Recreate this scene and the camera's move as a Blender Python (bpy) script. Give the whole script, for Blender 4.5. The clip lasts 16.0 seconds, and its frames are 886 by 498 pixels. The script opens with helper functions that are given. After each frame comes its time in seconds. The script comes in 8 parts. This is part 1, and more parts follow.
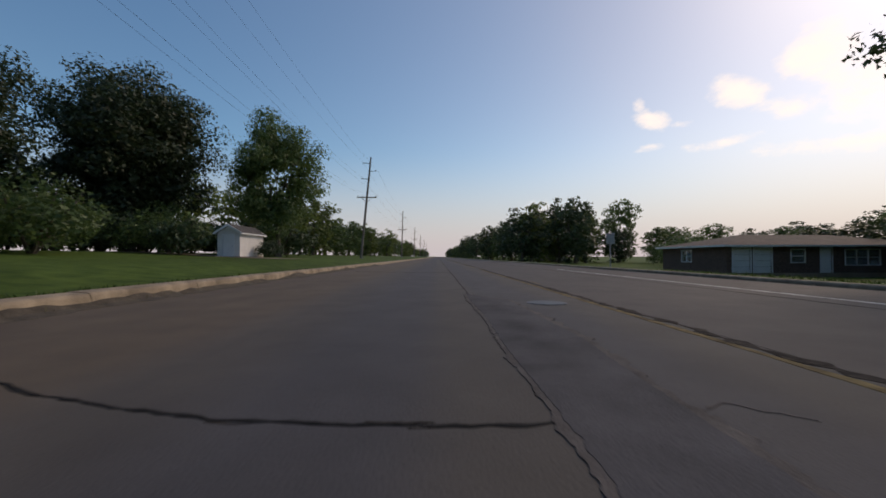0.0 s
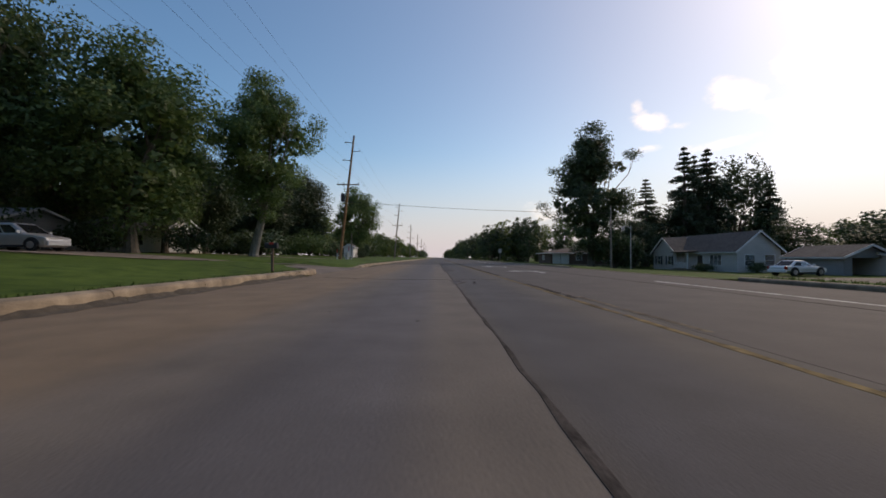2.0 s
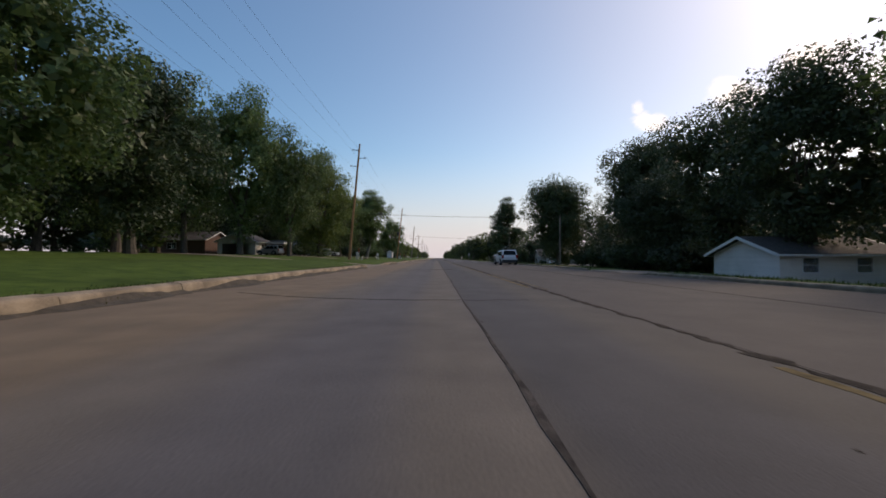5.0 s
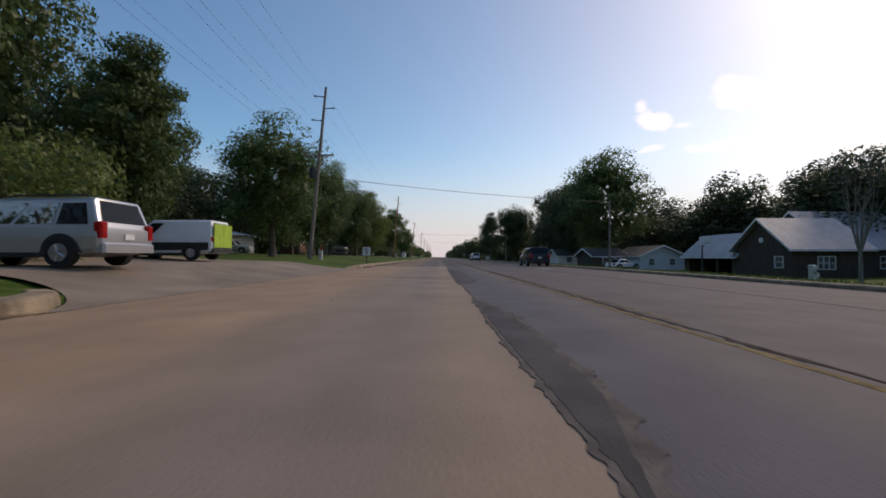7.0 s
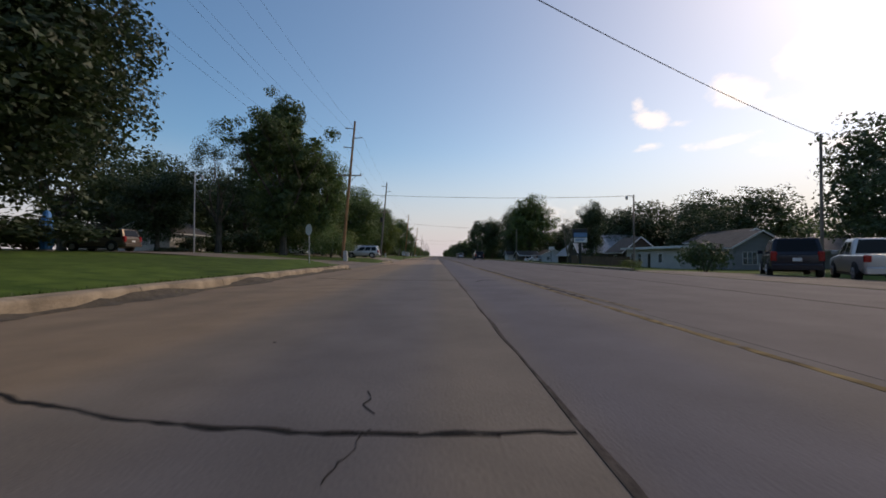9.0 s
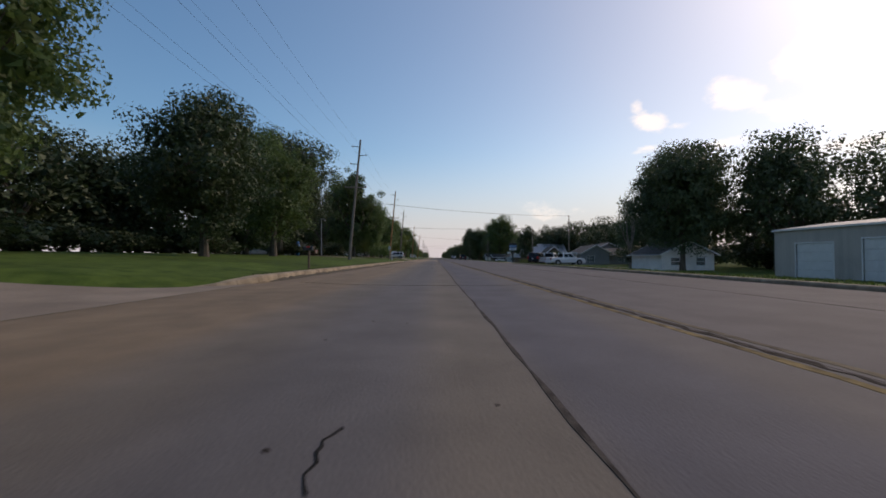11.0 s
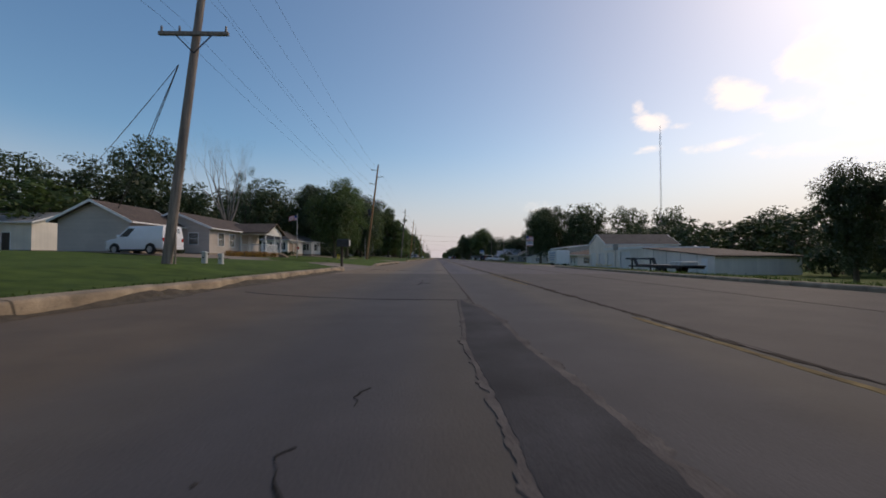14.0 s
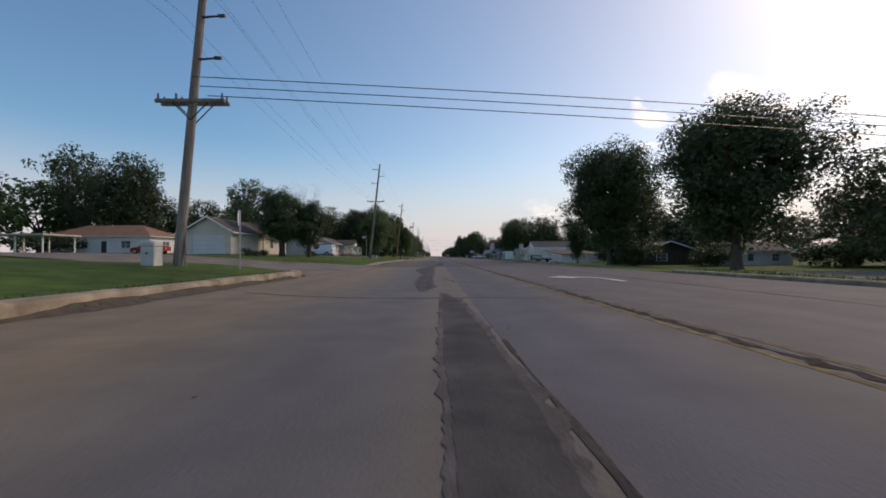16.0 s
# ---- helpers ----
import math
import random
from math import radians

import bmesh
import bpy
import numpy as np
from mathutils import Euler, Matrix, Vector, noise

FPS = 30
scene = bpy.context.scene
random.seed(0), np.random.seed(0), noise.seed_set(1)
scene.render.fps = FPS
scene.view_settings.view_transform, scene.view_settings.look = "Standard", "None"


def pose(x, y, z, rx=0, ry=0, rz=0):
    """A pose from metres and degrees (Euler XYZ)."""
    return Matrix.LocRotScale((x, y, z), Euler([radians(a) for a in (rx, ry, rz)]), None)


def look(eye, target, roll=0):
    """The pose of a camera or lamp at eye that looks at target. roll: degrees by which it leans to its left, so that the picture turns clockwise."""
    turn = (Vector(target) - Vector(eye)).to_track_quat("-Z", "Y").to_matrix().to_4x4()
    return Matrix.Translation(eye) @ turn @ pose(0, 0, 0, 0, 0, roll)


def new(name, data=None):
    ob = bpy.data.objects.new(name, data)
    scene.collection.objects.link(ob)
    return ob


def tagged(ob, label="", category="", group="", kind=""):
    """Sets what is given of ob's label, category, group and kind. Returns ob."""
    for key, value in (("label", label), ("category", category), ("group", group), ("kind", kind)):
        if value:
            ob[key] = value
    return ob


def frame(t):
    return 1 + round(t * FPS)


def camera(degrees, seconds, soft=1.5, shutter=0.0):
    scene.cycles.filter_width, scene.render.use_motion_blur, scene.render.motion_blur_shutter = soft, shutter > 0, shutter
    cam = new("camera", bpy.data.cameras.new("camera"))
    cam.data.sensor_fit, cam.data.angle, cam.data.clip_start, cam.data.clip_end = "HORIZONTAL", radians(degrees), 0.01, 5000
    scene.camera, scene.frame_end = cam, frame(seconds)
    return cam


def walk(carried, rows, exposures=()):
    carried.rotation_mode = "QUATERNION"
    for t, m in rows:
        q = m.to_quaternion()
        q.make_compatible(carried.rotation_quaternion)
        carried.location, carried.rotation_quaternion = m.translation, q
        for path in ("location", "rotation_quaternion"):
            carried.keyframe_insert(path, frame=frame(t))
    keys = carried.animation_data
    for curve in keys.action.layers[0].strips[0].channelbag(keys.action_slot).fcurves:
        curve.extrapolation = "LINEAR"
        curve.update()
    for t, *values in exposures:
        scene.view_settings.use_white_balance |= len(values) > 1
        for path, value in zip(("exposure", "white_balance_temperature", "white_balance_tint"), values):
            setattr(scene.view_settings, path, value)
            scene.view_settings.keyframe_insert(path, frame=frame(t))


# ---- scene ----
cam = camera(95.9, 16.0, soft=1.7, shutter=0.045)

# seconds, sideways drift, pitch, yaw, roll; the vehicle runs backwards along -y at an even speed
SPEED, EYE = 24.0, 0.84
RIDE = [
    (0.0, 0.02, 1.09, -0.86, 0.07), (0.5, 0.02, 1.39, -1.08, 0.06), (1.0, 0.04, 1.25, -1.2, 0.08),
    (1.5, 0.10, 1.32, -1.13, -0.07), (2.0, 0.07, 1.2, -1.1, 0.0), (2.5, 0.13, 1.45, -1.22, 0.19),
    (3.0, 0.14, 1.45, -1.1, 0.26), (3.5, 0.20, 1.3, -1.13, 0.0), (4.0, 0.26, 1.37, -1.17, 0.0),
    (5.2, 0.16, 1.25, -0.98, -0.07), (6.5, 0.07, 1.13, -0.78, -0.14), (7.0, 0.00, 1.16, -0.65, -0.08),
    (7.5, 0.0, 1.0, -0.75, 0.05), (8.0, 0.02, 1.02, -0.92, 0.15), (8.5, 0.02, 1.0, -1.01, 0.3),
    (9.0, 0.02, 1.0, -1.0, 0.1), (10.2, 0.02, 1.12, -1.08, 0.06), (11.5, 0.00, 1.25, -1.15, 0.03),
    (12.0, 0.07, 1.15, -1.25, 0.06), (12.5, 0.0, 1.3, -1.25, -0.28), (13.0, 0.03, 1.45, -1.0, -0.26),
    (13.5, 0.04, 1.15, -0.97, 0.13), (14.0, 0.02, 1.25, -0.98, -0.06), (14.5, 0.00, 1.23, -1.2, -0.16),
    (15.0, 0.00, 1.05, -1.22, -0.09), (15.5, 0.02, 1.38, -0.97, 0.33), (16.0, 0.06, 1.02, -1.0, 0.46),
]
# the camera opens up a little where dark trees fill the view
EXPOSURE = [(0.0, -0.15), (1.0, 0.15), (2.0, 0.05), (2.5, 0.05), (3.0, 0.18), (4.0, 0.2), (5.2, 0.15), (6.5, 0.12), (8.0, 0.08), (9.0, 0.0), (13.0, 0.0), (14.0, -0.08), (15.0, 0.15), (16.0, 0.1)]
walk(cam, [(t, pose(x, -SPEED * t, EYE, 90 + p, r, w)) for t, x, p, w, r in RIDE], exposures=[(t, ev, 7700, 20) for t, ev in EXPOSURE])

# ---- daylight: hazy late sun ahead and to the right of the view ----
SUN_AZ, SUN_EL = radians(54), radians(36)
world = bpy.data.worlds.new("sky")
scene.world = world
world.use_nodes = True
wn, wl = world.node_tree.nodes, world.node_tree.links
sky = wn.new("ShaderNodeTexSky")
sky.sky_type, sky.sun_disc = "NISHITA", False
sky.sun_elevation, sky.sun_rotation = SUN_EL, SUN_AZ
sky.air_density, sky.dust_density, sky.ozone_density, sky.altitude = 1.2, 0.7, 2.4, 150
coord = wn.new("ShaderNodeTexCoord")
# fair-weather cloud: soft lobes torn by fine noise, thickening under the sun
def sky_math(op, a, b):
    k = wn.new("ShaderNodeMath")
    k.operation = op
    for i, v in enumerate((a, b)):
        if isinstance(v, (int, float)):
            k.inputs[i].default_value = v
        else:
            wl.new(v, k.inputs[i])
    return k.outputs[0]


def sky_noise(scale, detail, rough, stretch):
    m = wn.new("ShaderNodeMapping")
    m.inputs["Scale"].default_value = stretch
    wl.new(coord.outputs["Generated"], m.inputs["Vector"])
    k = wn.new("ShaderNodeTexNoise")
    k.inputs["Scale"].default_value, k.inputs["Detail"].default_value, k.inputs["Roughness"].default_value = scale, detail, rough
    wl.new(m.outputs["Vector"], k.inputs["Vector"])
    return k


# azimuth and elevation of each lobe in degrees, half width, half height, slope, weight
LOBES = [(28.6, 17.0, 2.2, 1.4, -22, 1.0), (27.2, 18.8, 0.9, 0.9, -50, 0.75), (32.0, 15.9, 1.4, 0.5, 0, 0.6), (28.3, 13.4, 1.7, 0.5, 5, 0.62), (37.6, 18.6, 2.7, 1.9, -26, 1.0), (42, 15.8, 3.4, 1.3, -8, 0.75),
         (35.6, 13.0, 4.2, 0.8, 3, 0.7), (45.0, 20.5, 3.2, 3.0, 20, 0.95), (51, 16.5, 7.0, 4.0, 0, 0.9), (46, 11.4, 8.0, 1.2, -4, 0.7), (16.5, 6.5, 4.5, 1.5, 0, 0.42)]
warp = sky_noise(7.0, 4.0, 0.55, (1, 1, 1.6))
bent = wn.new("ShaderNodeVectorMath")
bent.operation = "MULTIPLY_ADD"
wl.new(warp.outputs["Color"], bent.inputs[0])
bent.inputs[1].default_value = (0.05, 0.05, 0.05)
wl.new(coord.outputs["Generated"], bent.inputs[2])
total = None
for az, el, hw_, hh_, slope, weight in LOBES:
    a_, e_, q_ = radians(az), radians(el), radians(slope)
    out_ = Vector((math.sin(a_) * math.cos(e_), math.cos(a_) * math.cos(e_), math.sin(e_)))
    right_ = Vector((math.cos(a_), -math.sin(a_), 0))
    up_ = right_.cross(out_)
    terms = None
    for axis, half in ((right_ * math.cos(q_) + up_ * math.sin(q_), hw_), (up_ * math.cos(q_) - right_ * math.sin(q_), hh_)):
        d = wn.new("ShaderNodeVectorMath")
        d.operation = "DOT_PRODUCT"
        wl.new(bent.outputs[0], d.inputs[0])
        d.inputs[1].default_value = axis / radians(half)
        off = sky_math("SUBTRACT", d.outputs["Value"], (out_ + Vector((0.025, 0.025, 0.025))).dot(axis) / radians(half))
        sq = sky_math("MULTIPLY", off, off)
        terms = sq if terms is None else sky_math("ADD", terms, sq)
    lobe = sky_math("MULTIPLY", sky_math("MAXIMUM", sky_math("SUBTRACT", 1.0, sky_math("MULTIPLY", terms, 0.55)), 0.0), weight)
    total = lobe if total is None else sky_math("MAXIMUM", total, lobe)
tear = sky_noise(17.0, 8.0, 0.62, (1, 1, 1.7))
dense = sky_math("ADD", total, sky_math("MULTIPLY", sky_math("SUBTRACT", tear.outputs["Fac"], 0.5), 1.7))
body = wn.new("ShaderNodeMapRange")
body.interpolation_type = "SMOOTHSTEP"
body.inputs["From Min"].default_value, body.inputs["From Max"].default_value = 0.22, 1.1
wl.new(dense, body.inputs["Value"])
cover = sky_math("MULTIPLY", body.outputs["Result"], sky_math("MINIMUM", sky_math("MULTIPLY", total, 4.0), 0.85))
cloud = wn.new("ShaderNodeMixRGB")
cloud.inputs["Color2"].default_value = (9.5, 9.3, 9.0, 1)
wl.new(cover, cloud.inputs["Fac"])
# grey-blue summer haze low over the horizon
split = wn.new("ShaderNodeSeparateXYZ")
wl.new(coord.outputs["Generated"], split.inputs["Vector"])
low = wn.new("ShaderNodeMapRange")
low.interpolation_type = "SMOOTHSTEP"
low.inputs["From Min"].default_value, low.inputs["From Max"].default_value = -0.02, 0.27
low.inputs["To Min"].default_value, low.inputs["To Max"].default_value = 0.95, 0.0
wl.new(split.outputs["Z"], low.inputs["Value"])
haze = wn.new("ShaderNodeMixRGB")
haze.inputs["Color2"].default_value = (4.7, 4.75, 5.5, 1)
wl.new(low.outputs["Result"], haze.inputs["Fac"])
clear = wn.new("ShaderNodeMixRGB")
clear.blend_type = "MULTIPLY"
clear.inputs["Color2"].default_value = (0.6, 0.93, 1.1, 1)
# the blue is deepest to the side of the sun and pales again opposite it
away = wn.new("ShaderNodeVectorMath")
away.operation = "DISTANCE"
away.inputs[1].default_value = (0.654, 0.475, 0.588)
wl.new(coord.outputs["Generated"], away.inputs[0])
deep = wn.new("ShaderNodeMapRange")
deep.inputs["From Min"].default_value, deep.inputs["From Max"].default_value = 0.5, 1.2
wl.new(away.outputs["Value"], deep.inputs["Value"])
pale = wn.new("ShaderNodeMapRange")
pale.inputs["From Min"].default_value, pale.inputs["From Max"].default_value = 1.4, 1.9
pale.inputs["To Min"].default_value, pale.inputs["To Max"].default_value = 1.0, 0.15
wl.new(away.outputs["Value"], pale.inputs["Value"])
wl.new(sky_math("MULTIPLY", deep.outputs["Result"], pale.outputs["Result"]), clear.inputs["Fac"])
wl.new(sky.outputs["Color"], clear.inputs["Color1"])
wl.new(clear.outputs["Color"], haze.inputs["Color1"])
wl.new(haze.outputs["Color"], cloud.inputs["Color1"])
wl.new(cloud.outputs["Color"], wn["Background"].inputs["Color"])
wn["Background"].inputs["Strength"].default_value = 0.125

lamp = bpy.data.lights.new("sun", "SUN")
lamp.energy, lamp.angle, lamp.color = 1.3, radians(8), (1.0, 0.88, 0.7)
sun = new("sun", lamp)
sun.matrix_world = look((60 * math.sin(SUN_AZ) * math.cos(SUN_EL), 60 * math.cos(SUN_AZ) * math.cos(SUN_EL), 60 * math.sin(SUN_EL)), (0, 0, 0))

# ---- materials ----
def material(name, color, rough=0.8, metal=0.0, vary=0.25, scale=3.0, bump=0.3, fine=40.0, hue=None, stretch=(1, 1, 1), spec=0.5, stain=0.0, stain_scale=0.35, tracks=0.0, polish=0.0):
    """A procedural surface: two scales of colour change and a fine relief, in metres."""
    m = bpy.data.materials.new(name)
    m.use_nodes = True
    n, l = m.node_tree.nodes, m.node_tree.links
    b = n["Principled BSDF"]
    b.inputs["Roughness"].default_value, b.inputs["Metallic"].default_value = rough, metal
    b.inputs["Specular IOR Level"].default_value = spec
    c = n.new("ShaderNodeTexCoord")
    mp = n.new("ShaderNodeMapping")
    mp.inputs["Scale"].default_value = stretch
    l.new(c.outputs["Object"], mp.inputs["Vector"])
    coarse = n.new("ShaderNodeTexNoise")
    coarse.inputs["Scale"].default_value, coarse.inputs["Detail"].default_value = scale, 6
    l.new(mp.outputs["Vector"], coarse.inputs["Vector"])
    grain = n.new("ShaderNodeTexNoise")
    grain.inputs["Scale"].default_value, grain.inputs["Detail"].default_value = fine, 3
    l.new(mp.outputs["Vector"], grain.inputs["Vector"])
    ramp = n.new("ShaderNodeValToRGB")
    dark = tuple(v * (1 - vary) for v in color)
    light = hue or tuple(min(1, v * (1 + vary)) for v in color)
    ramp.color_ramp.elements[0].color, ramp.color_ramp.elements[0].position = (*dark, 1), 0.3
    ramp.color_ramp.elements[1].color, ramp.color_ramp.elements[1].position = (*light, 1), 0.7
    l.new(coarse.outputs["Fac"], ramp.inputs["Fac"])
    mix = n.new("ShaderNodeMixRGB")
    mix.blend_type = "OVERLAY"
    mix.inputs["Fac"].default_value = min(0.4, 0.2 + vary * 0.5)
    l.new(ramp.outputs["Color"], mix.inputs["Color1"])
    l.new(grain.outputs["Fac"], mix.inputs["Color2"])
    out = mix.outputs["Color"]
    if stain:
        big = n.new("ShaderNodeTexNoise")
        big.inputs["Scale"].default_value, big.inputs["Detail"].default_value, big.inputs["Distortion"].default_value = stain_scale, 5, 0.6
        l.new(c.outputs["Object"], big.inputs["Vector"])
        cut = n.new("ShaderNodeMapRange")
        cut.inputs["From Min"].default_value, cut.inputs["From Max"].default_value = 0.45, 0.68
        cut.inputs["To Min"].default_value, cut.inputs["To Max"].default_value = 1.0, 1.0 - stain
        l.new(big.outputs["Fac"], cut.inputs["Value"])
        mul = n.new("ShaderNodeMixRGB")
        mul.blend_type = "MULTIPLY"
        mul.inputs["Fac"].default_value = 1.0
        l.new(out, mul.inputs["Color1"])
        l.new(cut.outputs["Result"], mul.inputs["Color2"])
        out = mul.outputs["Color"]
    if tracks:
        lay = n.new("ShaderNodeMapping")
        lay.inputs["Scale"].default_value = (1.0, 0.012, 1.0)
        l.new(c.outputs["Object"], lay.inputs["Vector"])
        wear = n.new("ShaderNodeTexNoise")
        wear.inputs["Scale"].default_value, wear.inputs["Detail"].default_value = 1.1, 3
        l.new(lay.outputs["Vector"], wear.inputs["Vector"])
        span = n.new("ShaderNodeMapRange")
        span.inputs["From Min"].default_value, span.inputs["From Max"].default_value = 0.3, 0.7
        span.inputs["To Min"].default_value, span.inputs["To Max"].default_value = 1.0 - tracks, 1.0 + tracks * 0.6
        l.new(wear.outputs["Fac"], span.inputs["Value"])
        worn = n.new("ShaderNodeMixRGB")
        worn.blend_type = "MULTIPLY"
        worn.inputs["Fac"].default_value = 1.0
        l.new(out, worn.inputs["Color1"])
        l.new(span.outputs["Result"], worn.inputs["Color2"])
        out = worn.outputs["Color"]
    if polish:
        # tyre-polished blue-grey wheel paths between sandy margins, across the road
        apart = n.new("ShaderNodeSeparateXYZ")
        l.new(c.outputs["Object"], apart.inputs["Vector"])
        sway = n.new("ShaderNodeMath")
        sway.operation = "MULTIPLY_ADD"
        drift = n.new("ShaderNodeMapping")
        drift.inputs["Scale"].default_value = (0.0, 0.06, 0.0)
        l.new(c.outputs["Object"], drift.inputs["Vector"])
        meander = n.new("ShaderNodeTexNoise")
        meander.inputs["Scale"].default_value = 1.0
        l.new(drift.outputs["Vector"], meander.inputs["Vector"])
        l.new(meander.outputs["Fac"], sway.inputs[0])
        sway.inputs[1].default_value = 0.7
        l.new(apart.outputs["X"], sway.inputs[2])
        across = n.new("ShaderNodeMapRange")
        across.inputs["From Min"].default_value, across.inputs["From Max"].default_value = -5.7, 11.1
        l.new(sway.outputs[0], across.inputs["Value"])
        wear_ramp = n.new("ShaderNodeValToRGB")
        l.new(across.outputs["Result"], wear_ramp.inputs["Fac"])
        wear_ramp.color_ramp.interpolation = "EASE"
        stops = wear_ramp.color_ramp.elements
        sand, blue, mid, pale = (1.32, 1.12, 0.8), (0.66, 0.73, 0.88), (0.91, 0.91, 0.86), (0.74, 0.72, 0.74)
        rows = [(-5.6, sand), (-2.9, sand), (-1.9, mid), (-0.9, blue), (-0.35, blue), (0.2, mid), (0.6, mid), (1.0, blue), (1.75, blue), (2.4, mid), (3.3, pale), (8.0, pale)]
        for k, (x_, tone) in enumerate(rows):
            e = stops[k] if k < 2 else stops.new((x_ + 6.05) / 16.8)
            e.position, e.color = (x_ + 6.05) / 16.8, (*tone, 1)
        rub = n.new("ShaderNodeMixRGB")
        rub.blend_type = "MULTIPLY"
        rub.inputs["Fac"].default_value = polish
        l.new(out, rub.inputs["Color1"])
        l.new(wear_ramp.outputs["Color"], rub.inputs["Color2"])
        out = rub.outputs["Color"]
    l.new(out, b.inputs["Base Color"])
    if bump:
        bp = n.new("ShaderNodeBump")
        bp.inputs["Strength"].default_value, bp.inputs["Distance"].default_value = bump, 0.02
        l.new(grain.outputs["Fac"], bp.inputs["Height"])
        l.new(bp.outputs["Normal"], b.inputs["Normal"])
    return m


def leaf_material(name, color, warm, through_light=0.35):
    """Leaves: each clump differs a little, and some of the light passes through."""
    m = bpy.data.materials.new(name)
    m.use_nodes = True
    n, l = m.node_tree.nodes, m.node_tree.links
    b, out = n["Principled BSDF"], n["Material Output"]
    b.inputs["Roughness"].default_value = 0.55
    b.inputs["Specular IOR Level"].default_value = 0.5
    geo, info = n.new("ShaderNodeNewGeometry"), n.new("ShaderNodeObjectInfo")
    ramp = n.new("ShaderNodeValToRGB")
    ramp.color_ramp.elements[0].color = (*[v * 0.65 for v in color], 1)
    ramp.color_ramp.elements[1].color = (*warm, 1)
    l.new(geo.outputs["Random Per Island"], ramp.inputs["Fac"])
    hsv = n.new("ShaderNodeHueSaturation")
    span = n.new("ShaderNodeMapRange")
    span.inputs["To Min"].default_value, span.inputs["To Max"].default_value = 0.75, 1.2
    l.new(info.outputs["Random"], span.inputs["Value"])
    l.new(span.outputs["Result"], hsv.inputs["Value"])
    l.new(ramp.outputs["Color"], hsv.inputs["Color"])
    l.new(hsv.outputs["Color"], b.inputs["Base Color"])
    tr, mix = n.new("ShaderNodeBsdfTranslucent"), n.new("ShaderNodeMixShader")
    l.new(hsv.outputs["Color"], tr.inputs["Color"])
    mix.inputs["Fac"].default_value = through_light
    l.new(b.outputs["BSDF"], mix.inputs[1])
    l.new(tr.outputs["BSDF"], mix.inputs[2])
    l.new(mix.outputs["Shader"], out.inputs["Surface"])
    return m


def glass_material(name, tint, rough=0.02, clear=0.75, spec=0.5):
    m = bpy.data.materials.new(name)
    m.use_nodes = True
    b = m.node_tree.nodes["Principled BSDF"]
    b.inputs["Base Color"].default_value = (*tint, 1)
    b.inputs["Roughness"].default_value = rough
    b.inputs["Transmission Weight"].default_value = clear
    b.inputs["Specular IOR Level"].default_value = spec
    b.inputs["IOR"].default_value = 1.45
    return m


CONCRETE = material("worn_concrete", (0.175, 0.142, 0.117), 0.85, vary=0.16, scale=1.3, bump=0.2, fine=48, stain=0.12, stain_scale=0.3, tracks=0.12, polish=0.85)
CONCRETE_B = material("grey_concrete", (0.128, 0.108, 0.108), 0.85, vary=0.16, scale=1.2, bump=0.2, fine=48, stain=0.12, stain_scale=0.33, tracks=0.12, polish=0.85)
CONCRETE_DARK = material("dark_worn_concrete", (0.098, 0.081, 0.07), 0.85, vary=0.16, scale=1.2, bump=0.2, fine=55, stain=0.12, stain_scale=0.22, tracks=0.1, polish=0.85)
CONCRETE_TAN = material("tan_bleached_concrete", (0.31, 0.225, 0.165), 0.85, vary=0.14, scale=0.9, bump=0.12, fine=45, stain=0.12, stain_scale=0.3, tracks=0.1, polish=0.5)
CONCRETE_PALE = material("pale_concrete", (0.27, 0.21, 0.16), 0.88, vary=0.2, scale=0.7, bump=0.4, fine=45, stain=0.25)
KERB = material("kerb_concrete", (0.34, 0.26, 0.175), 0.9, vary=0.3, scale=2.5, bump=0.6, fine=35, stain=0.45, stain_scale=1.2)
SMEAR = material("thin_asphalt_smear", (0.112, 0.094, 0.084), 0.9, spec=0.3, vary=0.4, scale=3, bump=0.4, fine=60, stain=0.3)
ASPHALT_WORN = material("worn_asphalt_patch", (0.085, 0.075, 0.072), 0.9, spec=0.25, vary=0.3, scale=2.2, bump=0.3, fine=60, stain=0.3, stain_scale=1.3, tracks=0.3)
ASPHALT = material("asphalt_patch", (0.09, 0.083, 0.084), 0.9, spec=0.25, vary=0.25, scale=1.6, bump=0.3, fine=70, stain=0.25, stain_scale=0.9, tracks=0.3)
ASPHALT_DARK = material("dark_smooth_asphalt_strip", (0.055, 0.052, 0.054), 0.9, spec=0.25, vary=0.25, scale=1.6, bump=0.3, fine=70, stain=0.25, stain_scale=0.9, tracks=0.3)
SIDE_ROAD = material("side_road_paving", (0.2, 0.156, 0.122), 0.88, vary=0.25, scale=0.6, bump=0.6, fine=50, stain=0.3)
TAR = material("crack_sealant", (0.022, 0.021, 0.02), 0.95, spec=0.08, vary=0.4, scale=9, bump=0.4, fine=60)
JOINT = material("dirty_joint_filler", (0.072, 0.06, 0.052), 0.95, spec=0.1, vary=0.5, scale=6, bump=0.4, fine=40)
RUBBLE = material("crumbled_seam", (0.05, 0.04, 0.032), 0.95, spec=0.1, vary=0.6, scale=7, bump=1.0, fine=30)
FAINT_YELLOW = material("almost_worn_off_yellow_paint", (0.155, 0.122, 0.08), 0.85, spec=0.15, vary=0.4, scale=5, bump=0.2, fine=50, stain=0.5, stain_scale=1.1)
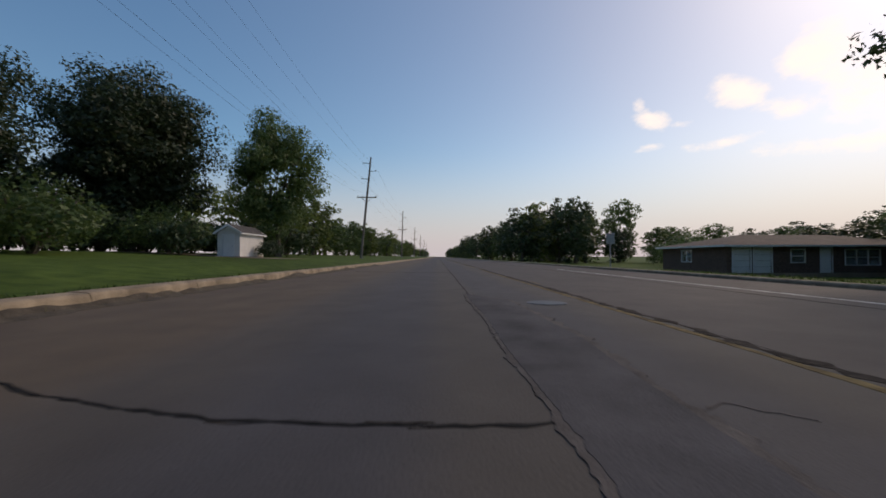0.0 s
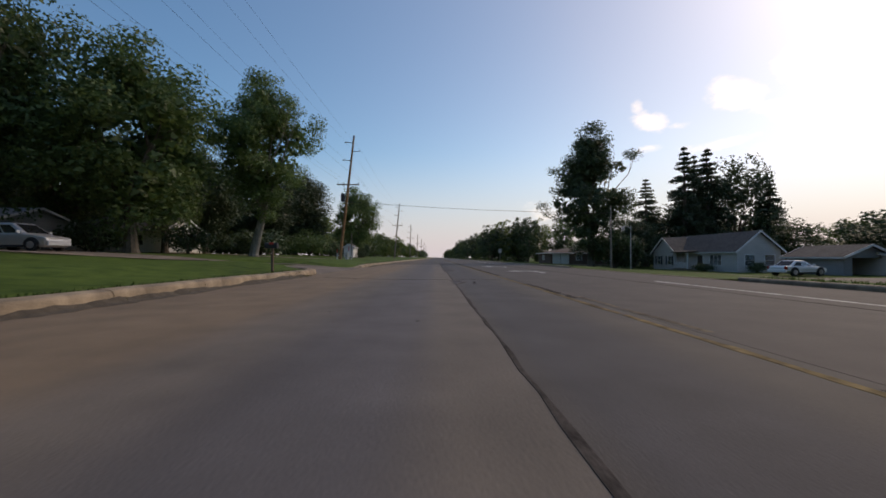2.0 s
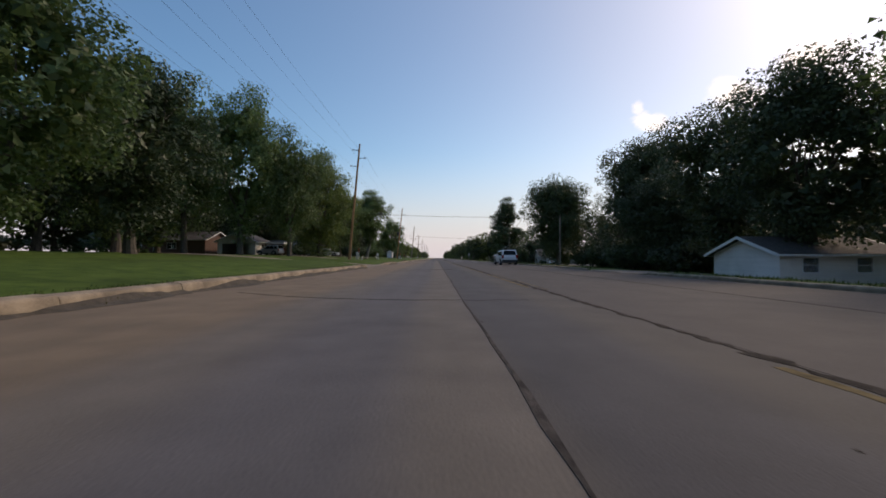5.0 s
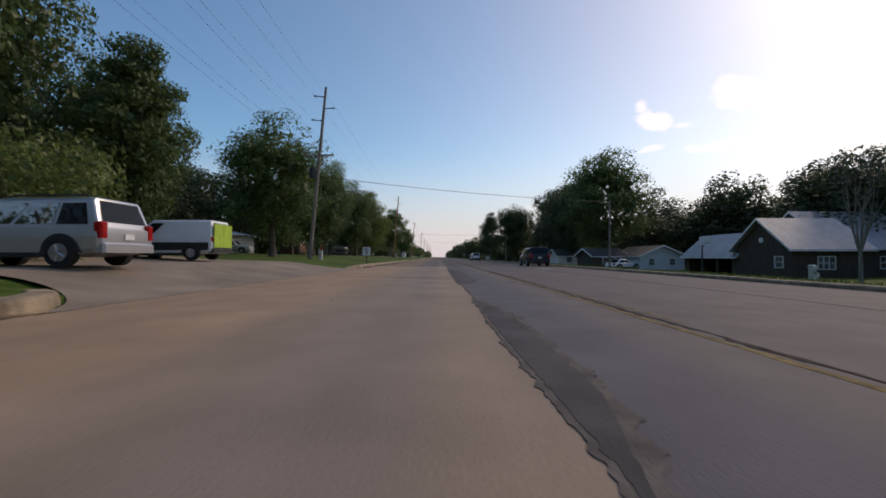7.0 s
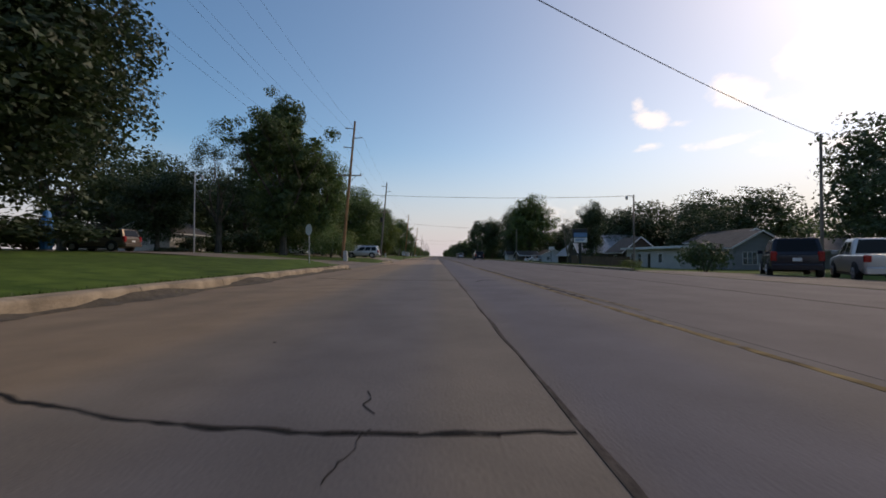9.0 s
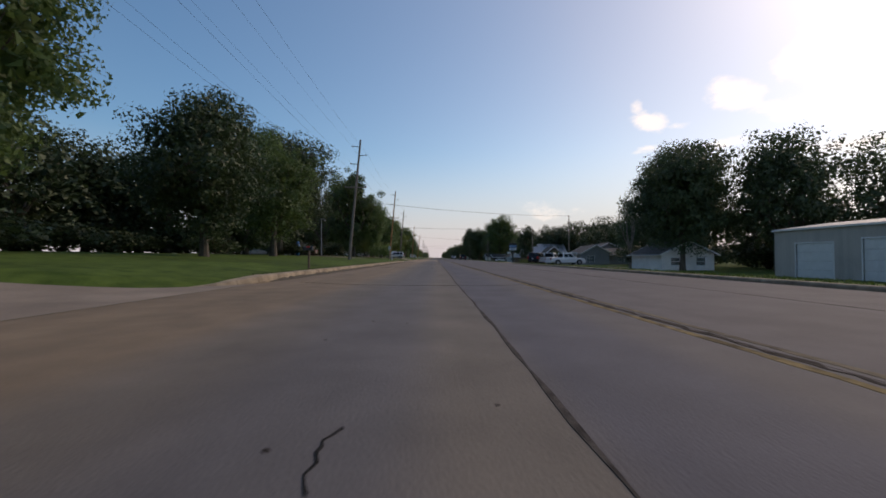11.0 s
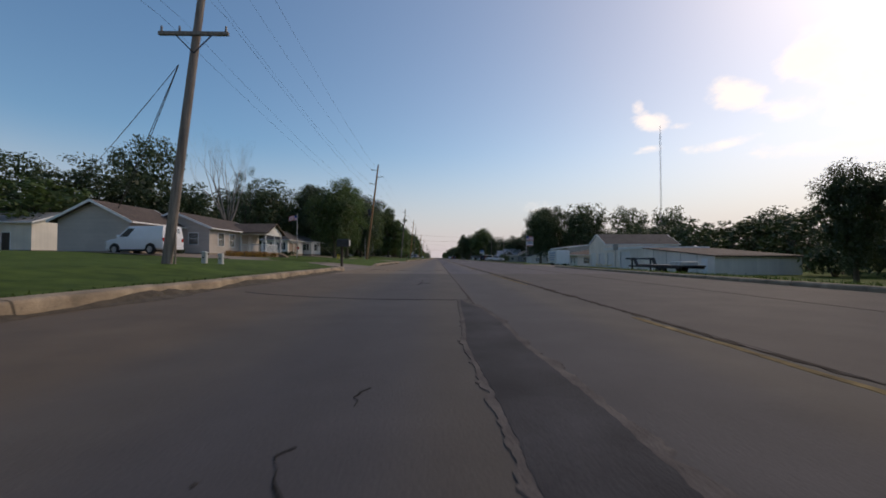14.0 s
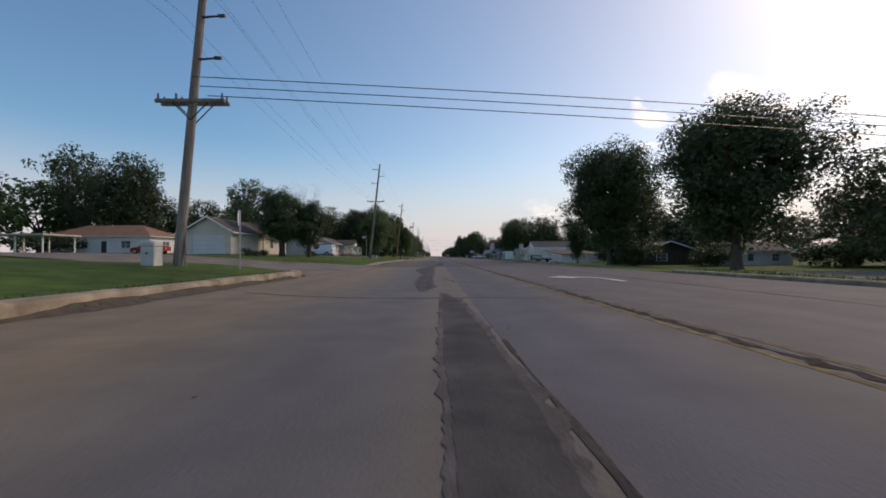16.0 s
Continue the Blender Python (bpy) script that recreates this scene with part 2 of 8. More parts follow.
YELLOW = material("worn_yellow_paint", (0.21, 0.145, 0.058), 0.85, spec=0.15, vary=0.45, scale=6, bump=0.2, fine=50, stain=0.6, stain_scale=1.4)
WHITE_LINE = material("worn_white_paint", (0.6, 0.59, 0.56), 0.7, vary=0.35, scale=6, bump=0.2, fine=50, stain=0.5, stain_scale=1.4)
GRASS = material("mown_grass", (0.066, 0.122, 0.017), 0.9, vary=0.35, scale=1.6, bump=0.8, fine=30, hue=(0.105, 0.155, 0.028), spec=0.15, stain=0.35, stain_scale=0.12)
BLADE = leaf_material("grass_blades", (0.066, 0.125, 0.018), (0.12, 0.165, 0.032), 0.3)
DRY_BLADE = leaf_material("dry_weeds", (0.16, 0.12, 0.05), (0.2, 0.19, 0.07), 0.3)
LEAF = leaf_material("maple_leaves", (0.085, 0.152, 0.048), (0.14, 0.205, 0.064), 0.42)
LEAF_DARK = leaf_material("dark_leaves", (0.046, 0.082, 0.034), (0.078, 0.113, 0.044), 0.28)
LEAF_LIGHT = leaf_material("light_leaves", (0.105, 0.17, 0.045), (0.19, 0.235, 0.065), 0.5)
NEEDLE = leaf_material("spruce_needles", (0.035, 0.065, 0.03), (0.055, 0.085, 0.04), 0.25)
BARK = material("bark", (0.1, 0.082, 0.064), 0.95, vary=0.45, scale=4, bump=1.0, fine=18, stretch=(1, 1, 0.25))
BARK_PALE = material("pale_bark", (0.21, 0.19, 0.165), 0.95, vary=0.4, scale=4, bump=0.9, fine=18, stretch=(1, 1, 0.25))
POLE_WOOD = material("pole_wood", (0.36, 0.19, 0.085), 0.9, vary=0.35, scale=3, bump=0.6, fine=30, stretch=(3, 3, 0.12), stain=0.35, stain_scale=0.8)
POLE_GREY = material("weathered_pole_wood", (0.24, 0.2, 0.17), 0.9, vary=0.35, scale=3, bump=0.6, fine=30, stretch=(3, 3, 0.12), stain=0.3, stain_scale=0.8)
STEEL = material("galvanised_steel", (0.42, 0.43, 0.44), 0.45, metal=0.8, vary=0.15, scale=5, bump=0.1)
DARK_METAL = material("dark_metal", (0.035, 0.036, 0.04), 0.5, metal=0.3, vary=0.3, scale=6, bump=0.1)
INSULATOR = material("insulator_grey", (0.12, 0.12, 0.13), 0.35, vary=0.2, scale=10, bump=0.0)
SIDING = material("white_siding", (0.77, 0.74, 0.7), 0.6, vary=0.06, scale=1.2, bump=0.15, fine=14, stretch=(0.2, 0.2, 4), stain=0.12, stain_scale=0.7)
SIDING_BLUE = material("pale_blue_siding", (0.6, 0.63, 0.66), 0.6, vary=0.06, scale=1.2, bump=0.15, fine=14, stretch=(0.2, 0.2, 4), stain=0.12)
SIDING_GREY = material("grey_siding", (0.27, 0.285, 0.3), 0.65, vary=0.08, scale=1.2, bump=0.15, fine=14, stretch=(0.2, 0.2, 4), stain=0.15)
SIDING_PALE = material("pale_grey_siding", (0.56, 0.54, 0.52), 0.6, vary=0.06, scale=1.2, bump=0.15, fine=14, stretch=(0.2, 0.2, 4), stain=0.12)
SIDING_TAN = material("tan_siding", (0.5, 0.445, 0.4), 0.65, vary=0.07, scale=1.2, bump=0.15, fine=14, stretch=(0.2, 0.2, 4), stain=0.12)
SIDING_CREAM = material("cream_siding", (0.66, 0.6, 0.5), 0.65, vary=0.07, scale=1.2, bump=0.15, fine=14, stretch=(0.2, 0.2, 4), stain=0.12)
DARK_WOOD = material("dark_brown_cladding", (0.075, 0.055, 0.042), 0.85, vary=0.3, scale=3, bump=0.4, fine=22, stretch=(3, 3, 0.3))
BRICK_WALL = material("red_brown_brickwork", (0.13, 0.078, 0.06), 0.9, vary=0.35, scale=9, bump=0.5, fine=30)
METAL_WALL = material("white_metal_cladding", (0.8, 0.74, 0.66), 0.5, vary=0.06, scale=0.8, bump=0.1, fine=8, stretch=(4, 4, 0.1), stain=0.15)
METAL_GREY = material("grey_metal_cladding", (0.45, 0.41, 0.37), 0.5, vary=0.08, scale=0.8, bump=0.1, fine=8, stretch=(4, 4, 0.1), stain=0.15)
SHINGLE = material("grey_shingles", (0.08, 0.073, 0.07), 0.9, vary=0.3, scale=4, bump=0.6, fine=16, stain=0.25, stain_scale=0.6)
SHINGLE_BROWN = material("brown_shingles", (0.105, 0.074, 0.056), 0.9, vary=0.3, scale=4, bump=0.6, fine=16, stain=0.25, stain_scale=0.6)
SHINGLE_RED = material("red_brown_shingles", (0.28, 0.14, 0.085), 0.9, vary=0.25, scale=4, bump=0.6, fine=16, stain=0.2, stain_scale=0.6)
METAL_ROOF = material("pale_metal_roof", (0.34, 0.35, 0.37), 0.6, metal=0.15, vary=0.1, scale=1.0, bump=0.1, fine=6, stain=0.15)
TRIM = material("white_trim_paint", (0.76, 0.76, 0.75), 0.5, vary=0.05, scale=2, bump=0.05)
BLACK_TRIM = material("black_shutter_paint", (0.02, 0.022, 0.026), 0.55, vary=0.2, scale=5, bump=0.1)
GARAGE_DOOR = material("garage_door_paint", (0.7, 0.7, 0.69), 0.5, vary=0.06, scale=2, bump=0.05)
DOOR_TAN = material("tan_garage_door_paint", (0.33, 0.28, 0.23), 0.5, vary=0.1, scale=2, bump=0.05)
DOOR_DARK = material("dark_door_paint", (0.06, 0.05, 0.045), 0.5, vary=0.2, scale=4, bump=0.1)
GLASS = glass_material("window_glass", (0.55, 0.6, 0.62))
CAR_GLASS = glass_material("tinted_car_glass", (0.015, 0.017, 0.02), clear=0.2, spec=0.12)
SILVER = material("silver_car_paint", (0.52, 0.52, 0.53), 0.32, metal=0.6, vary=0.04, scale=2, bump=0.0)
WHITE_PAINT = material("white_car_paint", (0.76, 0.77, 0.79), 0.25, vary=0.03, scale=2, bump=0.0)
DARK_PAINT = material("dark_blue_car_paint", (0.025, 0.027, 0.038), 0.22, metal=0.3, vary=0.05, scale=2, bump=0.0)
BROWN_PAINT = material("bronze_car_paint", (0.16, 0.12, 0.09), 0.3, metal=0.5, vary=0.05, scale=2, bump=0.0)
RED_PAINT = material("red_car_paint", (0.42, 0.025, 0.02), 0.28, vary=0.05, scale=2, bump=0.0)
GREEN_WRAP = material("lime_green_wrap", (0.38, 0.55, 0.06), 0.35, vary=0.15, scale=3, bump=0.0)
RUBBER = material("tyre_rubber", (0.018, 0.018, 0.018), 0.85, vary=0.2, scale=8, bump=0.2)
RIM = material("alloy_rim", (0.45, 0.45, 0.46), 0.35, metal=0.8, vary=0.1, scale=6, bump=0.0)
PLASTIC = material("black_bumper_plastic", (0.025, 0.025, 0.027), 0.6, vary=0.2, scale=6, bump=0.1)
TAIL = material("red_tail_lens", (0.35, 0.012, 0.012), 0.2, vary=0.1, scale=8, bump=0.0)
HEAD = material("clear_lamp_lens", (0.6, 0.6, 0.6), 0.15, vary=0.05, scale=8, bump=0.0)
UTILITY = material("pale_utility_box", (0.52, 0.53, 0.5), 0.6, vary=0.12, scale=3, bump=0.05, stain=0.2, stain_scale=2)
RED_MARK = material("red_marker_plastic", (0.55, 0.03, 0.02), 0.5, vary=0.1, scale=5, bump=0.0)
YELLOW_MARK = material("yellow_marker_plastic", (0.65, 0.5, 0.03), 0.5, vary=0.1, scale=5, bump=0.0)
BLUE_COVER = material("blue_tarpaulin", (0.03, 0.2, 0.5), 0.5, vary=0.2, scale=4, bump=0.3, fine=8)
FENCE_WOOD = material("fence_boards", (0.16, 0.105, 0.07), 0.9, vary=0.3, scale=3, bump=0.4, fine=22, stretch=(3, 3, 0.3))
FLAG_RED = material("flag_red_cloth", (0.45, 0.03, 0.04), 0.8, vary=0.1, scale=6, bump=0.1)
FLAG_WHITE = material("flag_white_cloth", (0.72, 0.72, 0.72), 0.8, vary=0.05, scale=6, bump=0.1)
FLAG_BLUE = material("flag_blue_cloth", (0.03, 0.05, 0.2), 0.8, vary=0.1, scale=6, bump=0.1)
SIGN_BLUE = material("blue_sign_panel", (0.12, 0.25, 0.45), 0.5, vary=0.15, scale=3, bump=0.0)
FLOWERS = leaf_material("orange_flower_bed", (0.35, 0.14, 0.02), (0.5, 0.28, 0.03), 0.2)
SOIL = material("bare_soil", (0.085, 0.066, 0.045), 0.95, vary=0.35, scale=5, bump=0.8, fine=25)


# ---- builders ----
class Shape:
    """Collects vertices and faces of one mesh."""

    def __init__(self):
        self.v, self.f = [], []

    def add(self, verts, faces):
        k = len(self.v)
        self.v.extend(verts)
        self.f.extend([tuple(i + k for i in f) for f in faces])
        return self

    def box(self, x0, x1, y0, y1, z0, z1):
        return self.add([(x0, y0, z0), (x1, y0, z0), (x1, y1, z0), (x0, y1, z0), (x0, y0, z1), (x1, y0, z1), (x1, y1, z1), (x0, y1, z1)],
                        [(0, 3, 2, 1), (4, 5, 6, 7), (0, 1, 5, 4), (1, 2, 6, 5), (2, 3, 7, 6), (3, 0, 4, 7)])

    def bevel_box(self, x0, x1, y0, y1, z0, z1, b):
        """A box with its upright edges and top rim cut back by b."""
        rings = []
        for z, i in ((z0, 0), (z1 - b, 0), (z1, b)):
            rings.append([(x0 + b + i * 0.4, y0 + i, z), (x1 - b - i * 0.4, y0 + i, z), (x1 - i, y0 + b + i * 0.4, z), (x1 - i, y1 - b - i * 0.4, z),
                          (x1 - b - i * 0.4, y1 - i, z), (x0 + b + i * 0.4, y1 - i, z), (x0 + i, y1 - b - i * 0.4, z), (x0 + i, y0 + b + i * 0.4, z)])
        return self.loft(rings)

    def loft(self, rings, caps=True, closed=True):
        n, k, f = len(rings[0]), 0, []
        for a in range(len(rings) - 1):
            for j in range(n if closed else n - 1):
                f.append((a * n + j, a * n + (j + 1) % n, (a + 1) * n + (j + 1) % n, (a + 1) * n + j))
        if caps:
            f.append(tuple(reversed(range(n))))
            f.append(tuple(range((len(rings) - 1) * n, len(rings) * n)))
        return self.add([p for r in rings for p in r], f)

    def tube(self, pts, radii, sides=8, caps=True):
        """A round tube along points, tapering."""
        rings = []
        for i, p in enumerate(pts):
            a, b = Vector(pts[max(i - 1, 0)]), Vector(pts[min(i + 1, len(pts) - 1)])
            d = (b - a).normalized()
            u = d.cross(Vector((0, 0, 1)) if abs(d.z) < 0.9 else Vector((1, 0, 0))).normalized()
            w = d.cross(u)
            r = radii[i] if isinstance(radii, (list, tuple)) else radii
            rings.append([tuple(Vector(p) + r * (math.cos(q) * u + math.sin(q) * w)) for q in [2 * math.pi * s / sides for s in range(sides)]])
        return self.loft(rings, caps)

    def disc(self, x, y, z, r, depth, axis, sides=20):
        a, b = [x, y, z], [x, y, z]
        a["xyz".index(axis)] -= depth / 2
        b["xyz".index(axis)] += depth / 2
        return self.tube([tuple(a), tuple(b)], r, sides)

    def prism(self, outline, axis, a, b):
        """An outline of (u, v) pulled along an axis from a to b: along x it lies in y,z; along y in x,z; along z in x,y."""
        put = {"x": lambda u, v, k: (k, u, v), "y": lambda u, v, k: (u, k, v), "z": lambda u, v, k: (u, v, k)}[axis]
        return self.loft([[put(u, v, a) for u, v in outline], [put(u, v, b) for u, v in outline]])

    def mesh(self, name, mat, smooth=False):
        me = bpy.data.meshes.new(name)
        me.from_pydata(self.v, [], self.f)
        if not smooth:
            bm = bmesh.new()
            bm.from_mesh(me)
            bmesh.ops.recalc_face_normals(bm, faces=bm.faces)
            bm.to_mesh(me)
            bm.free()
        if smooth:
            me.shade_smooth()
        me.materials.append(mat)
        return me


def part(name, shape, mat, parent, label="", smooth=False):
    """Links a shape, or a ready mesh, as one mesh object under its thing or part."""
    me = shape if isinstance(shape, bpy.types.Mesh) else shape.mesh(name, mat, smooth)
    ob = new(name, me)
    ob.parent = parent
    if label:
        ob["label"] = label
    return ob


def thing(name, label, category, group="", at=(0, 0, 0), turn=0.0, kind="", size=(1, 1, 1)):
    ob = new(name)
    ob.matrix_world = pose(*at, 0, 0, turn) @ Matrix.Diagonal((*size, 1))
    return tagged(ob, label, category, group, kind)


def solid(name, shape, mat, label, category, group="", kind="", at=(0, 0, 0), turn=0.0, smooth=False):
    ob = new(name, shape.mesh(name, mat, smooth))
    ob.matrix_world = pose(*at, 0, 0, turn)
    return tagged(ob, label, category, group, kind)


# ---- the lie of the land ----
KERB_L, KERB_R = -5.75, 10.8
GAPS_L = [(-29, -14), (-59.5, -43.5), (-86, -70), (-163, -138), (-190, -166), (-274, -250), (-311.5, -295.5), (-367, -343)]
CORNER_L = [(5, 4), (5, 6), (6, 5), (3, 5), (6, 6), (6, 5), (7, 2), (2.6, 6)]
GAPS_R = [(-34, -16), (-100, -92), (-208, -194), (-300, -286), (-366, -348)]


def corner(radius, depth):
    """How far a rounded corner has drawn a gap's end in, at a depth behind the kerb line."""
    k = min(1.0, max(0.0, depth / radius))
    return radius * math.sqrt(1 - (1 - k) ** 2)


def in_gap(y, gaps, soft=1.2, depth=0.0):
    """1 inside a break of the kerb, 0 outside, easing over soft metres."""
    w = 0.0
    for i, (a, b) in enumerate(gaps):
        if gaps is GAPS_L:
            a, b = a + corner(CORNER_L[i][0], depth), b - corner(CORNER_L[i][1], depth)
        d = min(y - a, b - y)
        w = max(w, min(1.0, max(0.0, d / soft + 0.5)))
    return w


def ease(a, b, x):
    k = min(1.0, max(0.0, (x - a) / (b - a)))
    return k * k * (3 - 2 * k)


def land(x, y):
    """Height of the ground."""
    if x <= KERB_L:
        far = 0.7 * ease(11, 30, -x) + 0.3 * ease(30, 50, -x) + 0.4 * ease(48, 70, -x)
        high = 0.2 + 0.42 * ease(6, 11.5, -x) + far
        low = (0.56 * ease(5.8, 10, -x) + 0.28 * ease(11, 20, -x) if -162 < y < -136 else 0.22 * ease(5.8, 11, -x) + 0.4 * ease(11, 20, -x)) + far
        w = in_gap(y, GAPS_L, 0.8, KERB_L - 0.3 - x)
        return high * (1 - w) + low * w
    if x >= KERB_R:
        high = 0.12 - 0.3 * ease(11.5, 17, x) - 0.68 * ease(14, 27, x)
        low = 0.0 - 0.08 * ease(11, 16, x) - 0.75 * ease(14, 30, x)
        w = in_gap(y, GAPS_R)
        return high * (1 - w) + low * w
    return -0.12


def sheet(x0, x1, y0, y1, lift, nx=8, step=1.0):
    """A paved sheet that lies on the ground."""
    s, ny = Shape(), max(2, int((y1 - y0) / step))
    for j in range(ny + 1):
        for i in range(nx + 1):
            x, y = x0 + (x1 - x0) * i / nx, y0 + (y1 - y0) * j / ny
            s.v.append((x, y, land(x, y) + lift))
    for j in range(ny):
        for i in range(nx):
            k = j * (nx + 1) + i
            s.f.append((k, k + 1, k + nx + 2, k + nx + 1))
    return s


def apron(x1, i, lift, nx=30):
    """A drive that flares to the kerb line with rounded corners."""
    s, (a, b), (ra, rb), ny = Shape(), GAPS_L[i], CORNER_L[i], 24
    for j in range(ny + 1):
        for k in range(nx + 1):
            depth = (KERB_L - x1) * (k / nx) ** 2.2
            lo, hi = a + corner(ra, depth) + 0.1, b - corner(rb, depth) - 0.1
            x, y = KERB_L - depth, lo + (hi - lo) * j / ny
            s.v.append((x, y, land(x, y) + 0.004 + (lift - 0.004) * min(1.0, depth / 0.8)))
    for j in range(ny):
        for k in range(nx):
            q = j * (nx + 1) + k
            s.f.append((q, q + 1, q + nx + 2, q + nx + 1))
    return s


def band(rows, lift):
    """A flat strip between the left and right ends of rows (left, right, y), with its own thickness."""
    s = Shape()
    for l, r, y in rows:
        s.v += [(l, y, lift), (r, y, lift), (l, y, -0.01), (r, y, -0.01)]
    for i in range(len(rows) - 1):
        k = 4 * i
        s.f += [(k, k + 1, k + 5, k + 4), (k, k + 4, k + 6, k + 2), (k + 1, k + 3, k + 7, k + 5)]
    return s


def ribbon(pts, width, jitter, rng, lift=0.004):
    """An uneven strip along points on the road, with its own thickness."""
    s, top = Shape(), []
    for i, (x, y) in enumerate(pts):
        ax, ay = pts[max(i - 1, 0)]
        bx, by = pts[min(i + 1, len(pts) - 1)]
        d = math.hypot(bx - ax, by - ay) or 1
        nx, ny = -(by - ay) / d, (bx - ax) / d
        w0, w1 = width * (0.5 + jitter * rng.uniform(-0.5, 0.5)), width * (0.5 + jitter * rng.uniform(-0.5, 0.5))
        s.v += [(x + nx * w0, y + ny * w0, lift), (x - nx * w1, y - ny * w1, lift), (x + nx * w0, y + ny * w0, -0.01), (x - nx * w1, y - ny * w1, -0.01)]
    for i in range(len(pts) - 1):
        k = 4 * i
        s.f += [(k, k + 1, k + 5, k + 4), (k, k + 4, k + 6, k + 2), (k + 1, k + 3, k + 7, k + 5)]
    return s


def jagged(x, y, heading, length, rng, wander=0.8, pull=0.8):
    """Points of a crack that runs in short crooked steps about a heading."""
    pts, q, left = [(x, y)], heading, length
    while left > 0:
        step = rng.uniform(0.03, 0.1)
        q = q + rng.uniform(-wander, wander) + (heading - q) * pull
        x, y = x + math.cos(q) * step, y + math.sin(q) * step
        pts.append((x, y))
        left -= step
    # keep to the heading on the whole
    x0, y0 = pts[0]
    along, off = max(0.1, (x - x0) * math.cos(heading) + (y - y0) * math.sin(heading)), (y - y0) * math.cos(heading) - (x - x0) * math.sin(heading)
    out = []
    for px, py in pts:
        k = 0.85 * off * ((px - x0) * math.cos(heading) + (py - y0) * math.sin(heading)) / along
        out.append((px + math.sin(heading) * k, py - math.cos(heading) * k))
    return out


# ---- trees ----
def limb(s, p, d, r, length, depth, rng, tips, spread=0.6, sides=6):
    """A crooked branch that forks."""
    pts, rad, q = [tuple(p)], [r], Vector(p)
    for i in range(3):
        d = (d + Vector((rng.uniform(-.18, .18), rng.uniform(-.18, .18), rng.uniform(-.02, .14)))).normalized()
        q = q + d * length / 3
        pts.append(tuple(q))
        rad.append(r * (1 - 0.18 * (i + 1)))
    s.tube(pts, rad, sides, caps=False)
    if depth == 0:
        tips.append(tuple(q))
        return
    for _ in range(rng.choice((2, 3))):
        e = (d + Vector((rng.uniform(-spread, spread), rng.uniform(-spread, spread), rng.uniform(-0.25, spread * 0.8)))).normalized()
        limb(s, q, e, rad[-1] * 0.72, length * rng.uniform(0.6, 0.85), depth - 1, rng, tips, spread, max(3, sides - 1))


def leaves(centres, radii, count, size, rng, droop=0.3, long=1.0):
    """Many small leaves round clump centres."""
    rs = np.random.RandomState(rng.randrange(10 ** 6))
    c, r = np.array(centres), np.array(radii)
    w = r ** 2 / (r ** 2).sum()
    k = rs.choice(len(c), count, p=w)
    d = rs.normal(size=(count, 3))
    d /= np.linalg.norm(d, axis=1)[:, None]
    p = c[k] + d * (r[k] * rs.uniform(0.05, 1.0, count) ** 0.45)[:, None] * np.array([1, 1, 0.8])
    n = d + rs.normal(scale=0.55, size=(count, 3)) + np.array([0, 0, droop])
    n /= np.linalg.norm(n, axis=1)[:, None]
    a = np.cross(n, rs.normal(size=(count, 3)))
    a /= np.linalg.norm(a, axis=1)[:, None]
    b = np.cross(n, a)
    h = (size * rs.uniform(0.6, 1.3, count))[:, None]
    v = np.stack([p - a * h * long, p + a * h * 0.6 * long - b * h * 0.6, p + a * h * 0.6 * long + b * h * 0.6], 1).reshape(-1, 3)
    s = Shape()
    s.v, s.f = v.tolist(), [(3 * i, 3 * i + 1, 3 * i + 2) for i in range(count)]
    return s


def raw_mesh(name, s, mat):
    me = bpy.data.meshes.new(name)
    me.from_pydata(s.v, [], s.f)
    me.materials.append(mat)
    return me


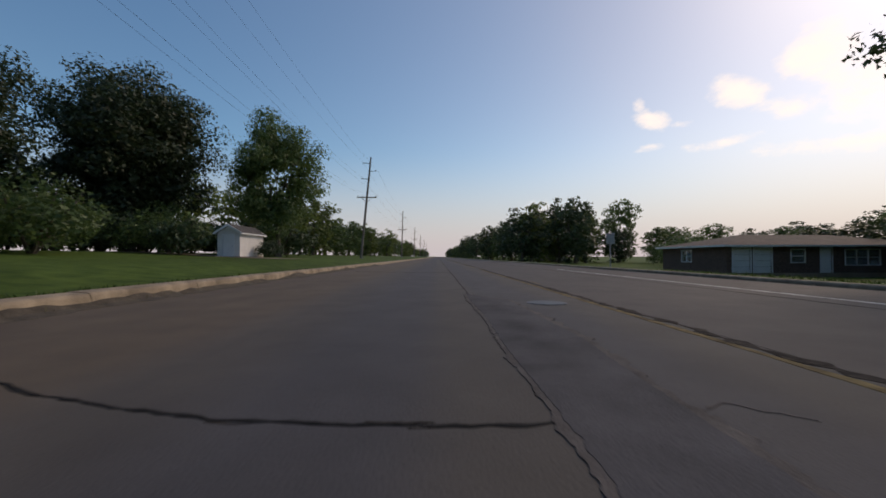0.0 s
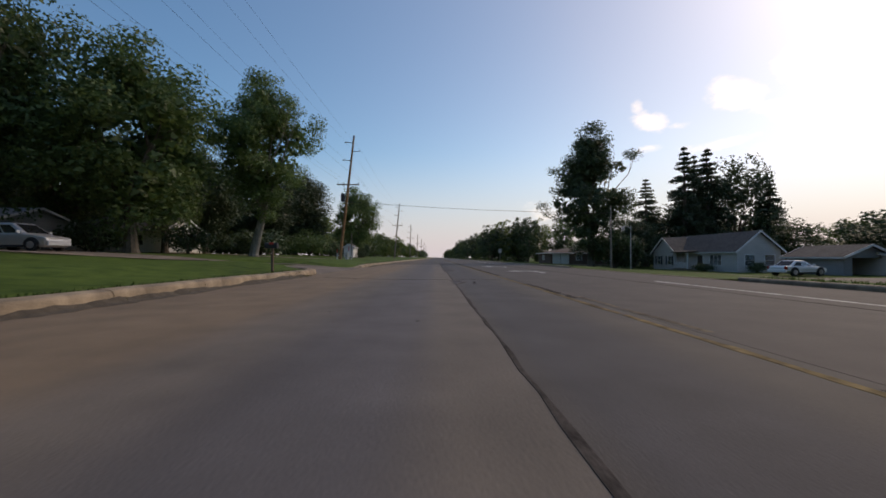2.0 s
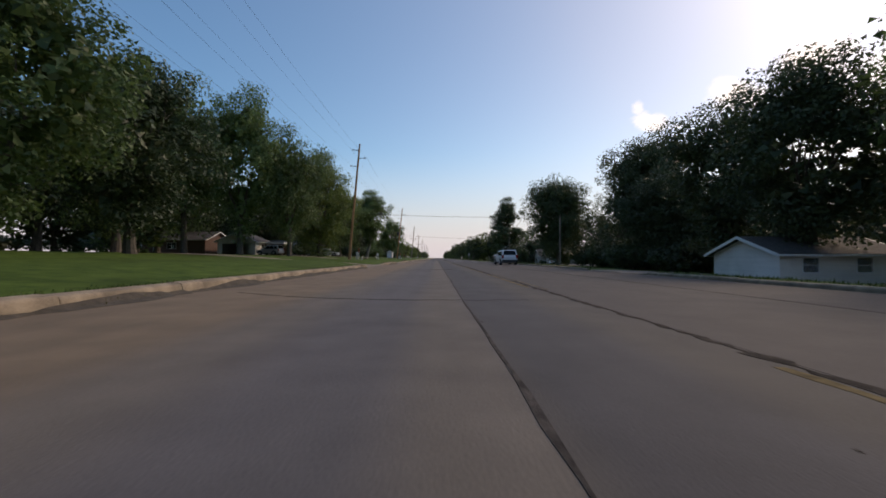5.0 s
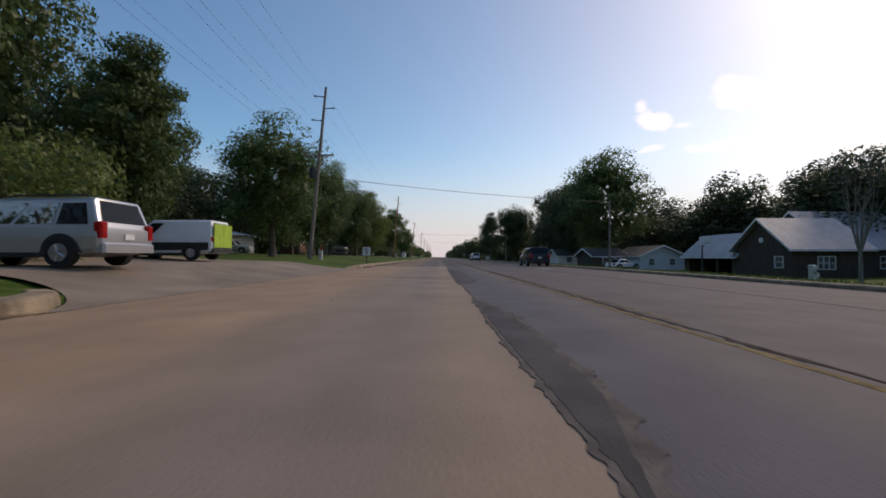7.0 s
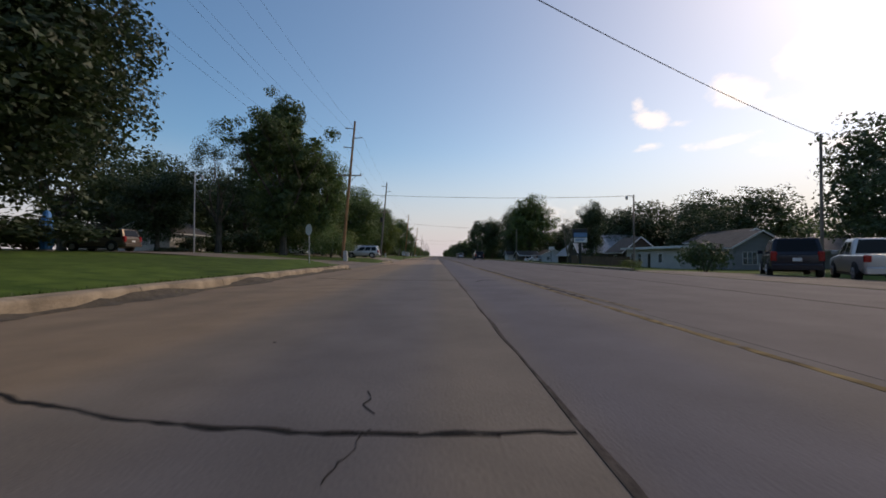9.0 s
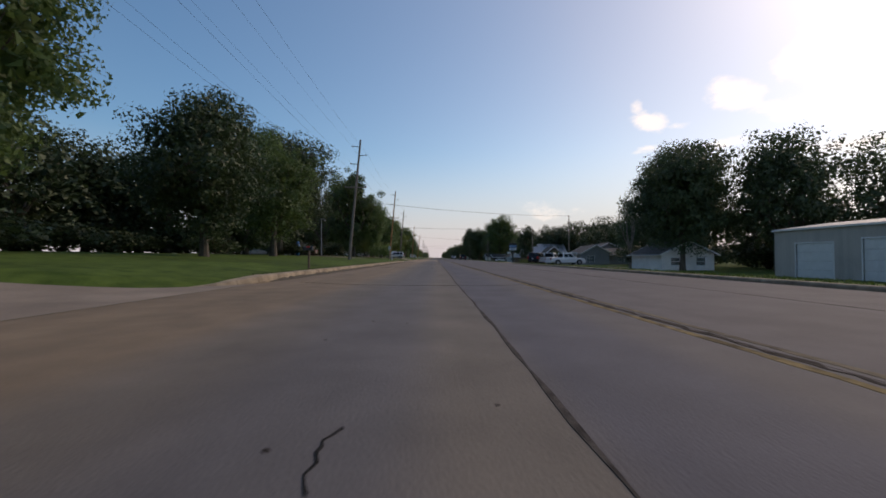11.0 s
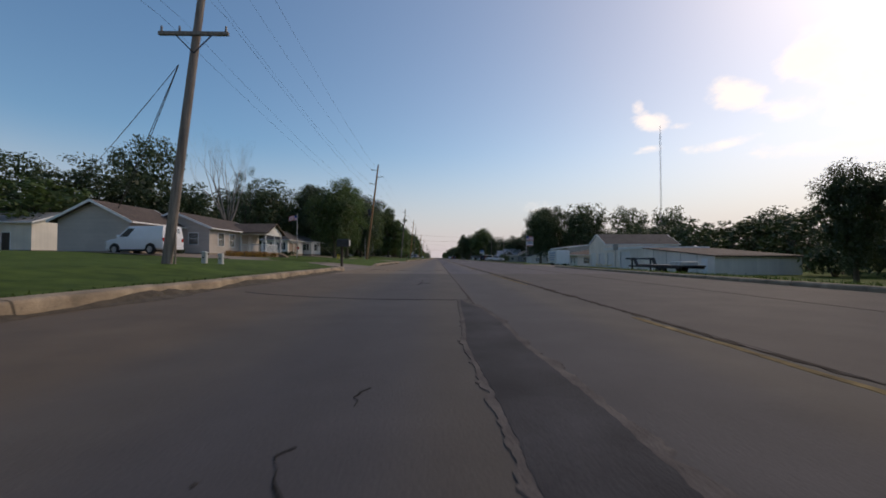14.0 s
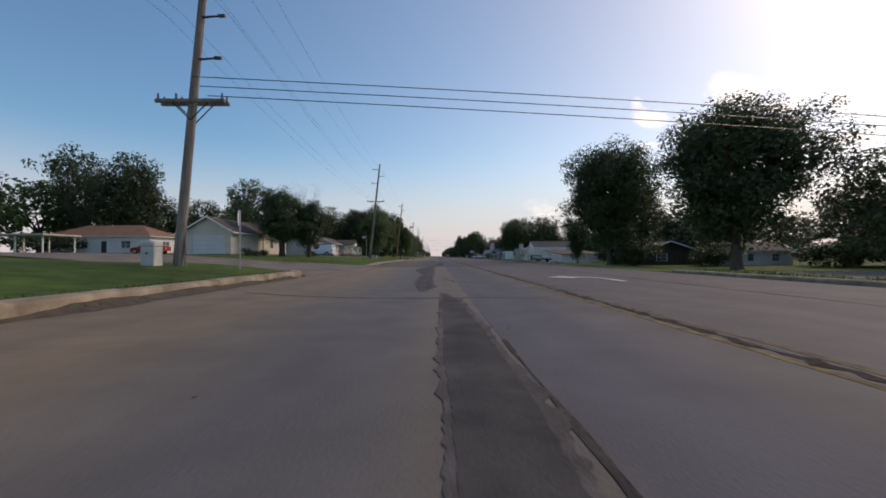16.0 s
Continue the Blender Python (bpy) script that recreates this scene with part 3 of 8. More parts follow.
def broad_tree(seed, leaf, count=16000, size=0.17, low=0.08, taper=0.0, clumps=120, gaps=0.0, bark=None, tall=18.0, wide=12.0, lean=0.0, puff=1.0, core=2700, forks=2):
    """Trunk and crown meshes of a broad-leaved tree of about tall x wide metres."""
    rng = random.Random(seed)
    wood, tips = Shape(), []
    fork = tall * rng.uniform(0.18, 0.26)
    wood.tube([(0, 0, -0.3), (0.02, 0, 0.35), (0.06 + lean * 0.4, 0.03, fork * 0.5), (0.1 + lean, 0.05, fork)], [0.62, 0.44, 0.36, 0.33], 10, caps=False)
    for i in range(6):
        q = 2 * math.pi * i / 6 + rng.uniform(-.4, .4)
        out = rng.uniform(0.25, 0.7) if i else 0.05
        limb(wood, Vector((0.1 + lean, 0.05, fork - 0.1)), Vector((math.cos(q) * out, math.sin(q) * out, 1)).normalized(), 0.22, tall * 0.24, forks, rng, tips)
    cs, rs = [], []
    mid, half = tall * (0.5 + low / 2), tall * (0.5 - low / 2)
    shift = [(rng.uniform(-1, 1), rng.uniform(-1, 1)) for _ in range(4)]
    while len(cs) < clumps:
        d = Vector((rng.gauss(0, 1), rng.gauss(0, 1), rng.gauss(0, 1))).normalized()
        k = rng.uniform(0.35, 1.0) ** 0.5
        z = d.z * k
        belt = (1 - taper * max(0, z)) * (1 - 0.25 * max(0, -z - 0.3))
        lob = 1 + 0.16 * math.sin(3 * math.atan2(d.y, d.x) + shift[0][0] * 3) + 0.12 * math.sin(5 * z + shift[1][0] * 4)
        x, y = d.x * k * wide / 2 * belt * lob * 0.93, d.y * k * wide / 2 * belt * lob * 0.93
        if noise.noise(Vector((x * 0.28 + seed, y * 0.28, z * half * 0.28))) < -0.38 + gaps:
            if rng.random() < 0.75:
                continue
        cs.append((x + lean * 1.3, y, mid + z * half * 0.95))
        rs.append(rng.uniform(0.85, 1.75) * wide / 12 * puff)
    for t in tips[::2]:
        cs.append(t)
        rs.append(rng.uniform(0.7, 1.2))
    crown = leaves(cs, rs, count, size, rng)
    if core:
        inner = [(lean + (x - lean) * 0.66, y * 0.66, mid + (z - mid) * 0.72) for x, y, z in cs]
        dense = leaves(inner, [r * 0.9 for r in rs], core, max(0.44, size * 1.6), rng)
        crown.add(dense.v, dense.f)
    return raw_mesh("trunk", wood, bark or BARK), raw_mesh("crown", crown, leaf), (tall, wide)


def spruce_tree(seed, tall=20.0, wide=7.0, count=4200):
    rng = random.Random(seed)
    wood, cs, rs = Shape(), [], []
    wood.tube([(0, 0, -0.3), (0, 0, tall * 0.5), (0.05, 0, tall * 0.98)], [0.34, 0.2, 0.03], 8, caps=False)
    z = tall * 0.07
    while z < tall * 0.99:
        r = wide / 2 * (1 - z / tall) ** 0.8 * rng.uniform(0.75, 1.1)
        for i in range(7):
            q = rng.uniform(0, 6.28)
            e = Vector((math.cos(q) * r, math.sin(q) * r, z - 0.22 * r))
            wood.tube([(0, 0, z), tuple(e)], [0.05, 0.015], 4, caps=False)
            for k in (0.35, 0.65, 0.95):
                cs.append((e.x * k, e.y * k, z + (e.z - z) * k))
                rs.append(0.2 + 0.45 * r * 0.35)
        z += tall * rng.uniform(0.028, 0.045)
    return raw_mesh("trunk", wood, BARK), raw_mesh("crown", leaves(cs, rs, count, 0.15, rng, -0.2, 1.7), NEEDLE), (tall, wide)


def dead_tree(seed, tall=17.0, wide=10.0):
    rng = random.Random(seed)
    wood, tips = Shape(), []
    wood.tube([(0, 0, -0.3), (0.1, 0, tall * 0.2)], [0.55, 0.45], 9, caps=False)
    for i in range(7):
        q = 2 * math.pi * i / 6 + rng.uniform(-.5, .5)
        limb(wood, Vector((0.1, 0, tall * 0.19)), Vector((math.cos(q) * 0.6, math.sin(q) * 0.6, 1)).normalized(), 0.34, tall * 0.24, 5, rng, tips, 0.62, 5)
    top, side = max(p[2] for p in wood.v), max(math.hypot(p[0], p[1]) for p in wood.v)
    wood.v = [(p[0] * wide / 2 / side, p[1] * wide / 2 / side, p[2] * tall / top) for p in wood.v]
    return raw_mesh("trunk", wood, BARK_PALE), None, (tall, wide)


def bush_kind(seed, leaf, tall=4.0, wide=6.0, count=1150, size=0.24):
    rng = random.Random(seed)
    wood, cs, rs = Shape(), [], []
    for i in range(6):
        q = rng.uniform(0, 6.28)
        wood.tube([(0, 0, -0.2), (math.cos(q) * wide * 0.15, math.sin(q) * wide * 0.15, tall * 0.4), (math.cos(q) * wide * 0.25, math.sin(q) * wide * 0.25, tall * 0.7)], [0.07, 0.05, 0.02], 5, caps=False)
    for _ in range(26):
        q, k = rng.uniform(0, 6.28), rng.uniform(0, 1) ** 0.5
        cs.append((math.cos(q) * k * wide * 0.38, math.sin(q) * k * wide * 0.38, tall * rng.uniform(0.18, 0.8 - 0.25 * k)))
        rs.append(rng.uniform(0.14, 0.24) * wide)
    return raw_mesh("stem", wood, BARK), raw_mesh("crown", leaves(cs, rs, count, size, rng), leaf), (tall, wide)


KINDS = {
    "maple": broad_tree(3, LEAF, puff=1.1),
    "maple_b": broad_tree(11, LEAF, clumps=130, gaps=-0.15, puff=1.15),
    "oak": broad_tree(5, LEAF_DARK, count=17000, size=0.18, clumps=140, gaps=-0.25, puff=1.2),
    "dense_oak": broad_tree(37, LEAF_DARK, count=30000, size=0.165, clumps=170, gaps=-0.6, puff=1.25, core=4500),
    "oak_b": broad_tree(8, LEAF_DARK, clumps=115, gaps=0.05, low=0.08, puff=1.1),
    "tall_oak": broad_tree(29, LEAF_DARK, count=26000, size=0.13, wide=9, tall=20, taper=0.5, clumps=130, gaps=0.02, low=0.02, puff=1.0),
    "poplar": broad_tree(21, LEAF, taper=0.45, wide=9, tall=20, clumps=110, low=0.03),
    "cottonwood": broad_tree(27, LEAF, count=26000, size=0.13, wide=10, tall=20, clumps=110, gaps=0.1, low=0.16, bark=BARK_PALE, lean=1.2),
    "willow": broad_tree(33, LEAF_LIGHT, taper=0.35, wide=14, tall=20, clumps=150, low=0.0, gaps=-0.2, size=0.15, count=30000),
    "sparse": broad_tree(41, LEAF_DARK, count=9000, wide=10, tall=18, clumps=66, gaps=0.25, low=0.2, size=0.13, core=0),
    "pear": broad_tree(52, LEAF_DARK, taper=0.3, wide=7, tall=11, clumps=100, low=0.1, gaps=-0.4, size=0.1, count=24000, puff=1.5),
    "far_tree": broad_tree(61, LEAF, count=2100, size=0.455, core=260, forks=1, clumps=80, gaps=-0.1, low=-0.06),
    "far_tree_b": broad_tree(67, LEAF_DARK, count=2100, size=0.455, core=260, forks=1, clumps=80, gaps=-0.05, low=-0.06),
    "far_tree_c": broad_tree(71, LEAF_LIGHT, count=2100, size=0.455, core=260, forks=1, clumps=76, gaps=-0.1, low=-0.06, taper=0.3),
    "lite_oak": broad_tree(14, LEAF_DARK, count=5000, size=0.28, core=800, forks=1, clumps=120, gaps=-0.1, puff=1.15),
    "lite_oak_b": broad_tree(18, LEAF_DARK, count=5000, size=0.28, core=800, forks=1, clumps=105, gaps=0.05, puff=1.1),
    "spruce": spruce_tree(73, wide=7.6, count=12000),
    "spruce_b": spruce_tree(79, wide=7.0, count=15000),
    "dead": dead_tree(83),
    "bush": bush_kind(91, LEAF, count=5200, size=0.11),
    "bush_dark": bush_kind(95, LEAF_DARK, count=1500, size=0.21),
    "bush_dense": bush_kind(93, LEAF_DARK, count=3600, size=0.175),
    "bush_light": bush_kind(97, LEAF_LIGHT, count=5600, size=0.1),
    "box_bush": bush_kind(101, LEAF_DARK, 1.2, 1.6, 1500, 0.05),
    "flower": bush_kind(103, FLOWERS, 0.7, 1.6, 1000, 0.05),
}
TURN = random.Random(7)


def plant(kind, x, y, top, wide, label, group="", name="", base=None):
    """A tree or bush of a kind, grown to a top height above datum and a width."""
    if kind in ("oak", "oak_b") and abs(x) > 35:
        kind = "lite_" + kind
    wood, crown, (tall, broad) = KINDS[kind]
    z = land(x, y) if base is None else base
    high = top - z
    ob = thing(name or ("bush" if "bush" in kind else "flower_bed" if kind == "flower" else "tree"), label, "bush" if "bush" in kind else "flowers" if kind == "flower" else "tree", group,
               (x, y, z), TURN.uniform(0, 360) if kind != "cottonwood" else TURN.uniform(-30, 30), size=(wide / broad, wide / broad, high / tall))
    part("stem" if "bush" in kind or kind == "flower" else "trunk", wood, None, ob)
    if crown:
        c = part("crown", crown, None, ob)
        c["kind"] = "stuff"
    return ob


# ---- houses ----
def wall_with_openings(s, length, height, thick, holes):
    """A wall along x from 0 to length at y 0..thick, with real holes (x0, x1, z0, z1)."""
    xs = sorted({0.0, length, *[h[0] for h in holes], *[h[1] for h in holes]})
    zs = sorted({0.0, height, *[h[2] for h in holes], *[h[3] for h in holes]})
    nx, nz, k = len(xs), len(zs), len(s.v)
    for y in (0.0, thick):
        s.v += [(x, y, z) for z in zs for x in xs]

    def full(i, j):
        if not (0 <= i < nx - 1 and 0 <= j < nz - 1):
            return False
        mx, mz = (xs[i] + xs[i + 1]) / 2, (zs[j] + zs[j + 1]) / 2
        return not any(h[0] < mx < h[1] and h[2] < mz < h[3] for h in holes)
    back = nx * nz
    for j in range(nz - 1):
        for i in range(nx - 1):
            if not full(i, j):
                continue
            p, q, r, t = k + j * nx + i, k + j * nx + i + 1, k + (j + 1) * nx + i + 1, k + (j + 1) * nx + i
            s.f += [(p, q, r, t), (t + back, r + back, q + back, p + back)]
            for (u, w), (di, dj) in zip(((p, q), (q, r), (r, t), (t, p)), ((0, -1), (1, 0), (0, 1), (-1, 0))):
                if not full(i + di, j + dj):
                    s.f.append((w, u, u + back, w + back))


def moved(shape, m):
    shape.v = [tuple(m @ Vector(p)) for p in shape.v]
    return shape


def add_window(host, m, w, h, bars=1, shutters=False):
    fr = Shape()
    fr.box(-0.06, w + 0.06, -0.04, 0.05, -0.06, 0).box(-0.06, w + 0.06, -0.04, 0.05, h, h + 0.07).box(-0.06, 0, -0.04, 0.05, 0, h).box(w, w + 0.06, -0.04, 0.05, 0, h)
    for i in range(bars):
        x = w * (i + 1) / (bars + 1)
        fr.box(x - 0.02, x + 0.02, -0.02, 0.04, 0, h)
    fr.box(0, w, -0.02, 0.04, h * 0.5 - 0.02, h * 0.5 + 0.02)
    win = part("window", moved(fr, m), TRIM, host, "white window frame")
    pane = part("pane", moved(Shape().box(0, w, 0.045, 0.06, 0, h), m), GLASS, win)
    pane.visible_shadow = False
    if shutters:
        for a, b in ((-0.42, -0.08), (w + 0.08, w + 0.42)):
            sh = Shape().box(a, b, -0.035, 0.0, -0.05, h + 0.05)
            for k in range(7):
                sh.box(a + 0.04, b - 0.04, -0.045, -0.03, h * k / 7 + 0.02, h * k / 7 + 0.1)
            part("shutter", moved(sh, m), BLACK_TRIM, win, "black louvred shutter")


def add_garage_door(host, m, w, h, mat=None):
    d = Shape()
    for i in range(4):
        d.box(0, w, 0.06, 0.1, h * i / 4 + 0.008, h * (i + 1) / 4 - 0.008)
        for j in range(4):
            d.box(w * j / 4 + 0.1, w * (j + 1) / 4 - 0.1, 0.045, 0.07, h * i / 4 + 0.1, h * (i + 1) / 4 - 0.1)
    g = part("garage_door", moved(d, m), mat or GARAGE_DOOR, host, "panelled garage door")
    part("door_frame", moved(Shape().box(-0.1, 0, -0.03, 0.06, 0, h + 0.1).box(w, w + 0.1, -0.03, 0.06, 0, h + 0.1).box(0, w, -0.03, 0.06, h, h + 0.1), m), TRIM, g)


def add_door(host, m, w, h, mat=None):
    d = Shape().box(0, w, 0.05, 0.1, 0, h).box(w * 0.15, w * 0.85, 0.035, 0.055, h * 0.55, h * 0.9).box(w * 0.15, w * 0.85, 0.035, 0.055, h * 0.08, h * 0.45)
    g = part("door", moved(d, m), mat or DOOR_DARK, host)
    part("door_frame", moved(Shape().box(-0.08, 0, -0.03, 0.06, 0, h + 0.08).box(w, w + 0.08, -0.03, 0.06, 0, h + 0.08).box(0, w, -0.03, 0.06, h, h + 0.08), m), TRIM, g)
    part("handle", moved(Shape().disc(w * 0.88, 0.02, h * 0.47, 0.03, 0.06, "y", 8), m), STEEL, g)


def house(label, x, y, w, d, wall_h, rise, ridge, wall_mat, roof_mat, holes=(), turn=0.0, over=0.45, shutters=False, name="house", category="house", base=None, hip=False, flat=False, chimney=None, gable_mat=None, group=""):
    """A house of w (along x) by d (along y) round its middle. holes: (side, u0, u1, z0, z1, kind), u from the side's left end seen from outside."""
    z = (land(x, y) if base is None else base)
    ob = thing(name, label, category, group, (x, y, z), turn)
    t = 0.18
    sides = {"S": (w, pose(-w / 2, -d / 2, 0)), "E": (d - 2 * t, pose(w / 2, -d / 2 + t, 0, 0, 0, 90)),
             "N": (w, pose(w / 2, d / 2, 0, 0, 0, 180)), "W": (d - 2 * t, pose(-w / 2, d / 2 - t, 0, 0, 0, 270))}
    for k, (length, m) in sides.items():
        mine = [h for h in holes if h[0] == k]
        s = Shape()
        wall_with_openings(s, length, wall_h, t, [(h[1], h[2], h[3], h[4]) for h in mine])
        wall = part("wall", moved(s, m), wall_mat, ob)
        for _, a, b, c, e, kind in mine:
            q = m @ pose(a, 0, c)
            if kind in ("window", "wide"):
                add_window(ob, q, b - a, e - c, 2 if kind == "wide" else 1 if b - a > 1.3 else 0, shutters)
            elif kind == "garage":
                add_garage_door(ob, q, b - a, e - c)
            elif kind == "dark_garage":
                add_garage_door(ob, q, b - a, e - c, DOOR_TAN)
            elif kind == "door":
                add_door(ob, q, b - a, e - c)
            elif kind == "white_door":
                add_door(ob, q, b - a, e - c, TRIM)
    part("floor_slab", Shape().box(-w / 2 - 0.03, w / 2 + 0.03, -d / 2 - 0.03, d / 2 + 0.03, -0.4, 0.06), CONCRETE_PALE, ob)
    th = 0.14
    if flat:
        part("roof", Shape().box(-w / 2 - over, w / 2 + over, -d / 2 - over, d / 2 + over, wall_h + 0.004, wall_h + 0.25), roof_mat, ob)
        part("fascia", Shape().box(-w / 2 - over - 0.03, w / 2 + over + 0.03, -d / 2 - over - 0.03, -d / 2 - over, wall_h - 0.03, wall_h + 0.29)
             .box(-w / 2 - over - 0.03, -w / 2 - over, -d / 2 - over, d / 2 + over, wall_h - 0.03, wall_h + 0.29).box(w / 2 + over, w / 2 + over + 0.03, -d / 2 - over, d / 2 + over, wall_h - 0.03, wall_h + 0.29), TRIM, ob)
        return ob
    if hip:
        a, b = w / 2 + over, d / 2 + over
        r = (a - b, 0) if w > d else (0, b - a)
        zt, zb = wall_h + rise, wall_h - 0.05
        s = Shape()
        for dz in (0, th):
            s.v += [(-a, -b, zb + dz), (a, -b, zb + dz), (a, b, zb + dz), (-a, b, zb + dz), (-r[0], -r[1], zt + dz), (r[0], r[1], zt + dz)]
        if w > d:
            f = [(0, 1, 5, 4), (1, 2, 5), (2, 3, 4, 5), (3, 0, 4)]
        else:
            f = [(0, 1, 4), (1, 2, 5, 4), (2, 3, 5), (3, 0, 4, 5)]
        s.f = [tuple(i + 6 for i in q) for q in f] + [tuple(reversed(q)) for q in f] + [(0, 1, 7, 6), (1, 2, 8, 7), (2, 3, 9, 8), (3, 0, 6, 9)]
        roof = part("roof", s, roof_mat, ob)
        part("gutter", Shape().box(-a - 0.08, a + 0.08, -b - 0.08, -b, zb, zb + 0.13).box(-a - 0.08, -a, -b, b, zb, zb + 0.13).box(a, a + 0.08, -b, b, zb, zb + 0.13), TRIM, roof)
    else:
        along, across = (w, d) if ridge == "x" else (d, w)
        half, ends = across / 2 + over, along / 2 + over
        drop = rise * over / (across / 2)
        zt, zb = wall_h + rise, wall_h - drop
        ax = "x" if ridge == "x" else "y"
        s = Shape().prism([(-half, zb), (0, zt), (half, zb), (half, zb + th), (0, zt + th), (-half, zb + th)], ax, -ends, ends)
        roof = part("roof", s, roof_mat, ob)
        for e in (-1, 1):
            a, b = sorted((e * along / 2, e * (along / 2 - t)))
            part("gable", Shape().prism([(-across / 2, wall_h), (across / 2, wall_h), (0, zt - 0.02)], ax, a, b), gable_mat or wall_mat, ob)
            a, b = sorted((e * (ends + 0.002), e * (ends + 0.05)))
            part("bargeboard", Shape().prism([(-half, zb - 0.06), (0, zt - 0.06), (half, zb - 0.06), (half, zb + th + 0.01), (0, zt + th + 0.01), (-half, zb + th + 0.01)], ax, a, b), TRIM, roof)
        for sg in (-1, 1):
            a, b = sorted((sg * half, sg * (half + 0.09)))
            part("gutter", Shape().prism([(a, zb - 0.02), (b, zb - 0.02), (b, zb + 0.1), (a, zb + 0.1)], ax, -ends, ends), TRIM, roof)
    if chimney:
        cx, cy, ct = chimney
        c = part("chimney", Shape().box(cx - 0.35, cx + 0.35, cy - 0.35, cy + 0.35, wall_h, ct).box(cx - 0.42, cx + 0.42, cy - 0.42, cy + 0.42, ct, ct + 0.12), BRICK_WALL, ob)
    return ob


# ---- vehicles ----
def wheel(host, x, y, r, out):
    w = part("wheel", Shape().disc(x, y, r, r, 0.22, "x", 22), RUBBER, host, "black tyre")
    rim = Shape().disc(x + out * 0.105, y, r, r * 0.62, 0.03, "x", 18).disc(x + out * 0.125, y, r, r * 0.16, 0.02, "x", 10)
    for k in range(5):
        q = k * 2 * math.pi / 5
        rim.tube([(x + out * 0.125, y, r), (x + out * 0.125, y + math.cos(q) * r * 0.58, r + math.sin(q) * r * 0.58)], 0.035, 5)
    part("rim", rim, RIM, w)


def rounded(ob, width):
    """Rounds the folds of a pressed body."""
    bm = bmesh.new()
    bm.from_mesh(ob.data)
    bmesh.ops.remove_doubles(bm, verts=bm.verts, dist=0.002)
    bmesh.ops.recalc_face_normals(bm, faces=bm.faces)
    edges = [e for e in bm.edges if len(e.link_faces) == 2 and e.calc_face_angle(0) > 0.2]
    bmesh.ops.bevel(bm, geom=edges, offset=width, segments=3, profile=0.6, affect="EDGES", clamp_overlap=True)
    for f in bm.faces:
        f.smooth = True
    bm.to_mesh(ob.data)
    bm.free()


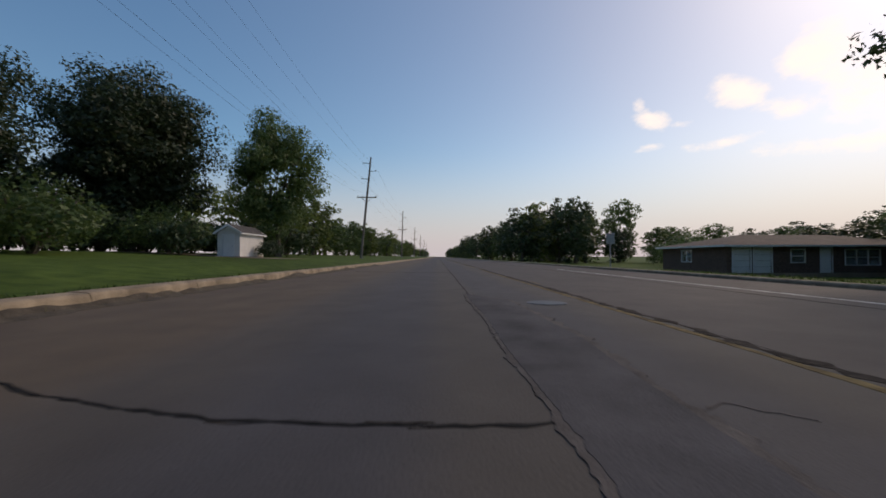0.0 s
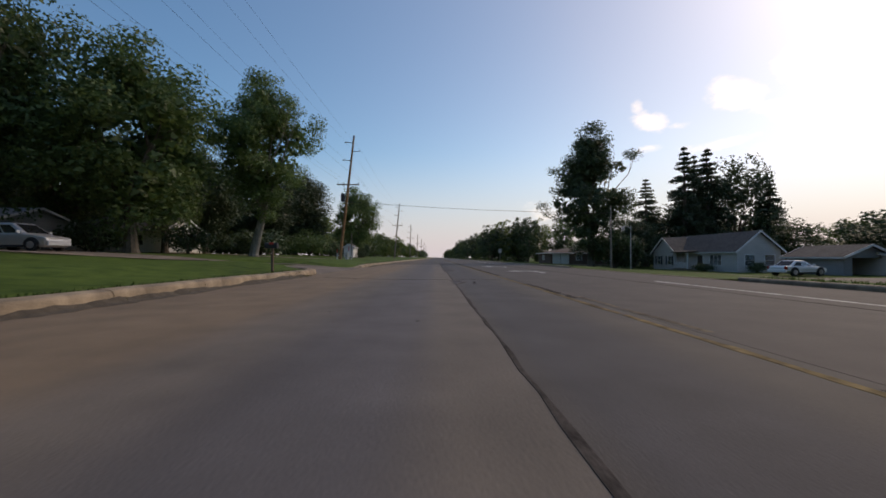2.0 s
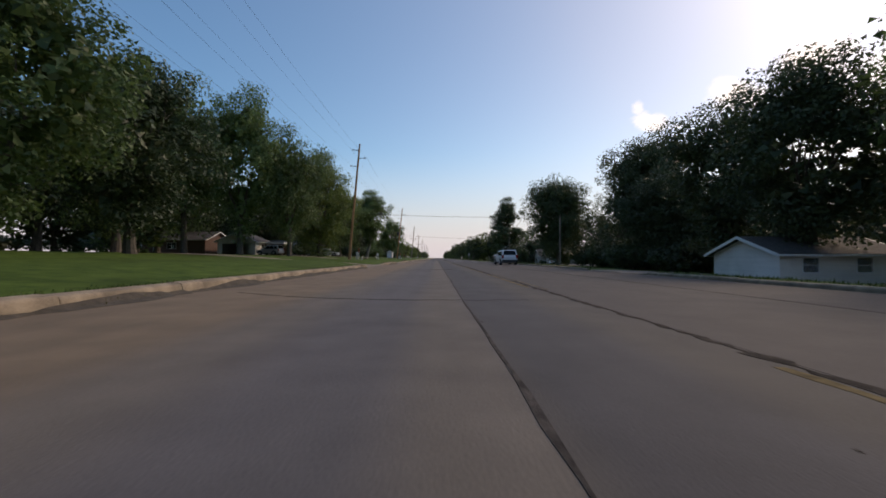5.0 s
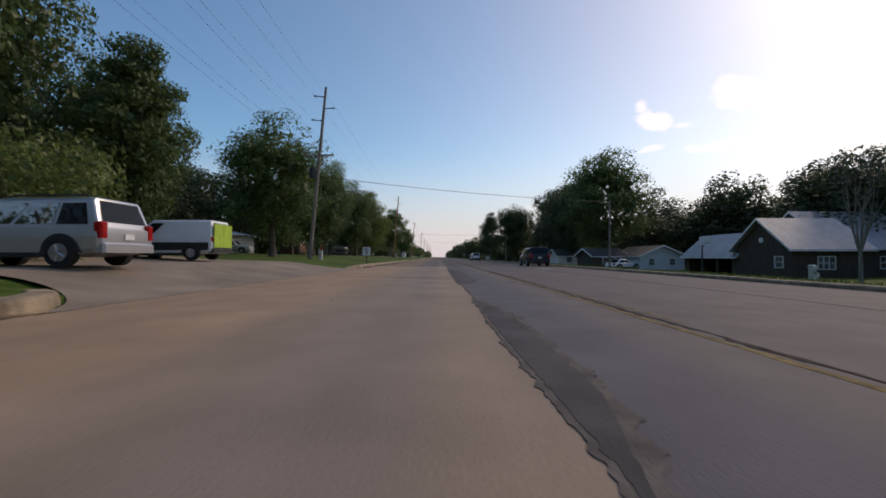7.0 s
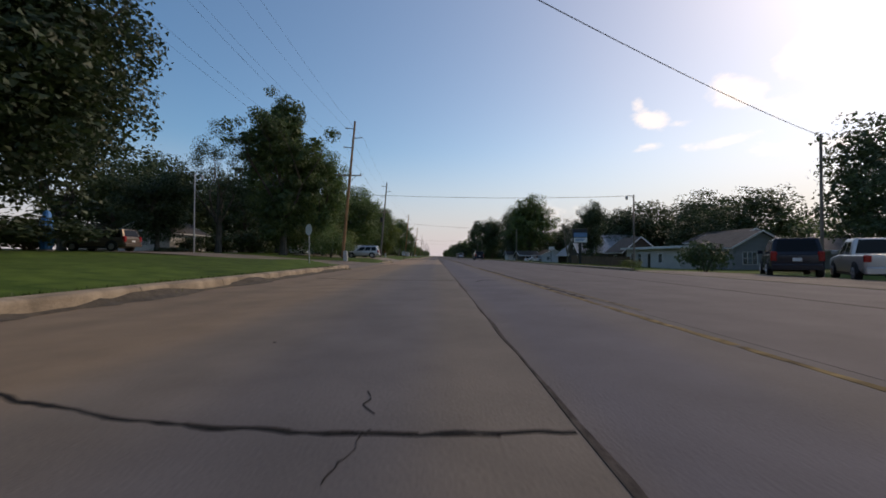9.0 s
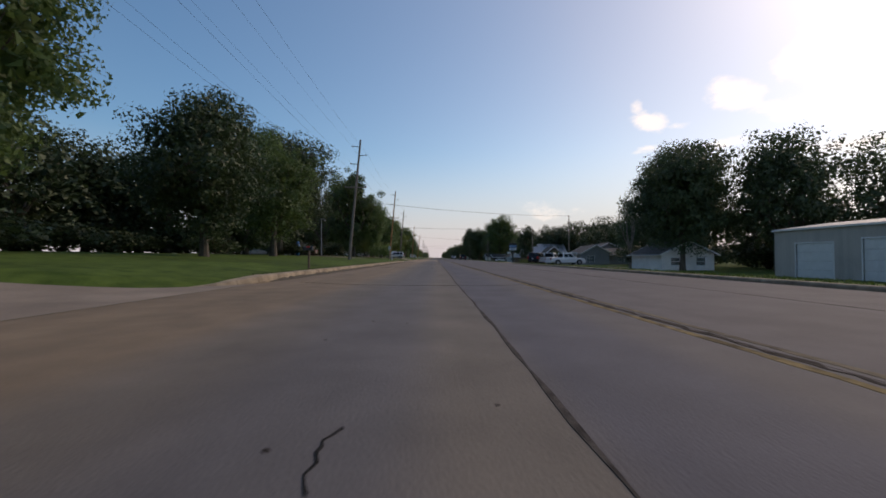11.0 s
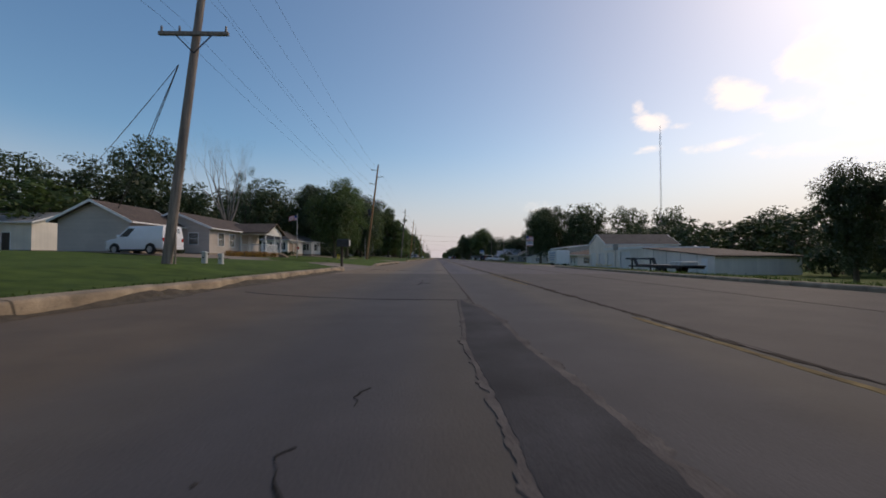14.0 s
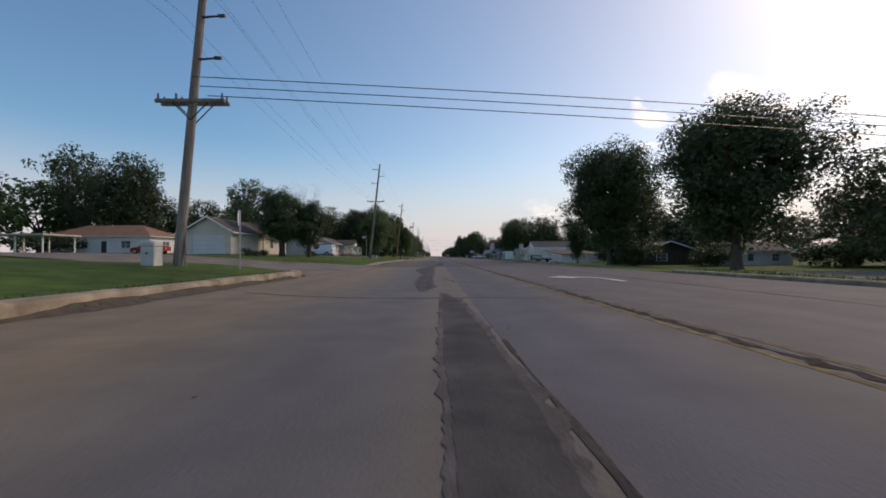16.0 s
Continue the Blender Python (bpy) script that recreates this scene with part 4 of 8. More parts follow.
def vehicle(name, label, category, x, y, turn, length, width, height, belt, paint, kind="suv", base=None, group="", clad=None, rear_mat=None):
    """A parked vehicle whose nose points along its own +y. Stations carry sill, belt and half width; the cabin sits on the belt."""
    ob = thing(name, label, category, group, (x, y, land(x, y) + 0.01 if base is None else base), turn)
    L, hw, r = length / 2, width / 2, 0.36
    low = 0.24
    hood = belt - 0.02
    if kind == "pickup":
        ends = [(-L, 0.5, belt, 0.9), (-L + 0.08, 0.42, belt, 0.98), (-L + 2.0, low, belt, 1), (L - 1.9, low, belt, 1), (L - 0.9, low, hood - 0.04, 1), (L - 0.15, low, hood - 0.12, 0.95), (L, 0.45, hood - 0.3, 0.86)]
        cab = [(-L + 2.0, belt, 0.93), (-L + 2.1, height, 0.8), (L - 2.25, height, 0.8), (L - 1.45, belt, 0.93)]
    elif kind == "van":
        ends = [(-L, 0.45, belt, 0.96), (-L + 0.06, 0.35, belt, 1), (0, low, belt, 1), (L - 1.3, low, belt, 1), (L - 0.7, low, hood - 0.08, 0.98), (L - 0.12, low, hood - 0.2, 0.94), (L, 0.45, hood - 0.4, 0.86)]
        cab = [(-L + 0.02, belt, 0.98), (-L + 0.12, height, 0.86), (L - 2.0, height, 0.86), (L - 1.0, belt, 0.95)]
    elif kind == "sedan":
        ends = [(-L, 0.5, belt - 0.12, 0.88), (-L + 0.12, 0.38, belt, 0.96), (-L + 1.1, low, belt, 1), (L - 1.6, low, belt, 1), (L - 0.8, low, hood - 0.06, 0.99), (L - 0.15, low, hood - 0.18, 0.92), (L, 0.45, hood - 0.34, 0.82)]
        cab = [(-L + 0.5, belt, 0.9), (-L + 1.35, height, 0.74), (L - 2.35, height, 0.74), (L - 1.35, belt, 0.92)]
    else:
        ends = [(-L, 0.5, belt - 0.05, 0.92), (-L + 0.1, 0.38, belt, 0.98), (-L + 1.0, low, belt, 1), (L - 1.5, low, belt, 1), (L - 0.8, low, hood - 0.05, 0.99), (L - 0.15, low, hood - 0.17, 0.93), (L, 0.45, hood - 0.34, 0.84)]
        cab = [(-L + 0.05, belt, 0.95), (-L + 0.3, height, 0.83), (L - 2.15, height - 0.03, 0.82), (L - 1.15, belt, 0.94)]
    rings = []
    for yy, zl, zb, k in ends:
        h = hw * k
        rings.append([(-h * 0.86, yy, zl), (-h * 0.97, yy, zl + 0.12), (-h, yy, (zl + zb) / 2 + 0.08), (-h * 0.97, yy, zb - 0.04), (-h * 0.9, yy, zb),
                      (h * 0.9, yy, zb), (h * 0.97, yy, zb - 0.04), (h, yy, (zl + zb) / 2 + 0.08), (h * 0.97, yy, zl + 0.12), (h * 0.86, yy, zl)])
    body = part("body", Shape().loft(rings), paint, ob)
    rounded(body, 0.07)
    rear, mid0, mid1, front = cab
    def ring(st):
        yy, zz, k = st
        h = hw * k
        return h, yy, zz
    (h0, y0, z0), (h1, y1, z1), (h2, y2, z2), (h3, y3, z3) = [ring(c) for c in cab]
    def hoop(h, yy, zz, round_=0.07):
        return [(-h, yy, zz - round_), (-h * 0.9, yy, zz), (h * 0.9, yy, zz), (h, yy, zz - round_)]
    cabin = Shape()
    lo0, lo3 = [(-h0, y0, z0 - 0.06), (-h0 * 0.9, y0, z0 - 0.06), (h0 * 0.9, y0, z0 - 0.06), (h0, y0, z0 - 0.06)], [(-h3, y3, z3 - 0.06), (-h3 * 0.9, y3, z3 - 0.06), (h3 * 0.9, y3, z3 - 0.06), (h3, y3, z3 - 0.06)]
    cabin.loft([lo0, hoop(h1, y1, z1), hoop(h2, y2, z2), lo3], caps=False, closed=False)
    k = len(cabin.v)
    for sg in (0, 3):
        pts = [lo0[sg], hoop(h1, y1, z1)[sg], hoop(h2, y2, z2)[sg], lo3[sg]]
        cabin.add(pts, [(0, 1, 2, 3)])
    rounded(part("cabin", cabin, paint, ob), 0.05)
    part("interior", Shape().loft([[(-h0 * 0.85, y0 + 0.15, z0 - 0.1), (h0 * 0.85, y0 + 0.15, z0 - 0.1), (h3 * 0.85, y3 - 0.15, z3 - 0.1), (-h3 * 0.85, y3 - 0.15, z3 - 0.1)],
                                    [(-h1 * 0.86, y1 + 0.12, z1 - 0.1), (h1 * 0.86, y1 + 0.12, z1 - 0.1), (h2 * 0.86, y2 - 0.12, z2 - 0.1), (-h2 * 0.86, y2 - 0.12, z2 - 0.1)]]), PLASTIC, ob, "dark cabin interior")

    def on_side(sg, u, v):
        a = Vector(lo0[0 if sg < 0 else 3]).lerp(Vector(lo3[0 if sg < 0 else 3]), u)
        b = Vector(hoop(h1, y1, z1)[0 if sg < 0 else 3]).lerp(Vector(hoop(h2, y2, z2)[0 if sg < 0 else 3]), u)
        p = a.lerp(b, v)
        return (p.x + sg * 0.008, p.y, p.z)
    spans = {"suv": [(0.07, 0.3), (0.33, 0.6), (0.63, 0.9)], "sedan": [(0.1, 0.47), (0.5, 0.9)], "pickup": [(0.08, 0.45), (0.5, 0.88)], "van": [(0.76, 0.95)]}[kind]
    for sg in (-1, 1):
        for u0, u1 in spans:
            pan = Shape().add([on_side(sg, u0, 0.14), on_side(sg, u1, 0.14), on_side(sg, u1, 0.88), on_side(sg, u0, 0.88)], [(0, 1, 2, 3)])
            q = [(p[0] - sg * 0.02, p[1], p[2]) for p in pan.v]
            part("side_window", pan.add(q, [(3, 2, 1, 0)]), CAR_GLASS, ob)

    def on_end(a, b, u, v, dy):
        p = Vector(a[1]).lerp(Vector(a[2]), u).lerp(Vector(b[1]).lerp(Vector(b[2]), u), v)
        return (p.x, p.y + dy, p.z + 0.004)
    for nm, a, b, dy in (("rear_window", lo0, hoop(h1, y1, z1), -0.012), ("windscreen", lo3, hoop(h2, y2, z2), 0.012)):
        v0 = 0.22 if nm == "rear_window" and kind in ("suv",) else 0.14
        if kind == "van" and nm == "rear_window":
            for u0, u1 in ((0.1, 0.46), (0.54, 0.9)):
                pan = Shape().add([on_end(a, b, u0, 0.45, dy), on_end(a, b, u1, 0.45, dy), on_end(a, b, u1, 0.85, dy), on_end(a, b, u0, 0.85, dy)], [(0, 1, 2, 3)])
                part(nm, pan.add([(p[0], p[1] - dy * 1.5, p[2]) for p in pan.v], [(3, 2, 1, 0)]), CAR_GLASS, ob)
            continue
        pan = Shape().add([on_end(a, b, 0.03, v0, dy), on_end(a, b, 0.97, v0, dy), on_end(a, b, 0.94, 0.9, dy), on_end(a, b, 0.06, 0.9, dy)], [(0, 1, 2, 3)])
        part(nm, pan.add([(p[0], p[1] - dy * 1.5, p[2]) for p in pan.v], [(3, 2, 1, 0)]), CAR_GLASS, ob)
    base_axle = length * 0.29
    for yy in (-base_axle - 0.05, base_axle + 0.12):
        for sg in (-1, 1):
            wheel(ob, sg * (hw - 0.075), yy, r, sg)
            arch = Shape()
            ringa = [(math.cos(q) * 0.47, math.sin(q) * 0.47) for q in [math.pi * i / 12 for i in range(13)]]
            xa, xb = sorted((sg * (hw - 0.3), sg * (hw + 0.006)))
            arch.prism([(yy + u, r + v) for u, v in ringa], "x", xa, xb)
            part("wheel_arch", arch, PLASTIC, ob)
    part("rear_bumper", Shape().bevel_box(-hw * 0.93, hw * 0.93, -L - 0.08, -L + 0.2, 0.36, 0.62, 0.05), clad or paint, ob)
    part("front_bumper", Shape().bevel_box(-hw * 0.86, hw * 0.86, L - 0.2, L + 0.06, 0.34, 0.6, 0.05), clad or paint, ob)
    part("sill", Shape().box(-hw * 0.98, hw * 0.98, -base_axle + 0.4, base_axle - 0.35, 0.24, 0.36), PLASTIC, ob)
    top = belt + 0.16 if kind in ("suv",) else belt - 0.02
    for sg in (-1, 1):
        a, b = sorted((sg * hw * 0.72, sg * hw * 0.965))
        part("tail_light", Shape().bevel_box(a, b, -L - 0.02, -L + 0.2, belt - 0.3, belt + (0.12 if kind == "suv" else -0.02), 0.04), TAIL, ob)
        part("headlight", Shape().bevel_box(a * 0.96, b * 0.94, L - 0.3, L - 0.02, hood - 0.42, hood - 0.24, 0.03), HEAD, ob)
        m0, m1 = sorted((sg * hw * 0.98, sg * (hw + 0.2)))
        part("wing_mirror", Shape().bevel_box(m0, m1, y3 - 0.45, y3 - 0.33, belt + 0.02, belt + 0.2, 0.03), paint, ob)
        part("door_handle", Shape().box(*sorted((sg * (hw - 0.01), sg * (hw + 0.025))), 0.1, 0.28, belt - 0.14, belt - 0.1), paint, ob)
    part("number_plate", Shape().box(-0.16, 0.16, -L - 0.035, -L - 0.005, belt - 0.32, belt - 0.17), FLAG_WHITE, ob, "pale number plate")
    if kind == "suv":
        for sg in (-1, 1):
            part("roof_rail", Shape().tube([(sg * h1 * 0.86, y1 + 0.15, z1 - 0.01), (sg * h1 * 0.86, y1 + 0.3, z1 + 0.06), (sg * h2 * 0.86, y2 - 0.3, z2 + 0.06), (sg * h2 * 0.86, y2 - 0.1, z2 - 0.01)], 0.022, 6), DARK_METAL, ob)
    if kind == "pickup":
        part("cargo_bed", Shape().box(-hw * 0.8, hw * 0.8, -L + 0.15, -L + 1.9, belt + 0.002, belt + 0.012), PLASTIC, ob, "dark open load bed")
    return ob


# ---- poles and wires ----
def utility_pole(x, y, top, lean, wood, arms=True, transformer=0, double=False, label="", cross=0.6):
    z = land(x, y)
    ob = thing("utility_pole", label or "tall wooden utility pole with crossarm on the grass verge", "utility pole", "utility poles along the road", (x, y, z))
    h = top - z
    def at_h(k):
        return (lean * k / h, 0, k)
    part("pole", Shape().tube([at_h(-0.5), at_h(h * 0.5), at_h(h)], [0.19, 0.155, 0.11], 12), wood, ob)
    if arms:
        for i, (k, sg) in enumerate(((h - 0.9, -1), (h - 2.0, 1), (h - 3.1, -1)) if not double else ((h * 0.53, 1), (h * 0.64, 1), (h * 0.75, 1))):
            cx, _, cz = at_h(k)
            a = part("davit_arm", Shape().tube([(cx, -0.05, cz), (cx + sg * 0.75, -0.05, cz + 0.06)], [0.05, 0.035], 6), DARK_METAL, ob)
            ins = Shape()
            for j in range(5):
                ins.disc(cx + sg * (0.75 + 0.06 * j), -0.05, cz + 0.07, 0.075, 0.035, "x", 10)
            part("insulator", ins, INSULATOR, a)
    kc = h * cross
    for dy in ((-0.18, 0.18) if double else (-0.18,)) if cross else ():
        cx, _, cz = at_h(kc)
        arm = part("crossarm", Shape().box(cx - 1.35, cx + 1.35, dy - 0.06, dy + 0.06, cz - 0.06, cz + 0.07), POLE_GREY, ob)
        for sx in (-1.25, -0.55, 1.25):
            part("insulator", Shape().tube([(cx + sx, dy, cz + 0.07), (cx + sx, dy, cz + 0.3)], [0.05, 0.035], 8), INSULATOR, arm)
        for sg in (-1, 1):
            part("brace", Shape().tube([(cx + sg * 0.7, dy, cz - 0.05), (cx, dy + 0.02, cz - 0.75)], 0.025, 5), DARK_METAL, arm)
    if transformer:
        cx, _, cz = at_h((kc or h * 0.6) - 1.6)
        can = part("transformer", Shape().tube([(cx + transformer * 0.45, -0.12, cz - 0.5), (cx + transformer * 0.45, -0.12, cz + 0.42), (cx + transformer * 0.45, -0.12, cz + 0.5)], [0.27, 0.27, 0.2], 14), STEEL if transformer < 0 and double else DARK_METAL, ob, "cylindrical transformer can")
        part("bracket", Shape().box(*sorted((cx, cx + transformer * 0.45)), -0.16, -0.08, cz - 0.1, cz), DARK_METAL, can)
    part("ground_wire_guard", Shape().box(*sorted((at_h(1.2)[0] + 0.17, at_h(1.2)[0] + 0.21)), -0.03, 0.03, 0.0, 2.4), POLE_GREY, ob)
    return ob


def wire(a, b, sag, label, radius=0.013, n=14):
    pts = []
    for i in range(n + 1):
        k = i / n
        p = Vector(a).lerp(Vector(b), k)
        pts.append((p.x, p.y, p.z - 4 * sag * k * (1 - k)))
    pts[0], pts[-1] = tuple(a), tuple(b)
    return pts


def wires(name, label, spans, radius=0.0065, group="overhead wires"):
    pts = []
    for a, b, sag in spans:
        pts += wire(a, b, sag, "")[1 if pts and pts[-1] == tuple(a) else 0:]
    s = Shape().tube(pts, radius, 4)
    return solid(name, s, DARK_METAL, label, "overhead wire", group)


# ---- ground, road and kerbs ----
xs = [-1500, -600, -250, -140, -100, -70, -60, -50, -42, -36, -30, -26, -22, -19, -16, -14, -12.5, -11.5, -10.5, -9.5, -8.6, -7.8, -7.1, -6.5, -6.1, KERB_L - 0.3, KERB_L - 0.29,
      2, KERB_R + 0.14, KERB_R + 0.15, 11.4, 12, 13, 14.5, 16, 18, 20.5, 23, 26, 30, 36, 45, 60, 90, 140, 250, 600, 1500]
ys = [-1500, -900, -600, -480] + [-440 + i for i in range(0, 501)] + [64, 70, 80, 100, 130, 170, 230, 320, 500, 900, 1600, 3000]
g = Shape()
for yy in ys:
    for xx in xs:
        z = land(xx, yy) if xx <= KERB_L - 0.3 or xx >= KERB_R + 0.15 else -0.12
        if xx < KERB_L - 0.5 or xx > KERB_R + 0.4:
            z += 0.035 * noise.noise(Vector((xx * 0.35, yy * 0.35, 0))) * (1 - in_gap(yy, GAPS_L if xx < 0 else GAPS_R, 0.5, max(0.0, KERB_L - xx)))
        if xx < KERB_L - 0.3:
            z -= 0.07 * in_gap(yy, GAPS_L, 0.3, KERB_L - xx)
        g.v.append((xx, yy, z))
n = len(xs)
for j in range(len(ys) - 1):
    for i in range(n - 1):
        g.f.append((j * n + i, j * n + i + 1, (j + 1) * n + i + 1, (j + 1) * n + i))
ground = solid("ground", g, GRASS, "mown green grass verges and lawns beside the road", "ground", kind="structure", smooth=True)

road = thing("road", "worn grey concrete three-lane road with sealed cracks", "road", kind="structure")
rng = random.Random(4)
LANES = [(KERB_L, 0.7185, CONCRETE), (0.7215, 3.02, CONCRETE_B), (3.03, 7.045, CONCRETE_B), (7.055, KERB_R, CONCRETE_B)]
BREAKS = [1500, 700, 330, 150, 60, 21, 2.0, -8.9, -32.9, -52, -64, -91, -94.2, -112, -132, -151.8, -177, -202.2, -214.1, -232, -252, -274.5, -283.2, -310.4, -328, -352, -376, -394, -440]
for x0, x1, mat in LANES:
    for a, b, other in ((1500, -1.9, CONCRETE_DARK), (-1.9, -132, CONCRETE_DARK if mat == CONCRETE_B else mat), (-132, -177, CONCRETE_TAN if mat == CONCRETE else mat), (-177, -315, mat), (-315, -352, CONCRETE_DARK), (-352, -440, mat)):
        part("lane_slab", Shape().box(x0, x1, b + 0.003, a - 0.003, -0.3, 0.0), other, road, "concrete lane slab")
for sx in (0.72, 7.05):
    pts = [(sx + 0.012 * noise.noise(Vector((sx, y * 0.5, 0))) + 0.035 * noise.noise(Vector((3, y * 0.09, 1))), y) for y in [60 - i * 0.5 for i in range(970)]]
    for run in (pts[:820], pts[880:]) if sx < 2 else (pts,):
        part("joint_sealant", ribbon(run, 0.032, 1.3, rng), JOINT, road, "dark dirty filler along the lane joint")
part("joint_sealant", ribbon([(0.72, 60), (0.72, 900)], 0.06, 0.2, rng), JOINT, road)
# ragged dark seam between the centre lines
y = 60.0
while y > -430:
    ln = rng.uniform(0.8, 7)
    if rng.random() < 0.93:
        n_ = max(4, int(ln / 0.16))
        part("joint_seam", ribbon([(2.97 + 0.04 * noise.noise(Vector((8, (y - ln * k / n_) * 0.7, 0))), y - ln * k / n_) for k in range(n_ + 1)], rng.uniform(0.05, 0.12), 1.3, rng), RUBBLE, road, "ragged crumbling seam beside the centre line")
    y -= ln
part("joint_seam", ribbon([(2.88, 60.2), (2.88, 900)], 0.2, 0.2, rng), RUBBLE, road)
# cross cracks, bowed a little at the kerb side
for yb in BREAKS[5:]:
    thin = yb in (-91, -94.2, -283.2, 21)
    pts, x = [], -2.9 if yb == -274.5 else -4.6
    while x < 0.72:
        pts.append((x, yb + (0.045 if yb == -177 else 0.138 if yb == -274.5 else 0.13 if yb == -310.4 else 0.085) * x * x * (1 if x < 0 else 0.1) + 0.05 * noise.noise(Vector((x * 2.2, yb, 0))) + 0.014 * noise.noise(Vector((x * 8, yb, 5)))))
        x += rng.uniform(0.05, 0.11)
    part("cross_crack", ribbon(pts, 0.02 if thin else 0.03, 0.9, rng), SMEAR if thin else TAR, road, "sealed cross crack")
    for _ in range(0 if thin else 5):
        k = rng.randrange(len(pts) - 8)
        off = rng.choice((-1, 1)) * rng.uniform(0.015, 0.035)
        part("spall", ribbon([(u, v + off) for u, v in pts[k:k + rng.randint(3, 8)]], rng.uniform(0.008, 0.02), 1.2, rng, 0.003), RUBBLE, road, "crumbled edge of a cross crack")
    if rng.random() < 0.75 and yb < 10:
        part("cross_crack", ribbon(jagged(0.74, yb, rng.uniform(-0.15, 0.15), rng.uniform(0.7, 2.1), rng, 0.7, 0.4), 0.014, 1.5, rng), SMEAR, road, "jagged cross crack")
# fine wandering cracks: start, heading in degrees, length
LEFT_CRACKS = ((-0.48, -9.2, 268, 1.6), (-0.45, -262, 268, 2.2), (-0.4, -270, 268, 3.4), (-0.5, -283, 268, 3.2), (-0.42, -288.6, 268, 3.6), (-0.42, -298, 268, 3.4), (-0.45, -310.5, 272, 1.5), (-0.45, -321.4, 268, 3.0), (-0.4, -333.4, 268, 4.2), (-0.42, -346.0, 268, 2.8), (-0.35, -190, 268, 1.8), (-0.4, -213.5, 268, 2.6), (-0.5, -178.6, 268, 1.8), (-0.35, -382.8, 238, 2.6), (-0.3, -385, 268, 2.4), (0.24, -369.1, 281.5, 2.2))
RIGHT_CRACKS = ((-0.55, -368.3, 268, 2.8), (1.3, -34.2, 275, 2.0), (0.95, -58.3, 270, 1.0), (0.9, -33.6, 285, 1.8), (1.9, -154.5, 300, 1.6), (2.1, -154.4, 340, 0.9), (1.8, -178.5, 290, 1.6), (1.35, -275, 290, 2.2), (1.05, -310.25, 8, 1.7), (1.5, -310.2, 250, 0.8), (2.0, -310.0, 320, 1.0), (1.7, -310.9, 285, 0.9), (2.3, -310.6, 40, 0.7), (1.2, -310.4, 255, 0.7), (1.4, -214.0, 10, 1.2), (1.2, -202.3, 5, 1.1), (1.3, -202.5, 280, 0.8))
for x0, y0, q, ln in LEFT_CRACKS + RIGHT_CRACKS:
    pts = jagged(x0, y0, radians(q), ln, rng)
    k = 0
    while k < len(pts) - 3:
        m = rng.randint(3, 9)
        if rng.random() < (1.0 if y0 in (-369.1, -9.2) else 0.48):
            part("fine_crack", ribbon(pts[k:k + m + 1], rng.uniform(0.006, 0.014), 1.4, rng), TAR, road, "fine jagged crack")
        k += m
    if ln > 2 and y0 > -330:
        k = len(pts) // 2
        part("fine_crack", ribbon(jagged(*pts[k], radians(q) + rng.choice((-0.9, 0.9)), 0.4, rng), 0.009, 1.4, rng), TAR, road, "fine jagged crack")
# a broken-out hole beside the joint
for x, y, r in ((0.82, -58.35, 0.075), (0.93, -58.5, 0.05), (0.72, -58.2, 0.035), (0.86, -72.3, 0.03)):
    o = [(x + r * rng.uniform(0.6, 1.3) * math.cos(q), y + 0.7 * r * rng.uniform(0.6, 1.3) * math.sin(q)) for q in [k * math.pi / 5 for k in range(10)]]
    part("pothole", Shape().prism(o, "z", -0.01, 0.0055), TAR, road, "dark broken-out hole beside the joint")
# small pits and spalls
for _ in range(110):
    x, y = rng.uniform(-2.6, 2.5), rng.uniform(-386, -2)
    r = rng.uniform(0.01, 0.024)
    o = [(x + r * rng.uniform(0.5, 1.3) * math.cos(q), y + r * rng.uniform(0.5, 1.3) * math.sin(q)) for q in [k * math.pi / 4 for k in range(8)]]
    part("pit", Shape().prism(o, "z", -0.01, 0.003), RUBBLE, road, "small dark pit in the concrete")
# centre lines, the farther one almost gone
for cx, mat, keep in ((2.82, YELLOW, 0.9), (3.15, FAINT_YELLOW, 0.4)):
    for a, b in ((60, -440), (900, 61)):
        y = a
        while y > b:
            e = max(b, y - rng.uniform(1.2, 8))
            if rng.random() < keep:
                n_ = max(3, int((y - e) / 0.3))
                part("centre_line", ribbon([(cx + 0.008 * noise.noise(Vector((cx, y, k))), y - (y - e - rng.uniform(0, 0.2)) * k / n_) for k in range(n_ + 1)], 0.1, 0.35, rng, 0.003), mat, road, "worn yellow centre line")
            y = e
for a, b in ((2, 26), (-46, -34), (-140, -118)):
    part("edge_line", Shape().box(7.78, 7.89, a, b, -0.01, 0.003), WHITE_LINE, road, "worn white lane line")


def turn_arrow(y, flip=1):
    s = Shape()
    o = [(6.15, -1.6), (6.15, 0.2), (5.75, 0.75), (5.2, 0.8), (5.2, 1.25), (4.3, 0.62), (5.2, 0.0), (5.2, 0.45), (5.65, 0.4), (5.95, 0.0), (5.95, -1.6)]
    s.prism([(5.4 + flip * (u - 5.4), y + v * 1.2) for u, v in o], "z", -0.01, 0.003)
    part("turn_arrow", s, WHITE_LINE, road, "worn white turn arrow")


for yy, fl in ((-12.5, 1), (-24.4, 1), (-265, 1), (-369.5, 1)):
    turn_arrow(yy, fl)
